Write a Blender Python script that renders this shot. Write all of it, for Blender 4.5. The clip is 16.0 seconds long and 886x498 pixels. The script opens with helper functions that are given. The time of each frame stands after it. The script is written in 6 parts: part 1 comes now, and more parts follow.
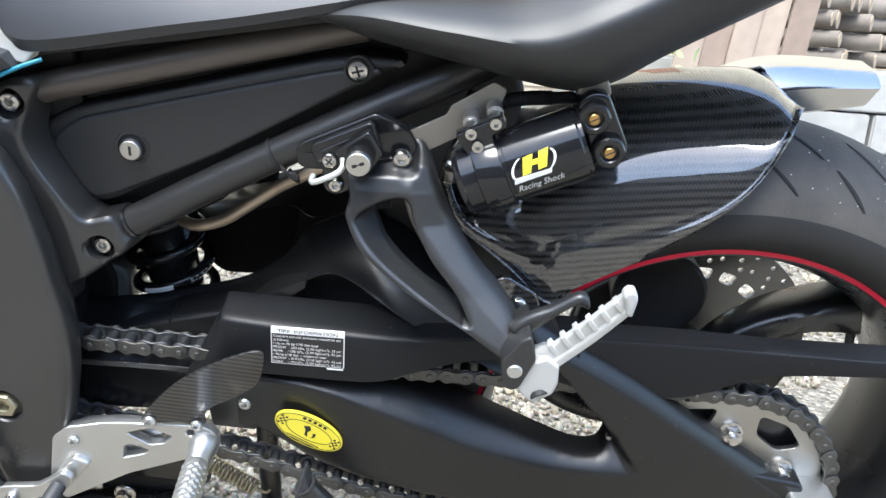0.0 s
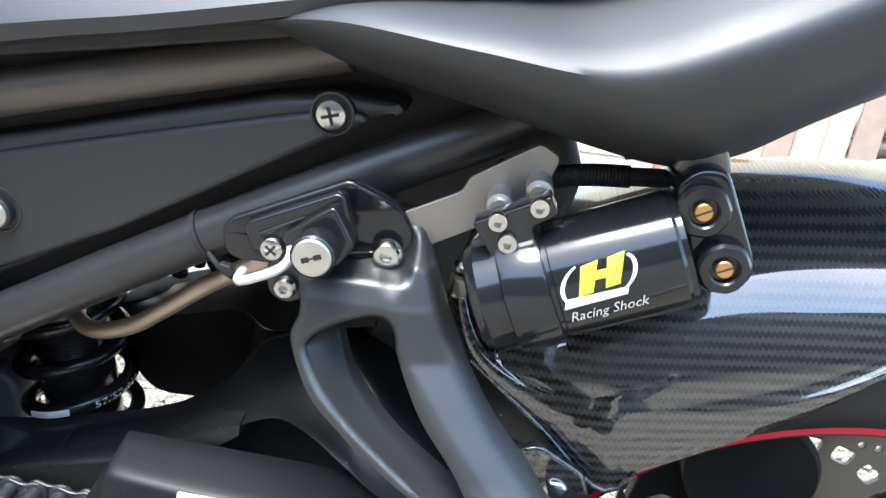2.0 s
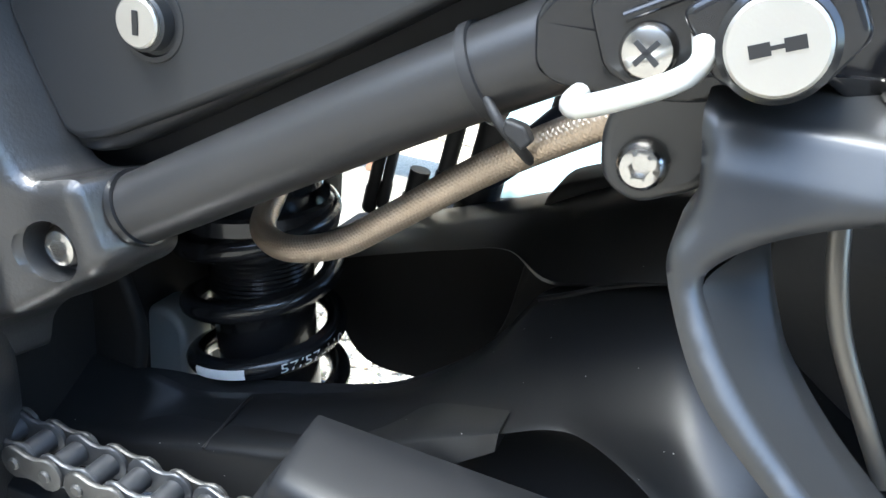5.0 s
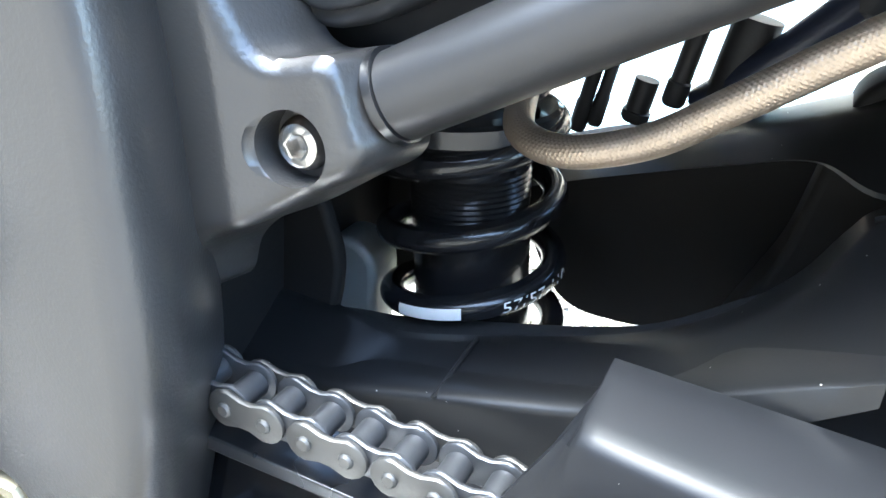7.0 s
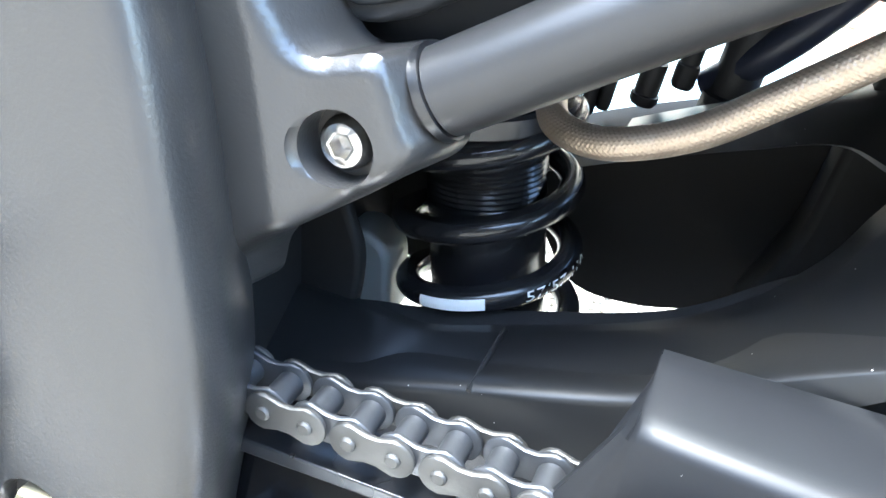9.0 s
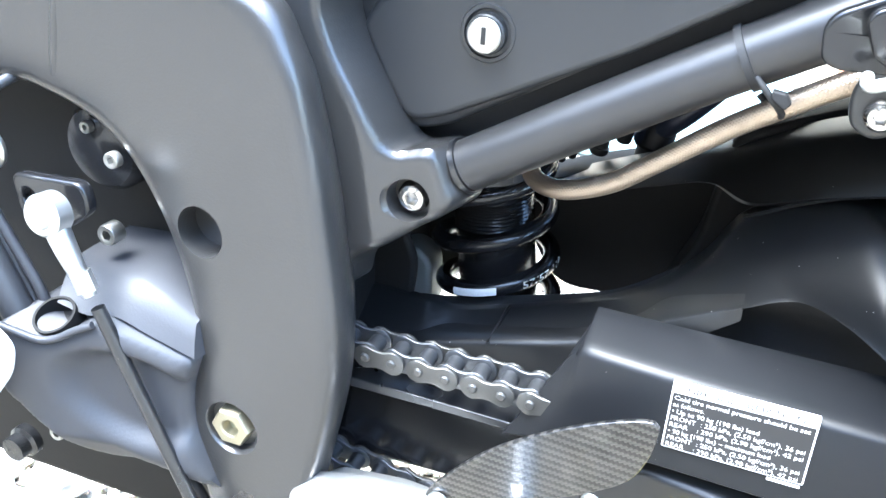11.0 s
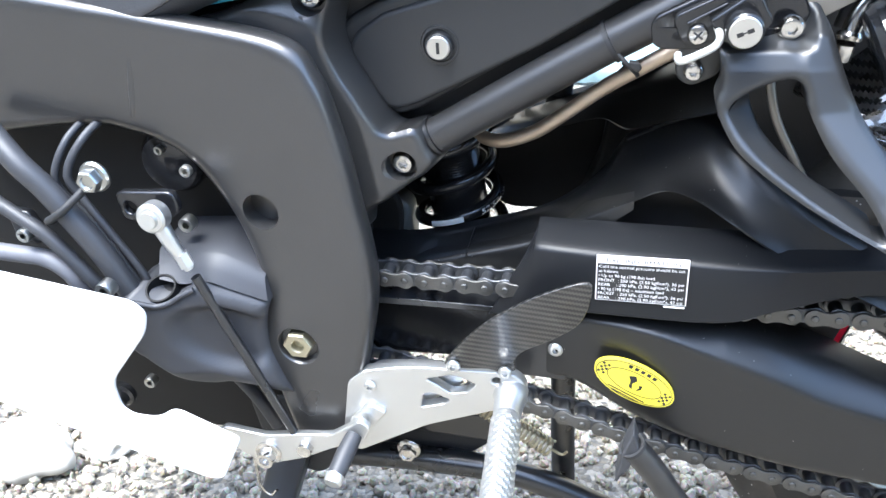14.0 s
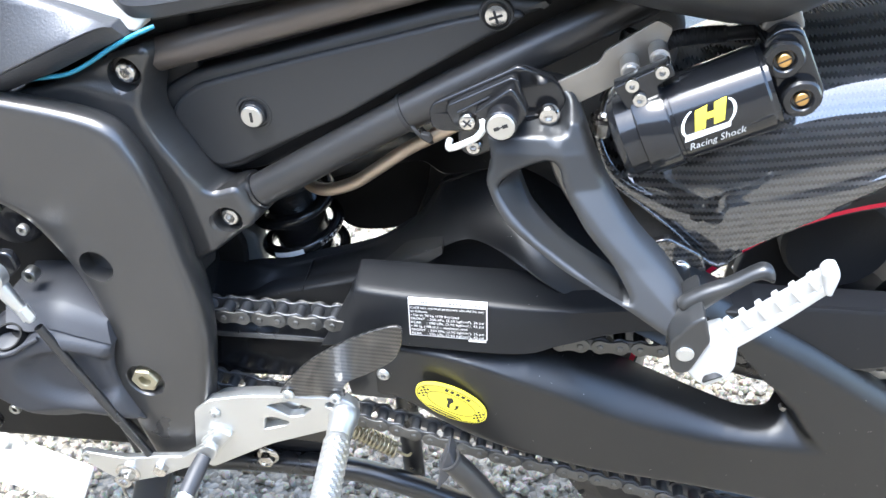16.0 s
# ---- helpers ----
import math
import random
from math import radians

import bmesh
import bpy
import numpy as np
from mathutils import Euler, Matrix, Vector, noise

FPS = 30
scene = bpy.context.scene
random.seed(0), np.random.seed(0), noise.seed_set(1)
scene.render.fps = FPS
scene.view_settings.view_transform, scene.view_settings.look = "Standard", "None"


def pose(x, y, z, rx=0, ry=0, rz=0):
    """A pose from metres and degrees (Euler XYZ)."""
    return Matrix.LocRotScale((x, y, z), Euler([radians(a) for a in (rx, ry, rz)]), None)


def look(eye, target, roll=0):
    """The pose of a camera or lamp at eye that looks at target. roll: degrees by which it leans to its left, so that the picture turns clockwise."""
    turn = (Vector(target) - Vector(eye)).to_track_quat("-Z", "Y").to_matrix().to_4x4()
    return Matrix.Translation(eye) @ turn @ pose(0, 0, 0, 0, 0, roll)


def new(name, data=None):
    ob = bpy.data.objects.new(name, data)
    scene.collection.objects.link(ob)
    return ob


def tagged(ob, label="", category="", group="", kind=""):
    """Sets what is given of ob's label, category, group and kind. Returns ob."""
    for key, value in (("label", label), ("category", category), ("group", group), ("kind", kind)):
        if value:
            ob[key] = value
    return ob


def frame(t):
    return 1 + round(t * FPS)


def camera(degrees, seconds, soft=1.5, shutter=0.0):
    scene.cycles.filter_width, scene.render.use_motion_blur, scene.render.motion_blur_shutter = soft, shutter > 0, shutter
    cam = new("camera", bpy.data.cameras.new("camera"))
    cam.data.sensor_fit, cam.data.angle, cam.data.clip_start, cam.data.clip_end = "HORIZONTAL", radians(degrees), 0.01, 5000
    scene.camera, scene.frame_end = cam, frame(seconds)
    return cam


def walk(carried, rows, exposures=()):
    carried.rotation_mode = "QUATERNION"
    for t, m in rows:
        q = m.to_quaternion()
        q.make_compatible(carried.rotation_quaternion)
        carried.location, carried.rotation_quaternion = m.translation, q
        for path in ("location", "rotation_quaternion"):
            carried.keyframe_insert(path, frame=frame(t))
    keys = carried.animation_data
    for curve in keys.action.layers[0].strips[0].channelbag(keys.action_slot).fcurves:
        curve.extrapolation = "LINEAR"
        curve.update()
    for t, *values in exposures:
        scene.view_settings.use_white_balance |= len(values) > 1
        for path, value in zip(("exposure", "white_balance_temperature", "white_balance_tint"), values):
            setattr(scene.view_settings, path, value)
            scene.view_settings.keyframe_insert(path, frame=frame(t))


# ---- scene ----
import collections

cam = camera(56.40, 16.0)
PATH = [
    (0, (-0.0366, 0.1069, 0.6870), (-0.0349, 1.0715, 0.4236), 4.10),
    (0.5, (-0.0373, 0.1385, 0.6651), (-0.0591, 1.1074, 0.4186), 3.95),
    (1, (-0.0408, 0.2004, 0.6530), (-0.1171, 1.1784, 0.4584), 4.77),
    (1.5, (-0.0326, 0.2644, 0.6461), (-0.0952, 1.2490, 0.4828), 6.41),
    (2, (-0.0259, 0.3357, 0.6488), (-0.0751, 1.3242, 0.5064), 7.80),
    (2.5, (-0.0255, 0.4430, 0.6059), (-0.0616, 1.4357, 0.4910), 9.82),
    (3, (-0.0194, 0.4789, 0.6151), (-0.0783, 1.4738, 0.5329), 10.86),
    (3.5, (-0.0188, 0.5048, 0.6061), (-0.1258, 1.4950, 0.5170), 11.26),
    (4, (-0.0464, 0.5073, 0.5959), (-0.2364, 1.4825, 0.4819), 10.83),
    (4.5, (-0.0712, 0.5119, 0.5906), (-0.3233, 1.4679, 0.4405), 10.70),
    (5, (-0.1031, 0.5361, 0.5655), (-0.4004, 1.4752, 0.3927), 11.15),
    (5.2, (-0.1167, 0.5453, 0.5509), (-0.4311, 1.4766, 0.3666), 11.09),
    (7.3, (-0.1992, 0.5730, 0.5179), (-0.5442, 1.4791, 0.2729), 10.87),
    (7.5, (-0.2047, 0.5800, 0.5153), (-0.5328, 1.4893, 0.2591), 10.81),
    (8, (-0.2177, 0.5841, 0.5198), (-0.5223, 1.5004, 0.2598), 10.77),
    (8.5, (-0.2184, 0.5863, 0.5128), (-0.5041, 1.5091, 0.2545), 10.31),
    (8.7, (-0.2217, 0.5765, 0.5170), (-0.5094, 1.5005, 0.2652), 10.32),
    (10.8, (-0.1657, 0.4176, 0.5521), (-0.4759, 1.3362, 0.3072), 8.12),
    (11, (-0.1700, 0.3847, 0.5623), (-0.4805, 1.3065, 0.3303), 7.68),
    (11.5, (-0.1727, 0.3358, 0.5634), (-0.4824, 1.2599, 0.3393), 6.71),
    (12, (-0.1681, 0.3095, 0.5629), (-0.4761, 1.2309, 0.3259), 5.78),
    (12.5, (-0.1536, 0.2763, 0.5640), (-0.4384, 1.2005, 0.3096), 4.78),
    (13, (-0.1513, 0.2461, 0.5670), (-0.4088, 1.1728, 0.2934), 4.06),
    (13.5, (-0.1517, 0.2198, 0.5896), (-0.3889, 1.1510, 0.3127), 2.04),
    (14, (-0.1588, 0.1951, 0.6087), (-0.3721, 1.1254, 0.3105), -0.48),
    (14.5, (-0.1214, 0.1855, 0.6284), (-0.3006, 1.1216, 0.3256), -1.50),
    (15, (-0.0800, 0.1773, 0.6606), (-0.2201, 1.1131, 0.3372), -2.49),
    (15.5, (-0.0625, 0.1685, 0.6884), (-0.1862, 1.0960, 0.3355), -1.43),
    (16, (-0.0630, 0.1808, 0.7051), (-0.1975, 1.1009, 0.3372), -0.40),
]
LIGHT = [(0.0, 2.18, 6250, 5), (1.5, 2.55, 6200, 5), (2.5, 2.8, 6200, 5), (3.5, 2.95, 6300, 5), (5.0, 3.3, 6050, 2), (7.5, 4.27, 5850, 2), (8.5, 4.35, 5850, 2), (11.0, 4.12, 5750, 3), (12.0, 3.65, 5750, 4), (13.0, 3.2, 5850, 5), (14.5, 3.02, 5950, 6), (16.0, 3.08, 6050, 6)]
walk(cam, [(t, look(eye, target, roll)) for t, eye, target, roll in PATH], LIGHT)


# ---- world and light ----
world = bpy.data.worlds.new("daylight")
scene.world = world
world.use_nodes = True
wn, wl = world.node_tree.nodes, world.node_tree.links
sky = wn.new("ShaderNodeTexSky")
sky.sky_type, sky.sun_disc = "NISHITA", False
sky.sun_elevation, sky.sun_rotation = radians(62), radians(203)
sky.air_density, sky.dust_density, sky.ozone_density = 1.0, 2.0, 1.5
wl.new(sky.outputs["Color"], wn["Background"].inputs["Color"])
wn["Background"].inputs["Strength"].default_value = 0.15
sun = new("sun", bpy.data.lights.new("sun", "SUN"))
sun.data.energy, sun.data.angle, sun.data.color = 1.25, radians(32), (1.0, 0.985, 0.965)
sun.matrix_world = look((-0.54, -1.27, 2.6), (0, 0, 0))

# ---- materials ----
def nodes_of(name):
    m = bpy.data.materials.new(name)
    m.use_nodes = True
    return m, m.node_tree.nodes, m.node_tree.links, m.node_tree.nodes["Principled BSDF"]


def mat(name, base, rough=0.5, metal=0.0, vary=0.15, grain=400.0, bump=0.15, coat=0.0, spots=0.0, rvary=0.08, gloss=0.5):
    """A surface with large patches, fine grain in relief, and pale dust specks."""
    m, n, l, b = nodes_of(name)
    tc = n.new("ShaderNodeTexCoord")
    big, fine = n.new("ShaderNodeTexNoise"), n.new("ShaderNodeTexNoise")
    big.inputs["Scale"].default_value, big.inputs["Detail"].default_value = 14.0, 4.0
    fine.inputs["Scale"].default_value, fine.inputs["Detail"].default_value = grain, 2.0
    for t in (big, fine):
        l.new(tc.outputs["Object"], t.inputs["Vector"])
    ramp = n.new("ShaderNodeMapRange")
    ramp.inputs["To Min"].default_value, ramp.inputs["To Max"].default_value = 1 - vary, 1 + vary
    l.new(big.outputs["Fac"], ramp.inputs["Value"])
    mul = n.new("ShaderNodeVectorMath")
    mul.operation = "SCALE"
    mul.inputs[0].default_value = base
    l.new(ramp.outputs["Result"], mul.inputs["Scale"])
    colour = mul.outputs["Vector"]
    if spots:
        dust, cut, mix = n.new("ShaderNodeTexVoronoi"), n.new("ShaderNodeMath"), n.new("ShaderNodeMix")
        dust.inputs["Scale"].default_value = 120.0
        l.new(tc.outputs["Object"], dust.inputs["Vector"])
        cut.operation = "LESS_THAN"
        cut.inputs[1].default_value = spots
        l.new(dust.outputs["Distance"], cut.inputs[0])
        mix.data_type = "RGBA"
        mix.inputs["B"].default_value = (0.55, 0.53, 0.5, 1)
        l.new(cut.outputs["Value"], mix.inputs["Factor"])
        l.new(colour, mix.inputs["A"])
        colour = mix.outputs["Result"]
    l.new(colour, b.inputs["Base Color"])
    rr = n.new("ShaderNodeMapRange")
    rr.inputs["To Min"].default_value, rr.inputs["To Max"].default_value = max(0.02, rough - rvary), min(1.0, rough + rvary)
    l.new(big.outputs["Fac"], rr.inputs["Value"])
    l.new(rr.outputs["Result"], b.inputs["Roughness"])
    b.inputs["Metallic"].default_value = metal
    b.inputs["Specular IOR Level"].default_value = gloss
    b.inputs["Coat Weight"].default_value = coat
    b.inputs["Coat Roughness"].default_value = 0.06
    if bump:
        bp = n.new("ShaderNodeBump")
        bp.inputs["Strength"].default_value, bp.inputs["Distance"].default_value = bump, 0.0006
        l.new(fine.outputs["Fac"], bp.inputs["Height"])
        l.new(bp.outputs["Normal"], b.inputs["Normal"])
    return m


def carbon(name, size, turn=0.0, rough=0.12, ior=1.85, pale=0.02):
    """Twill weave under a clear coat, laid on the side of the machine."""
    m, n, l, b = nodes_of(name)
    tc, mp, sp = n.new("ShaderNodeTexCoord"), n.new("ShaderNodeMapping"), n.new("ShaderNodeSeparateXYZ")
    mp.inputs["Rotation"].default_value = (0, turn, 0)
    mp.inputs["Scale"].default_value = (1 / size,) * 3
    l.new(tc.outputs["Object"], mp.inputs["Vector"])
    l.new(mp.outputs["Vector"], sp.inputs["Vector"])

    def op(kind, a, c=None):
        q = n.new("ShaderNodeMath")
        q.operation = kind
        for k, x in enumerate((a, c)):
            if x is None:
                continue
            if isinstance(x, (int, float)):
                q.inputs[k].default_value = x
            else:
                l.new(x, q.inputs[k])
        return q.outputs[0]
    fx, fz = op("FLOOR", sp.outputs["X"]), op("FLOOR", sp.outputs["Z"])
    four = op("FLOORED_MODULO", op("ADD", fx, fz), 4.0)
    over = op("LESS_THAN", four, 1.5)
    px, pz = op("PINGPONG", sp.outputs["X"], 0.5), op("PINGPONG", sp.outputs["Z"], 0.5)
    thread = n.new("ShaderNodeMix")
    l.new(over, thread.inputs["Factor"])
    l.new(px, thread.inputs["A"])
    l.new(pz, thread.inputs["B"])
    mix = n.new("ShaderNodeMix")
    mix.data_type = "RGBA"
    mix.inputs["A"].default_value, mix.inputs["B"].default_value = (0.005, 0.005, 0.0055, 1), (pale, pale * 0.94, pale * 0.9, 1)
    l.new(over, mix.inputs["Factor"])
    l.new(mix.outputs["Result"], b.inputs["Base Color"])
    bp = n.new("ShaderNodeBump")
    bp.inputs["Strength"].default_value, bp.inputs["Distance"].default_value = 0.5, 0.0004
    l.new(thread.outputs["Result"], bp.inputs["Height"])
    l.new(bp.outputs["Normal"], b.inputs["Normal"])
    b.inputs["Roughness"].default_value, b.inputs["Metallic"].default_value = 0.42, 0.3
    b.inputs["Coat Weight"].default_value, b.inputs["Coat Roughness"].default_value, b.inputs["Coat IOR"].default_value = 1.0, rough, ior
    return m


SATIN = mat("satin_black_paint", (0.012, 0.0123, 0.0135), 0.29, 0.0, 0.12, 900, 0.02, spots=0.018, gloss=0.8)
FRAME = mat("frame_dark_grey_paint", (0.08, 0.078, 0.0765), 0.29, 0.68, 0.08, 700, 0.2, rvary=0.04)
ARM = mat("swingarm_dark_paint", (0.0062, 0.0064, 0.0068), 0.38, 0.0, 0.12, 900, 0.03, spots=0.032, gloss=0.6)
PLASTIC = mat("matt_black_plastic", (0.024, 0.0243, 0.0248), 0.46, 0.0, 0.1, 1500, 0.08, gloss=0.55)
GLOSS = mat("gloss_black_paint", (0.011, 0.011, 0.012), 0.22, 0.0, 0.1, 300, 0.02, coat=0.15)
BRACKET = mat("bracket_satin_paint", (0.015, 0.0154, 0.016), 0.4, 0.0, 0.08, 900, 0.02, gloss=0.8)
GUARD = mat("guard_black_plastic", (0.0095, 0.01, 0.0113), 0.4, 0.0, 0.12, 900, 0.03, spots=0.018, gloss=0.25)
# Black for small dark parts and for fillers that stand in for shade.
DARK = mat("black_part_and_shade", (0.018, 0.018, 0.019), 0.6, 0.0, 0.3, 300, 0.3)
RAIL = mat("rail_dark_bronze_paint", (0.125, 0.108, 0.096), 0.36, 0.55, 0.1, 900, 0.05)
RAILDARK = mat("rail_black_paint", (0.055, 0.054, 0.054), 0.36, 0.55, 0.1, 900, 0.05)
SEAT = mat("seat_vinyl", (0.026, 0.0266, 0.03), 0.44, 0.0, 0.1, 1400, 0.14, gloss=0.68)
STEEL = mat("bright_steel", (0.62, 0.6, 0.57), 0.22, 1.0, 0.08, 500, 0.05)
ALLOY = mat("machined_alloy", (0.6, 0.6, 0.585), 0.36, 0.9, 0.06, 900, 0.08)
MATTALLOY = mat("brushed_alloy", (0.6, 0.58, 0.54), 0.45, 1.0, 0.06, 1200, 0.1)
CAST = mat("cast_alloy", (0.56, 0.56, 0.55), 0.45, 0.4, 0.08, 700, 0.2)
CHAIN = mat("chain_steel", (0.14, 0.137, 0.131), 0.58, 1.0, 0.3, 500, 0.2)
CHAINDARK = mat("chain_oily", (0.12, 0.123, 0.13), 0.5, 0.9, 0.3, 500, 0.2)
SIDEWALL = mat("tyre_sidewall_rubber", (0.017, 0.0165, 0.016), 0.6, 0.0, 0.3, 220, 0.3)
COVER = mat("cover_grey_black_paint", (0.036, 0.037, 0.042), 0.52, 0.0, 0.1, 700, 0.1)
RUBBER = mat("tyre_rubber", (0.07, 0.063, 0.055), 0.7, 0.0, 0.85, 220, 0.9, spots=0.09)
HOSE = mat("rubber_hose", (0.035, 0.036, 0.04), 0.5, 0.0, 0.15, 700, 0.15)
BRASS = mat("brass", (0.62, 0.38, 0.14), 0.3, 1.0, 0.1, 500, 0.05)
OLIVE = mat("yellow_zinc_steel", (0.42, 0.38, 0.27), 0.4, 0.85, 0.1, 500, 0.1)
WHITE = mat("white_gloss_paint", (0.82, 0.81, 0.79), 0.25, 0.0, 0.02, 300, 0.0, coat=0.5)
RED = mat("red_rim_tape", (0.78, 0.008, 0.05), 0.35, 0.0, 0.05, 300, 0.0)
ANOD = mat("black_anodised", (0.010, 0.0105, 0.012), 0.15, 0.0, 0.1, 600, 0.02, coat=0.15, gloss=0.5)
CARBON_BIG = carbon("carbon_twill", 0.0021, 0.95, 0.03, 2.0, 0.045)
CARBON_HEEL = carbon("carbon_twill_heel", 0.0017, 0.55, 0.08, 1.5, 0.05)

# ---- builders ----
BIKE = pose(0.226, 0.9587, -0.002, 14, 0, 0)
bike = tagged(new("motorcycle"), "black sports motorcycle leaning on its side stand on gravel", "motorcycle")
bike.matrix_basis = BIKE


def finish(me, name, material, parent, label="", smooth=35):
    me.materials.clear()
    me.materials.append(material)
    for poly in me.polygons:
        poly.use_smooth = True
    me.set_sharp_from_angle(angle=radians(smooth))
    ob = new(name, me)
    ob.parent = parent
    if label:
        ob["label"] = label
    return ob


def part(name, bm, material, parent, label="", smooth=35):
    bmesh.ops.recalc_face_normals(bm, faces=bm.faces)
    me = bpy.data.meshes.new(name)
    bm.to_mesh(me)
    bm.free()
    return finish(me, name, material, parent, label, smooth)


def curve_points(pts, n, closed=False):
    """A smooth line of n points through pts (tuples of any length)."""
    P = [np.array(p, float) for p in pts]
    m = len(P) if closed else len(P) - 1
    dense = []
    for k in range(m):
        a, b = P[k], P[(k + 1) % len(P)]
        z = P[k - 1] if (closed or k) else 2 * a - b
        c = P[(k + 2) % len(P)] if (closed or k + 2 < len(P)) else 2 * b - a
        for i in range(16):
            t = i / 16
            dense.append(0.5 * (2 * a + (b - z) * t + (2 * z - 5 * a + 4 * b - c) * t * t + (3 * a - z - 3 * b + c) * t ** 3))
    dense.append(P[0] if closed else P[-1])
    D = np.array(dense)
    s = np.concatenate([[0], np.cumsum(np.linalg.norm(np.diff(D, axis=0), axis=1))])
    q = np.linspace(0, s[-1], n + 1)[:-1] if closed else np.linspace(0, s[-1], n)
    return [tuple(np.interp(x, s, D[:, k]) for k in range(D.shape[1])) for x in q]


def knots(pts, n):
    """As curve_points, but with n steps between each two of pts, so that two such lines stay matched."""
    P = [np.array(p, float) for p in pts]
    out = []
    for k in range(len(P) - 1):
        a, b = P[k], P[k + 1]
        z = P[k - 1] if k else 2 * a - b
        c = P[k + 2] if k + 2 < len(P) else 2 * b - a
        for i in range(n):
            t = i / n
            out.append(0.5 * (2 * a + (b - z) * t + (2 * z - 5 * a + 4 * b - c) * t * t + (3 * a - z - 3 * b + c) * t ** 3))
    return out + [P[-1]]


ROUND = ((0, 0), (0, 0.6), (0.015, 0.8), (0.05, 0.93), (0.12, 0.99), (0.5, 1.0), (0.88, 0.99), (0.95, 0.93), (0.985, 0.8), (1, 0.6), (1, 0))


def strip(name, A, B, vf, vb, material, parent, prof=ROUND, label="", n=6, smooth=40):
    """A body between two matched edges A and B in the side view (u, w). vf: depth of its outer face at each knot,
    a number or a pair (at A, at B); vb: of its back."""
    fa = [v if isinstance(v, (tuple, list)) else (v, v) for v in (vf if isinstance(vf, (list, tuple)) else [vf] * len(A))]
    back = vb if isinstance(vb, (list, tuple)) else [vb] * len(A)
    rows = knots([(*a, *b, *f, k) for a, b, f, k in zip(A, B, fa, back)], n)
    bm, rings = bmesh.new(), []
    for au, aw, bu, bw, f0, f1, k in rows:
        ring = []
        for s, h in prof:
            front = f0 + (f1 - f0) * s
            ring.append(bm.verts.new((au + (bu - au) * s, k + (front - k) * h, aw + (bw - aw) * s)))
        rings.append(ring)
    for r0, r1 in zip(rings, rings[1:]):
        for i in range(len(r0)):
            j = (i + 1) % len(r0)
            bm.faces.new((r0[i], r0[j], r1[j], r1[i]))
    bm.faces.new(rings[0])
    bm.faces.new(rings[-1][::-1])
    return part(name, bm, material, parent, label, smooth)


def plate(name, outline, v0, v1, material, parent, bevel=0.0015, holes=(), label="", warp=None, smooth=30, res=3):
    """A plate cut to an outline in the side view (u, w), from depth v0 (outer) to v1, with rounded edges and holes."""
    c = bpy.data.curves.new(name, "CURVE")
    c.dimensions, c.fill_mode = "2D", "BOTH"
    bevel = min(bevel, abs(v1 - v0) / 2 * 0.98)
    c.extrude, c.bevel_depth, c.bevel_resolution, c.offset = abs(v1 - v0) / 2 - bevel, bevel, res, -bevel
    for line in (outline, *holes):
        sp = c.splines.new("POLY")
        sp.points.add(len(line) - 1)
        for p, (u, w) in zip(sp.points, line):
            p.co = (u, w, 0, 1)
        sp.use_cyclic_u = True
    tmp = bpy.data.objects.new(name, c)
    me = bpy.data.meshes.new_from_object(tmp)
    bpy.data.objects.remove(tmp)
    bpy.data.curves.remove(c)
    mid = (v0 + v1) / 2
    for v in me.vertices:
        u, w, d = v.co
        v.co = (u, mid - d + (warp(u, w) if warp else 0.0), w)
    return finish(me, name, material, parent, label, smooth)


def line_gap(P, lines):
    """Distance of each point of P to the nearest of closed lines, the nearest point there, and whether the point lies inside (even-odd)."""
    best, near, odd = np.full(len(P), 9.0), P.copy(), np.zeros(len(P), bool)
    for ln in lines:
        A = np.array(ln, float)
        for a, b in zip(A, np.roll(A, -1, 0)):
            d = b - a
            t = np.clip(((P - a) @ d) / max(d @ d, 1e-12), 0, 1)
            q = a + t[:, None] * d
            g = np.hypot(*(P - q).T)
            m = g < best
            best[m], near[m] = g[m], q[m]
            if a[1] != b[1]:
                span = (P[:, 1] >= min(a[1], b[1])) & (P[:, 1] < max(a[1], b[1]))
                odd ^= span & (P[:, 0] < a[0] + (P[:, 1] - a[1]) / (b[1] - a[1]) * (b[0] - a[0]))
    return np.where(odd, best, -best), near


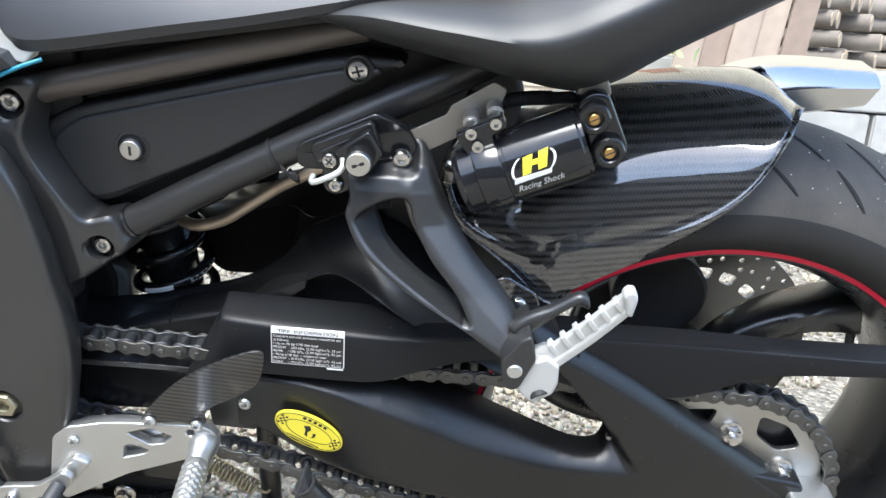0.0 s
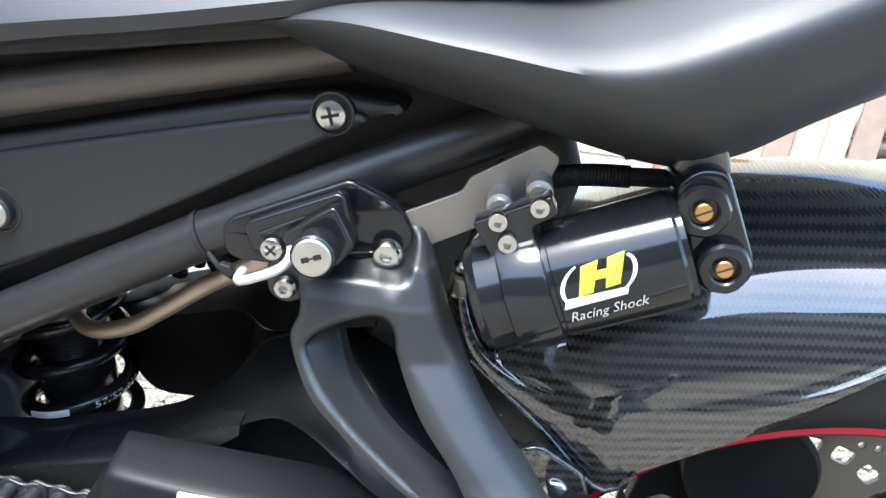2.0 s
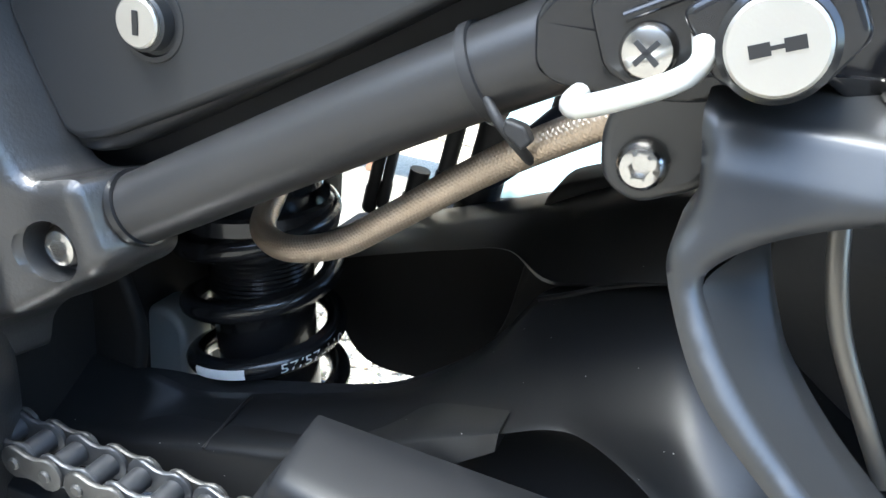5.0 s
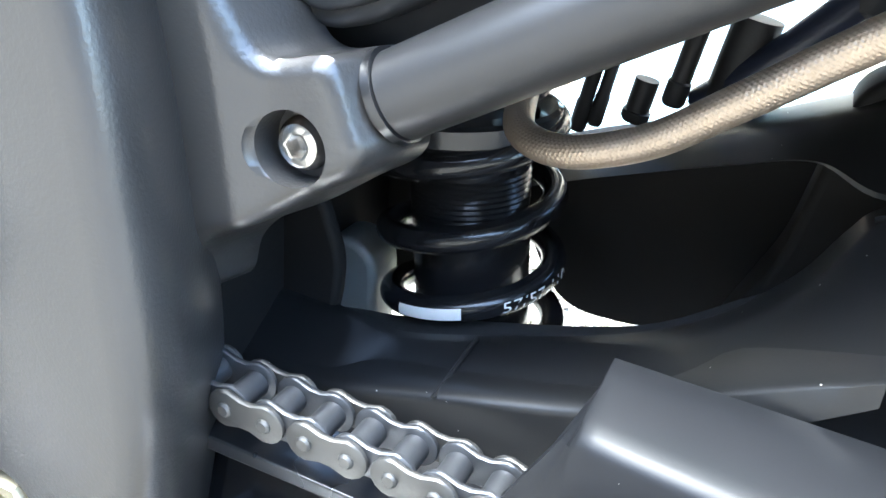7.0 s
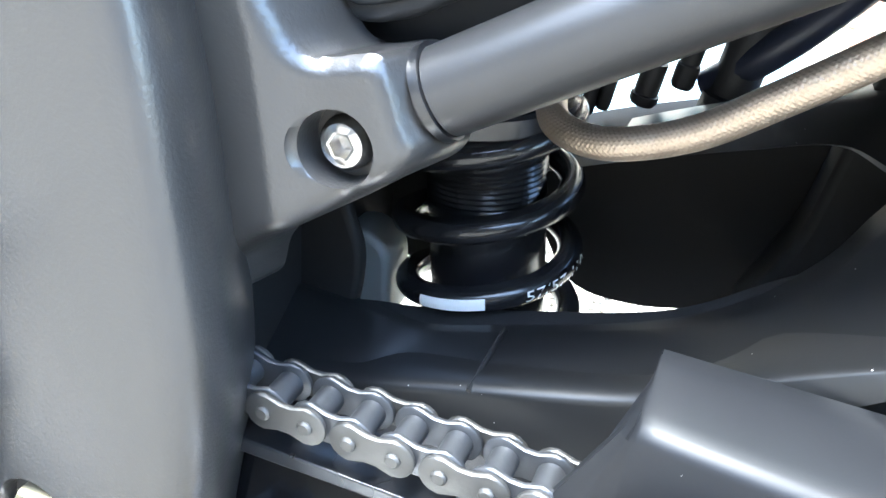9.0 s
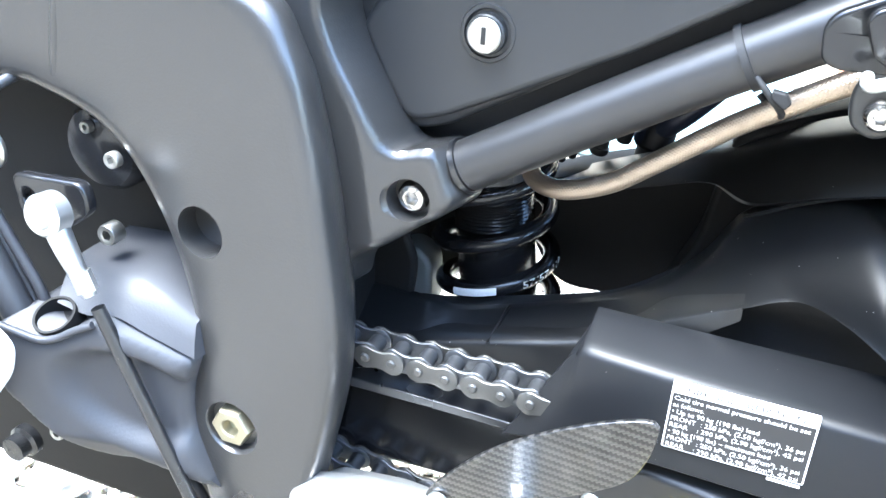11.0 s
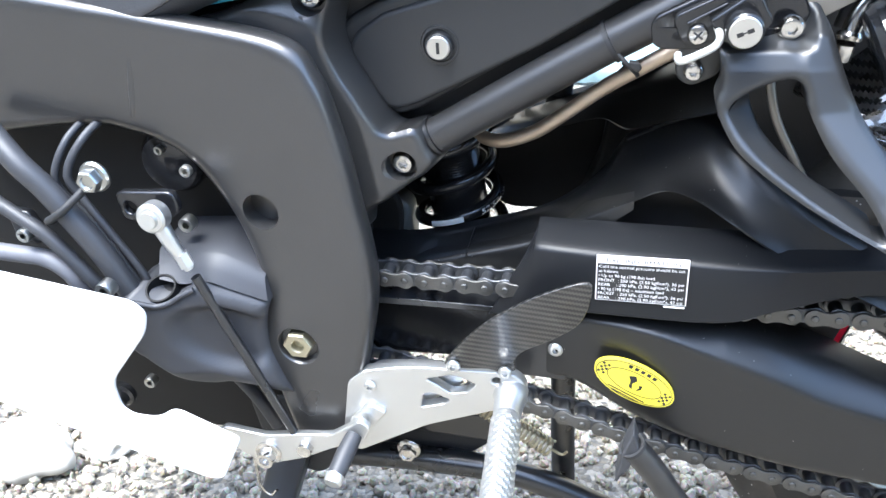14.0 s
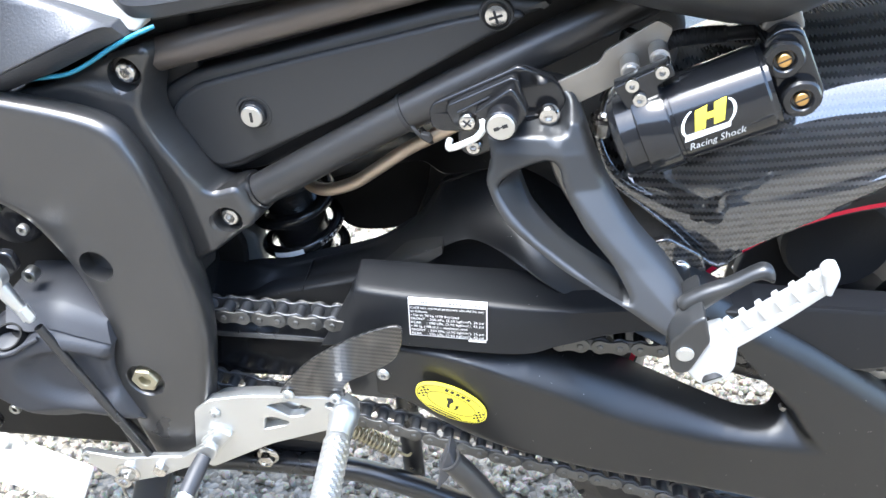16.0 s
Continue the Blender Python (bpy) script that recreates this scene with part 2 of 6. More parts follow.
def relief(name, outline, depth, thick, material, parent, cell=0.002, edge=0.004, holes=(), label="", smooth=50, draft=(0.0, 0.0)):
    """A cast body in the side view (u, w) whose outer face lies at depth(u, w), rounded off by edge towards its outline and holes."""
    lines = [outline, *holes]
    O = np.array(outline, float)
    lo, hi = O.min(0) - cell, O.max(0) + cell
    nu, nw = int((hi[0] - lo[0]) / cell) + 2, int((hi[1] - lo[1]) / cell) + 2
    G = np.array([(lo[0] + i * cell, lo[1] + j * cell) for j in range(nw) for i in range(nu)])
    gap, near = line_gap(G, lines)
    ok = gap > -0.5 * cell
    quads = [(k, k + 1, k + nu + 1, k + nu) for j in range(nw - 1) for k in range(j * nu, j * nu + nu - 1)]
    quads = [q for q in quads if all(ok[i] for i in q)]
    mark = {i: i for q in quads for i in q}
    moved = True
    while moved:
        moved = False
        for q in quads + quads[::-1]:
            low = min(mark[i] for i in q)
            for i in q:
                if mark[i] > low:
                    mark[i], moved = low, True
    main = collections.Counter(mark[q[0]] for q in quads).most_common(1)[0][0]
    quads = [q for q in quads if mark[q[0]] == main]
    count = collections.Counter(frozenset((q[i], q[(i + 1) % 4])) for q in quads for i in range(4))
    rim = [(q[i], q[(i + 1) % 4]) for q in quads for i in range(4) if count[frozenset((q[i], q[(i + 1) % 4]))] == 1]
    for i in {v for e in rim for v in e}:
        G[i] = near[i]
    gap, _ = line_gap(G, lines)
    bm, V, K = bmesh.new(), {}, {}
    for i in {v for q in quads for v in q}:
        g = min(max(gap[i], 0.0), edge)
        round_off = edge * (1 - math.sqrt(max(0.0, 1 - (1 - g / edge) ** 2)))
        V[i] = bm.verts.new((G[i][0], depth(*G[i]) + round_off, G[i][1]))
    for q in quads:
        bm.faces.new([V[i] for i in q])
    border = {v for e in rim for v in e}
    for _ in range(4):
        bmesh.ops.smooth_vert(bm, verts=[V[i] for i in V if i not in border and gap[i] < edge + 2 * cell], factor=0.5, use_axis_x=True, use_axis_y=True, use_axis_z=True)
    for i in V:
        K[i] = bm.verts.new((V[i].co.x + draft[0], V[i].co.y + thick, V[i].co.z + draft[1]))
    for q in quads:
        bm.faces.new([K[i] for i in q[::-1]])
    for a, b in rim:
        bm.faces.new((V[b], V[a], K[a], K[b]))
    return part(name, bm, material, parent, label, smooth)


def rounded(pts, r, n=4):
    """A polygon with its corners rounded by r (a number, or one for each corner)."""
    out, m = [], len(pts)
    for k, p in enumerate(pts):
        rr = r[k] if isinstance(r, (list, tuple)) else r
        p, a, b = Vector(p), Vector(pts[k - 1]), Vector(pts[(k + 1) % m])
        d0, d1 = (a - p), (b - p)
        q = min(rr, d0.length * 0.45, d1.length * 0.45)
        s, e = p + d0.normalized() * q, p + d1.normalized() * q
        for i in range(n + 1):
            t = i / n
            out.append(tuple(s * (1 - t) ** 2 + p * 2 * t * (1 - t) + e * t * t))
    return out


def disc(u, w, r, n=24, squash=1.0, turn=0.0):
    return [(u + r * math.cos(a) * math.cos(turn) - r * squash * math.sin(a) * math.sin(turn),
             w + r * math.cos(a) * math.sin(turn) + r * squash * math.sin(a) * math.cos(turn)) for a in (2 * math.pi * k / n for k in range(n))]


def tube_mesh(pts, r, seg=14, n=None, cap=True):
    """A round bar along pts (u, v, w); r: a number, or one for each point."""
    P = [tuple(p) for p in pts]
    R = list(r) if isinstance(r, (list, tuple)) else [r] * len(P)
    Q = curve_points([(*p, q) for p, q in zip(P, R)], n or max(2, 6 * (len(P) - 1) + 1)) if len(P) > 2 else [(*p, q) for p, q in zip(P, R)]
    bm, rings, side = bmesh.new(), [], None
    for k, q in enumerate(Q):
        p = Vector(q[:3])
        d = (Vector(Q[min(k + 1, len(Q) - 1)][:3]) - Vector(Q[max(k - 1, 0)][:3])).normalized()
        if side is None:
            side = d.orthogonal().normalized()
        side = (side - d * side.dot(d)).normalized()
        up = d.cross(side)
        rings.append([bm.verts.new(p + (side * math.cos(a) + up * math.sin(a)) * q[3]) for a in (2 * math.pi * i / seg for i in range(seg))])
    for r0, r1 in zip(rings, rings[1:]):
        for i in range(seg):
            bm.faces.new((r0[i], r0[(i + 1) % seg], r1[(i + 1) % seg], r1[i]))
    if cap:
        bm.faces.new(rings[0])
        bm.faces.new(rings[-1])
    return bm


def tube(name, pts, r, material, parent, label="", seg=14, n=None):
    return part(name, tube_mesh(pts, r, seg, n), material, parent, label, 50)


def lathe_mesh(profile, at, axis=(0, -1, 0), seg=28, hexed=(), first=True):
    """Turned shape: profile of (radius, height along axis). Rows whose index is in hexed are six-sided."""
    z = Vector(axis).normalized()
    x = Vector((1, 0, 0)) if abs(z.x) < 0.9 else Vector((0, 0, 1))
    x = (x - z * x.dot(z)).normalized()
    y = z.cross(x)
    bm, rings = bmesh.new(), []
    for k, (r, h) in enumerate(profile):
        if r < 1e-6:
            rings.append([bm.verts.new(Vector(at) + z * h)])
            continue
        ring = []
        for i in range(seg):
            a = 2 * math.pi * i / seg
            q = r
            if k in hexed:
                q = r * math.cos(math.pi / 6) / math.cos((a % (math.pi / 3)) - math.pi / 6)
            ring.append(bm.verts.new(Vector(at) + z * h + (x * math.cos(a) + y * math.sin(a)) * q))
        rings.append(ring)
    for r0, r1 in zip(rings, rings[1:]):
        if len(r0) == 1 and len(r1) == 1:
            continue
        for i in range(seg):
            j = (i + 1) % seg
            if len(r0) == 1:
                bm.faces.new((r0[0], r1[j], r1[i]))
            elif len(r1) == 1:
                bm.faces.new((r0[i], r0[j], r1[0]))
            else:
                bm.faces.new((r0[i], r0[j], r1[j], r1[i]))
    for r in ((rings[0], rings[-1]) if first else (rings[-1],)):
        if len(r) > 1:
            bm.faces.new(r)
    return bm


def lathe(name, profile, at, material, parent, axis=(0, -1, 0), label="", seg=28, hexed=(), smooth=35, first=True):
    return part(name, lathe_mesh(profile, at, axis, seg, hexed, first), material, parent, label, smooth)


def button_bolt(at, r, parent, material=None, h=None, axis=(0, -1, 0), label="bright button-head socket screw", name="bolt"):
    """Domed screw with a hexagon socket."""
    h = h or 0.5 * r
    prof = [(r, 0), (r, h * 0.25), (r * 0.93, h * 0.6), (r * 0.75, h * 0.9), (r * 0.5, h), (r * 0.43, h * 0.97), (r * 0.41, h * 0.25), (0, h * 0.2)]
    return lathe(name, prof, at, material or STEEL, parent, axis, label, 24, (5, 6))


def cap_bolt(at, r, parent, material=None, h=None, axis=(0, -1, 0), label="bright socket cap screw", name="bolt"):
    h = h or 1.1 * r
    prof = [(r, 0), (r, h * 0.86), (r * 0.92, h), (r * 0.56, h), (r * 0.5, h * 0.96), (r * 0.47, h * 0.16), (0, h * 0.14)]
    return lathe(name, prof, at, material or STEEL, parent, axis, label, 24, (4, 5))


def flange_bolt(at, r, parent, material=None, h=None, axis=(0, -1, 0), label="zinc-plated flange bolt", name="bolt"):
    h = h or 1.0 * r
    prof = [(r * 1.35, 0), (r * 1.35, h * 0.15), (r * 1.2, h * 0.3), (r, h * 0.36), (r, h * 0.9), (r * 0.9, h), (r * 0.6, h), (r * 0.5, h * 0.85), (0, h * 0.85)]
    return lathe(name, prof, at, material or STEEL, parent, axis, label, 24, (3, 4, 5))


def bore(ob, profile, at, axis=(0, -1, 0), seg=40):
    """Cuts a turned hollow into a thing's mesh."""
    me = bpy.data.meshes.new("cutter")
    bm = lathe_mesh(profile, at, axis, seg)
    bmesh.ops.recalc_face_normals(bm, faces=bm.faces)
    bm.to_mesh(me)
    bm.free()
    cutter = new("cutter", me)
    mod = ob.modifiers.new("bore", "BOOLEAN")
    mod.operation, mod.solver, mod.object = "DIFFERENCE", "EXACT", cutter
    home = ob.parent
    ob.parent = None
    bpy.context.view_layer.update()
    done = bpy.data.meshes.new_from_object(ob.evaluated_get(bpy.context.evaluated_depsgraph_get()))
    ob.modifiers.clear()
    ob.data, ob.parent = done, home
    done.materials.clear()
    done.materials.append(FRAME)
    for f in done.polygons:
        f.material_index = 0
        f.use_smooth = True
    done.set_sharp_from_angle(angle=radians(40))
    bpy.data.objects.remove(cutter)
    bpy.data.meshes.remove(me)

# ---- setting: ground ----
def gravel_material(name, dark, mid, pale, scale):
    m, n, l, b = nodes_of(name)
    tc, vo, big, ramp = n.new("ShaderNodeTexCoord"), n.new("ShaderNodeTexVoronoi"), n.new("ShaderNodeTexNoise"), n.new("ShaderNodeValToRGB")
    vo.inputs["Scale"].default_value, big.inputs["Scale"].default_value = scale, 2.5
    l.new(tc.outputs["Object"], vo.inputs["Vector"])
    l.new(tc.outputs["Object"], big.inputs["Vector"])
    sp = n.new("ShaderNodeSeparateColor")
    l.new(vo.outputs["Color"], sp.inputs["Color"])
    l.new(sp.outputs["Red"], ramp.inputs["Fac"])
    e = ramp.color_ramp.elements
    e[0].color, e[1].color = (*dark, 1), (*pale, 1)
    e.new(0.5).color = (*mid, 1)
    l.new(ramp.outputs["Color"], b.inputs["Base Color"])
    b.inputs["Roughness"].default_value = 0.9
    bp = n.new("ShaderNodeBump")
    bp.invert = True
    bp.inputs["Strength"].default_value, bp.inputs["Distance"].default_value = 1.0, 0.012
    l.new(vo.outputs["Distance"], bp.inputs["Height"])
    l.new(bp.outputs["Normal"], b.inputs["Normal"])
    return m


def pebble_material():
    """Each stone its own grey or buff, with fine speckle."""
    m, n, l, b = nodes_of("crushed_stone")
    geo, ramp, tc, sp, mix = n.new("ShaderNodeNewGeometry"), n.new("ShaderNodeValToRGB"), n.new("ShaderNodeTexCoord"), n.new("ShaderNodeTexNoise"), n.new("ShaderNodeMix")
    l.new(geo.outputs["Random Per Island"], ramp.inputs["Fac"])
    e = ramp.color_ramp.elements
    e[0].color, e[1].color = (0.2, 0.176, 0.135, 1), (0.54, 0.5, 0.42, 1)
    e.new(0.35).color, e.new(0.6).color, e.new(0.8).color = (0.295, 0.266, 0.208, 1), (0.385, 0.35, 0.285, 1), (0.345, 0.285, 0.2, 1)
    sp.inputs["Scale"].default_value = 260.0
    l.new(tc.outputs["Object"], sp.inputs["Vector"])
    mix.data_type, mix.blend_type = "RGBA", "OVERLAY"
    mix.inputs["Factor"].default_value = 0.5
    l.new(ramp.outputs["Color"], mix.inputs["A"])
    l.new(sp.outputs["Color"], mix.inputs["B"])
    l.new(mix.outputs["Result"], b.inputs["Base Color"])
    b.inputs["Roughness"].default_value = 0.88
    return m


GRAVEL = gravel_material("grey_gravel", (0.155, 0.138, 0.108), (0.26, 0.234, 0.188), (0.375, 0.34, 0.28), 95.0)
PEBBLE = pebble_material()
gm = bmesh.new()
bmesh.ops.create_grid(gm, x_segments=100, y_segments=100, size=0.5)
for v in gm.verts:
    v.co.x, v.co.y = v.co.x * 8, v.co.y * 8 + 1.5
    v.co.z = 0.005 * noise.noise(v.co * 3.0) - 0.004
ring = [e for e in gm.edges if e.is_boundary]
for v in bmesh.ops.extrude_edge_only(gm, edges=ring)["geom"]:
    if isinstance(v, bmesh.types.BMVert):
        v.co.x, v.co.y, v.co.z = v.co.x * 60, (v.co.y - 1.5) * 60 + 1.5, -0.01
ground = part("ground", gm, GRAVEL, None, "", 60)
tagged(ground, "yard of pale grey crushed gravel", "ground", kind="structure")


def stones(count, x0, x1, y0, y1, s0, s1, seed):
    """Vertices and faces of loose stones, each a jittered octahedron cut to twenty faces."""
    rng = random.Random(seed)
    g = (1 + 5 ** 0.5) / 2
    ico = [Vector(p).normalized() for p in ((-1, g, 0), (1, g, 0), (-1, -g, 0), (1, -g, 0), (0, -1, g), (0, 1, g), (0, -1, -g), (0, 1, -g), (g, 0, -1), (g, 0, 1), (-g, 0, -1), (-g, 0, 1))]
    tri = ((0, 11, 5), (0, 5, 1), (0, 1, 7), (0, 7, 10), (0, 10, 11), (1, 5, 9), (5, 11, 4), (11, 10, 2), (10, 7, 6), (7, 1, 8),
           (3, 9, 4), (3, 4, 2), (3, 2, 6), (3, 6, 8), (3, 8, 9), (4, 9, 5), (2, 4, 11), (6, 2, 10), (8, 6, 7), (9, 8, 1))
    V, F = [], []
    for _ in range(count):
        x, y, s = rng.uniform(x0, x1), rng.uniform(y0, y1), rng.uniform(s0, s1) * rng.choice((0.6, 0.8, 1.0, 1.0, 1.25))
        turn = Euler((rng.uniform(0, 6), rng.uniform(0, 6), rng.uniform(0, 6))).to_matrix()
        sx, sy, sz = s * rng.uniform(0.8, 1.3), s * rng.uniform(0.7, 1.1), s * rng.uniform(0.5, 0.8)
        base = len(V)
        for p in ico:
            q = turn @ Vector((p.x * sx, p.y * sy, p.z * sz)) * rng.uniform(0.82, 1.12)
            V.append((x + q.x, y + q.y, s * 0.3 + q.z))
        F += [(base + a, base + b, base + c) for a, b, c in tri]
    return V, F


def loose(name, data, material, label):
    me = bpy.data.meshes.new(name)
    me.from_pydata(*[data[0], [], data[1]])
    me.materials.append(material)
    me.validate()
    return tagged(new(name, me), label, "gravel", kind="stuff")


loose("gravel", stones(15000, -1.5, 0.7, 0.62, 1.7, 0.004, 0.0088, 3), PEBBLE, "loose grey and buff crushed stones covering the yard")
loose("gravel", stones(5000, -1.0, 2.2, 1.7, 3.4, 0.007, 0.014, 4), PEBBLE, "loose grey and buff crushed stones covering the yard")


def boulder(x, y, s, seed):
    bm = bmesh.new()
    bmesh.ops.create_icosphere(bm, subdivisions=4, radius=1.0)
    for v in bm.verts:
        k = 1 + 0.35 * noise.noise(v.co * 1.3 + Vector((seed, 0, 0))) + 0.08 * noise.noise(v.co * 5 + Vector((0, seed, 0)))
        v.co = Vector((v.co.x * s * 1.25, v.co.y * s * 0.85, v.co.z * s * 0.6)) * k
        v.co.z = max(v.co.z, -0.3 * s)
    ob = part("stone", bm, ROCK, None, "", 60)
    ob.location = (x, y, 0.27 * s)
    return tagged(ob, "weathered buff stone lying on the gravel", "stone")


ROCK = mat("buff_stone", (0.42, 0.39, 0.34), 0.9, 0.0, 0.3, 120, 0.8)
boulder(-0.945, 1.03, 0.062, 2.0)
boulder(-0.85, 1.08, 0.03, 5.0)

# ---- the motorcycle: rear wheel ----
AX = (0.009, 0.065, 0.302)
wheel = new("rear_wheel")
wheel.parent = bike
wheel.location = AX


def spin(name, profile, material, label="", seg=96, parent=None, smooth=40):
    """A closed ring turned round the axle: profile of (radius, depth), depth to the off side."""
    bm, rings = bmesh.new(), []
    for k in range(seg):
        a = 2 * math.pi * k / seg
        rings.append([bm.verts.new((r * math.cos(a), d, r * math.sin(a))) for r, d in profile])
    for k in range(seg):
        r0, r1 = rings[k], rings[(k + 1) % seg]
        for i in range(len(profile)):
            j = (i + 1) % len(profile)
            bm.faces.new((r0[i], r0[j], r1[j], r1[i]))
    return part(name, bm, material, parent or wheel, label, smooth)


def tyre_face(k):
    """Outer contour of the tyre from bead to crown, k from 0 to 1: (radius, depth)."""
    a = radians(-80 + 80 * k)
    return 0.227 + 0.099 * math.cos(a) ** 0.72, 0.0985 * math.sin(a) * (1.0 if k > 0.06 else 0.985)


half = [tyre_face(k / 16) for k in range(17)]
tyre_prof = [(0.231, -0.079), (0.238, -0.09)] + half + [(r, -d) for r, d in half[:-1][::-1]] + [(0.238, 0.09), (0.231, 0.079), (0.227, 0.07), (0.227, -0.07)]
tyre = spin("tyre", tyre_prof, RUBBER, "worn black rubber rear tyre", 144)
tyre.data.materials.append(SIDEWALL)
for face in tyre.data.polygons:
    if math.hypot(face.center.x, face.center.z) < 0.27:
        face.material_index = 1


def groove(a0, k0, k1, slant, wide):
    """A tread groove, its shaded cut drawn as a dark band laid on the shoulder."""
    bm, rows = bmesh.new(), []
    for i in range(9):
        k = k0 + (k1 - k0) * i / 8
        r, d = tyre_face(k)
        a = a0 + slant * (k - k0)
        wd = wide * math.sin(math.pi * (0.08 + 0.84 * i / 8)) ** 0.6
        rows.append([bm.verts.new(((r + q) * math.cos(a + s * wd / r), d - 0.4 * q, (r + q) * math.sin(a + s * wd / r))) for s, q in ((-1, 0.0002), (-0.6, 0.0007), (0.6, 0.0007), (1, 0.0002))])
    for r0, r1 in zip(rows, rows[1:]):
        for i in range(3):
            bm.faces.new((r0[i], r0[i + 1], r1[i + 1], r1[i]))
    return part("tread_groove", bm, GROOVE, wheel, "", 60)


GROOVE = mat("tread_groove_shade", (0.008, 0.008, 0.008), 0.8, 0.0, 0.2, 400, 0.2)
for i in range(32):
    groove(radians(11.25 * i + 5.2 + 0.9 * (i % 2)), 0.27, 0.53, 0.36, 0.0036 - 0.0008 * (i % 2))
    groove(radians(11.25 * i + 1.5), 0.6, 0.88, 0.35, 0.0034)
spin("rim", [(0.237, -0.081), (0.239, -0.076), (0.233, -0.07), (0.227, -0.06), (0.218, -0.045), (0.214, 0), (0.218, 0.045), (0.227, 0.06), (0.239, 0.076),
             (0.237, 0.081), (0.227, 0.078), (0.219, 0.066), (0.209, 0.045), (0.205, 0), (0.209, -0.045), (0.219, -0.068), (0.226, -0.08)], SATIN, "matt black cast alloy wheel rim", 144)
spin("rim_stripe", [(0.2354, -0.0824), (0.2284, -0.0817), (0.2284, -0.0802), (0.2354, -0.0808)], RED, "red reflective rim stripe", 144)


def spoke(angle):
    """A swept hollow-backed spoke from the hub out to the rim."""
    bm, rows = bmesh.new(), []
    for k in range(13):
        t = k / 12
        r = 0.04 + 0.161 * t
        a = angle - radians(38) * t
        wd, d0, d1 = 0.019 - 0.003 * t + 0.006 * max(0, t - 0.75) * 4, -0.018 - 0.01 * t, 0.02 + 0.01 * t
        along = Vector((math.cos(a - 0.5), 0, math.sin(a - 0.5)))
        across = Vector((-along.z, 0, along.x))
        ring = []
        for s, h in ((-1, 0.2), (-1, 0.7), (-0.9, 0.88), (-0.6, 1.0), (0.6, 1.0), (0.9, 0.88), (1, 0.7), (1, 0.2), (0.7, 0), (-0.7, 0)):
            p = Vector((r * math.cos(a), 0, r * math.sin(a))) + across * (s * wd)
            ring.append(bm.verts.new((p.x, d1 + (d0 - d1) * h, p.z)))
        rows.append(ring)
    for r0, r1 in zip(rows, rows[1:]):
        for i in range(10):
            bm.faces.new((r0[i], r0[(i + 1) % 10], r1[(i + 1) % 10], r1[i]))
    bm.faces.new(rows[0])
    bm.faces.new(rows[-1])
    return part("spoke", bm, SATIN, wheel, "", 50)


for i in range(3):
    spoke(radians(79 + 120 * i))
lathe("hub", [(0.0, -0.09), (0.03, -0.09), (0.034, -0.085), (0.062, -0.06), (0.075, -0.03), (0.07, 0.02), (0.05, 0.05), (0.05, 0.08), (0, 0.08)], (0, 0, 0), SATIN, wheel, (0, 1, 0), "", 48)
valve = tube("valve_stem", [(0.16, 0.0, 0.115), (0.145, -0.03, 0.11), (0.138, -0.048, 0.107)], [0.005, 0.0045, 0.004], RUBBER, wheel, "black rubber valve stem")

# brake disc on the off side
disc_holes = []
for i in range(18):
    for r, a in ((0.131, 52.1), (0.119, 48.7), (0.108, 45.7), (0.130, 62.4), (0.113, 59.0)):
        a = radians(a + 20 * i)
        disc_holes.append(disc(r * math.cos(a), r * math.sin(a), 0.0031, 9))
disc_slots = [rounded([(r * math.cos(a), r * math.sin(a)) for r, a in ((0.085, b - 0.1), (0.099, b - 0.1), (0.099, b + 0.1), (0.085, b + 0.1))], 0.005) for b in (radians(51 + 18 * i) for i in range(20))]
rotor = plate("brake_disc", disc(0, 0, 0.138, 96), 0.08, 0.0855, mat("disc_steel", (0.2, 0.2, 0.2), 0.35, 1.0), wheel, 0.0004, disc_holes + disc_slots, "drilled steel rear brake disc")
rotor.location = (0.019, 0, 0.023)

lathe("brake_caliper", [(0.02, -0.03), (0.044, -0.028), (0.049, -0.02), (0.05, 0.006), (0.046, 0.012), (0.03, 0.015), (0, 0.015)], (-0.03, 0.092, 0.420), DARK, bike, (0, -1, 0), "dark rear brake caliper behind the spokes", 36)
plate("caliper_bracket", rounded([(-0.10, 0.40), (-0.05, 0.435), (-0.02, 0.40), (-0.015, 0.335), (-0.06, 0.325), (-0.11, 0.35)], 0.012), 0.112, 0.13, DARK, bike, 0.004)

# sprocket
SPROCKET_V = -0.128
teeth = []
for i in range(45):
    for q, rr in ((-0.42, 0.1065), (-0.22, 0.1075), (-0.1, 0.1165), (0.1, 0.1165), (0.22, 0.1075), (0.42, 0.1065)):
        a = 2 * math.pi * (i + q) / 45 + 0.04
        teeth.append((rr * math.cos(a), rr * math.sin(a)))
windows = [rounded([(r * math.cos(a), r * math.sin(a)) for r, a in ((0.073, b - 0.2), (0.094, b - 0.31), (0.0985, b), (0.094, b + 0.31), (0.073, b + 0.2))], 0.007) for b in (2 * math.pi * i / 6 + 0.93 for i in range(6))]
sprocket = plate("sprocket", teeth, SPROCKET_V - 0.003, SPROCKET_V + 0.003, mat("sprocket_steel", (0.46, 0.45, 0.42), 0.38, 1.0, 0.12), wheel, 0.0006, windows + [disc(0, 0, 0.052, 40)], "pale machined steel rear sprocket")
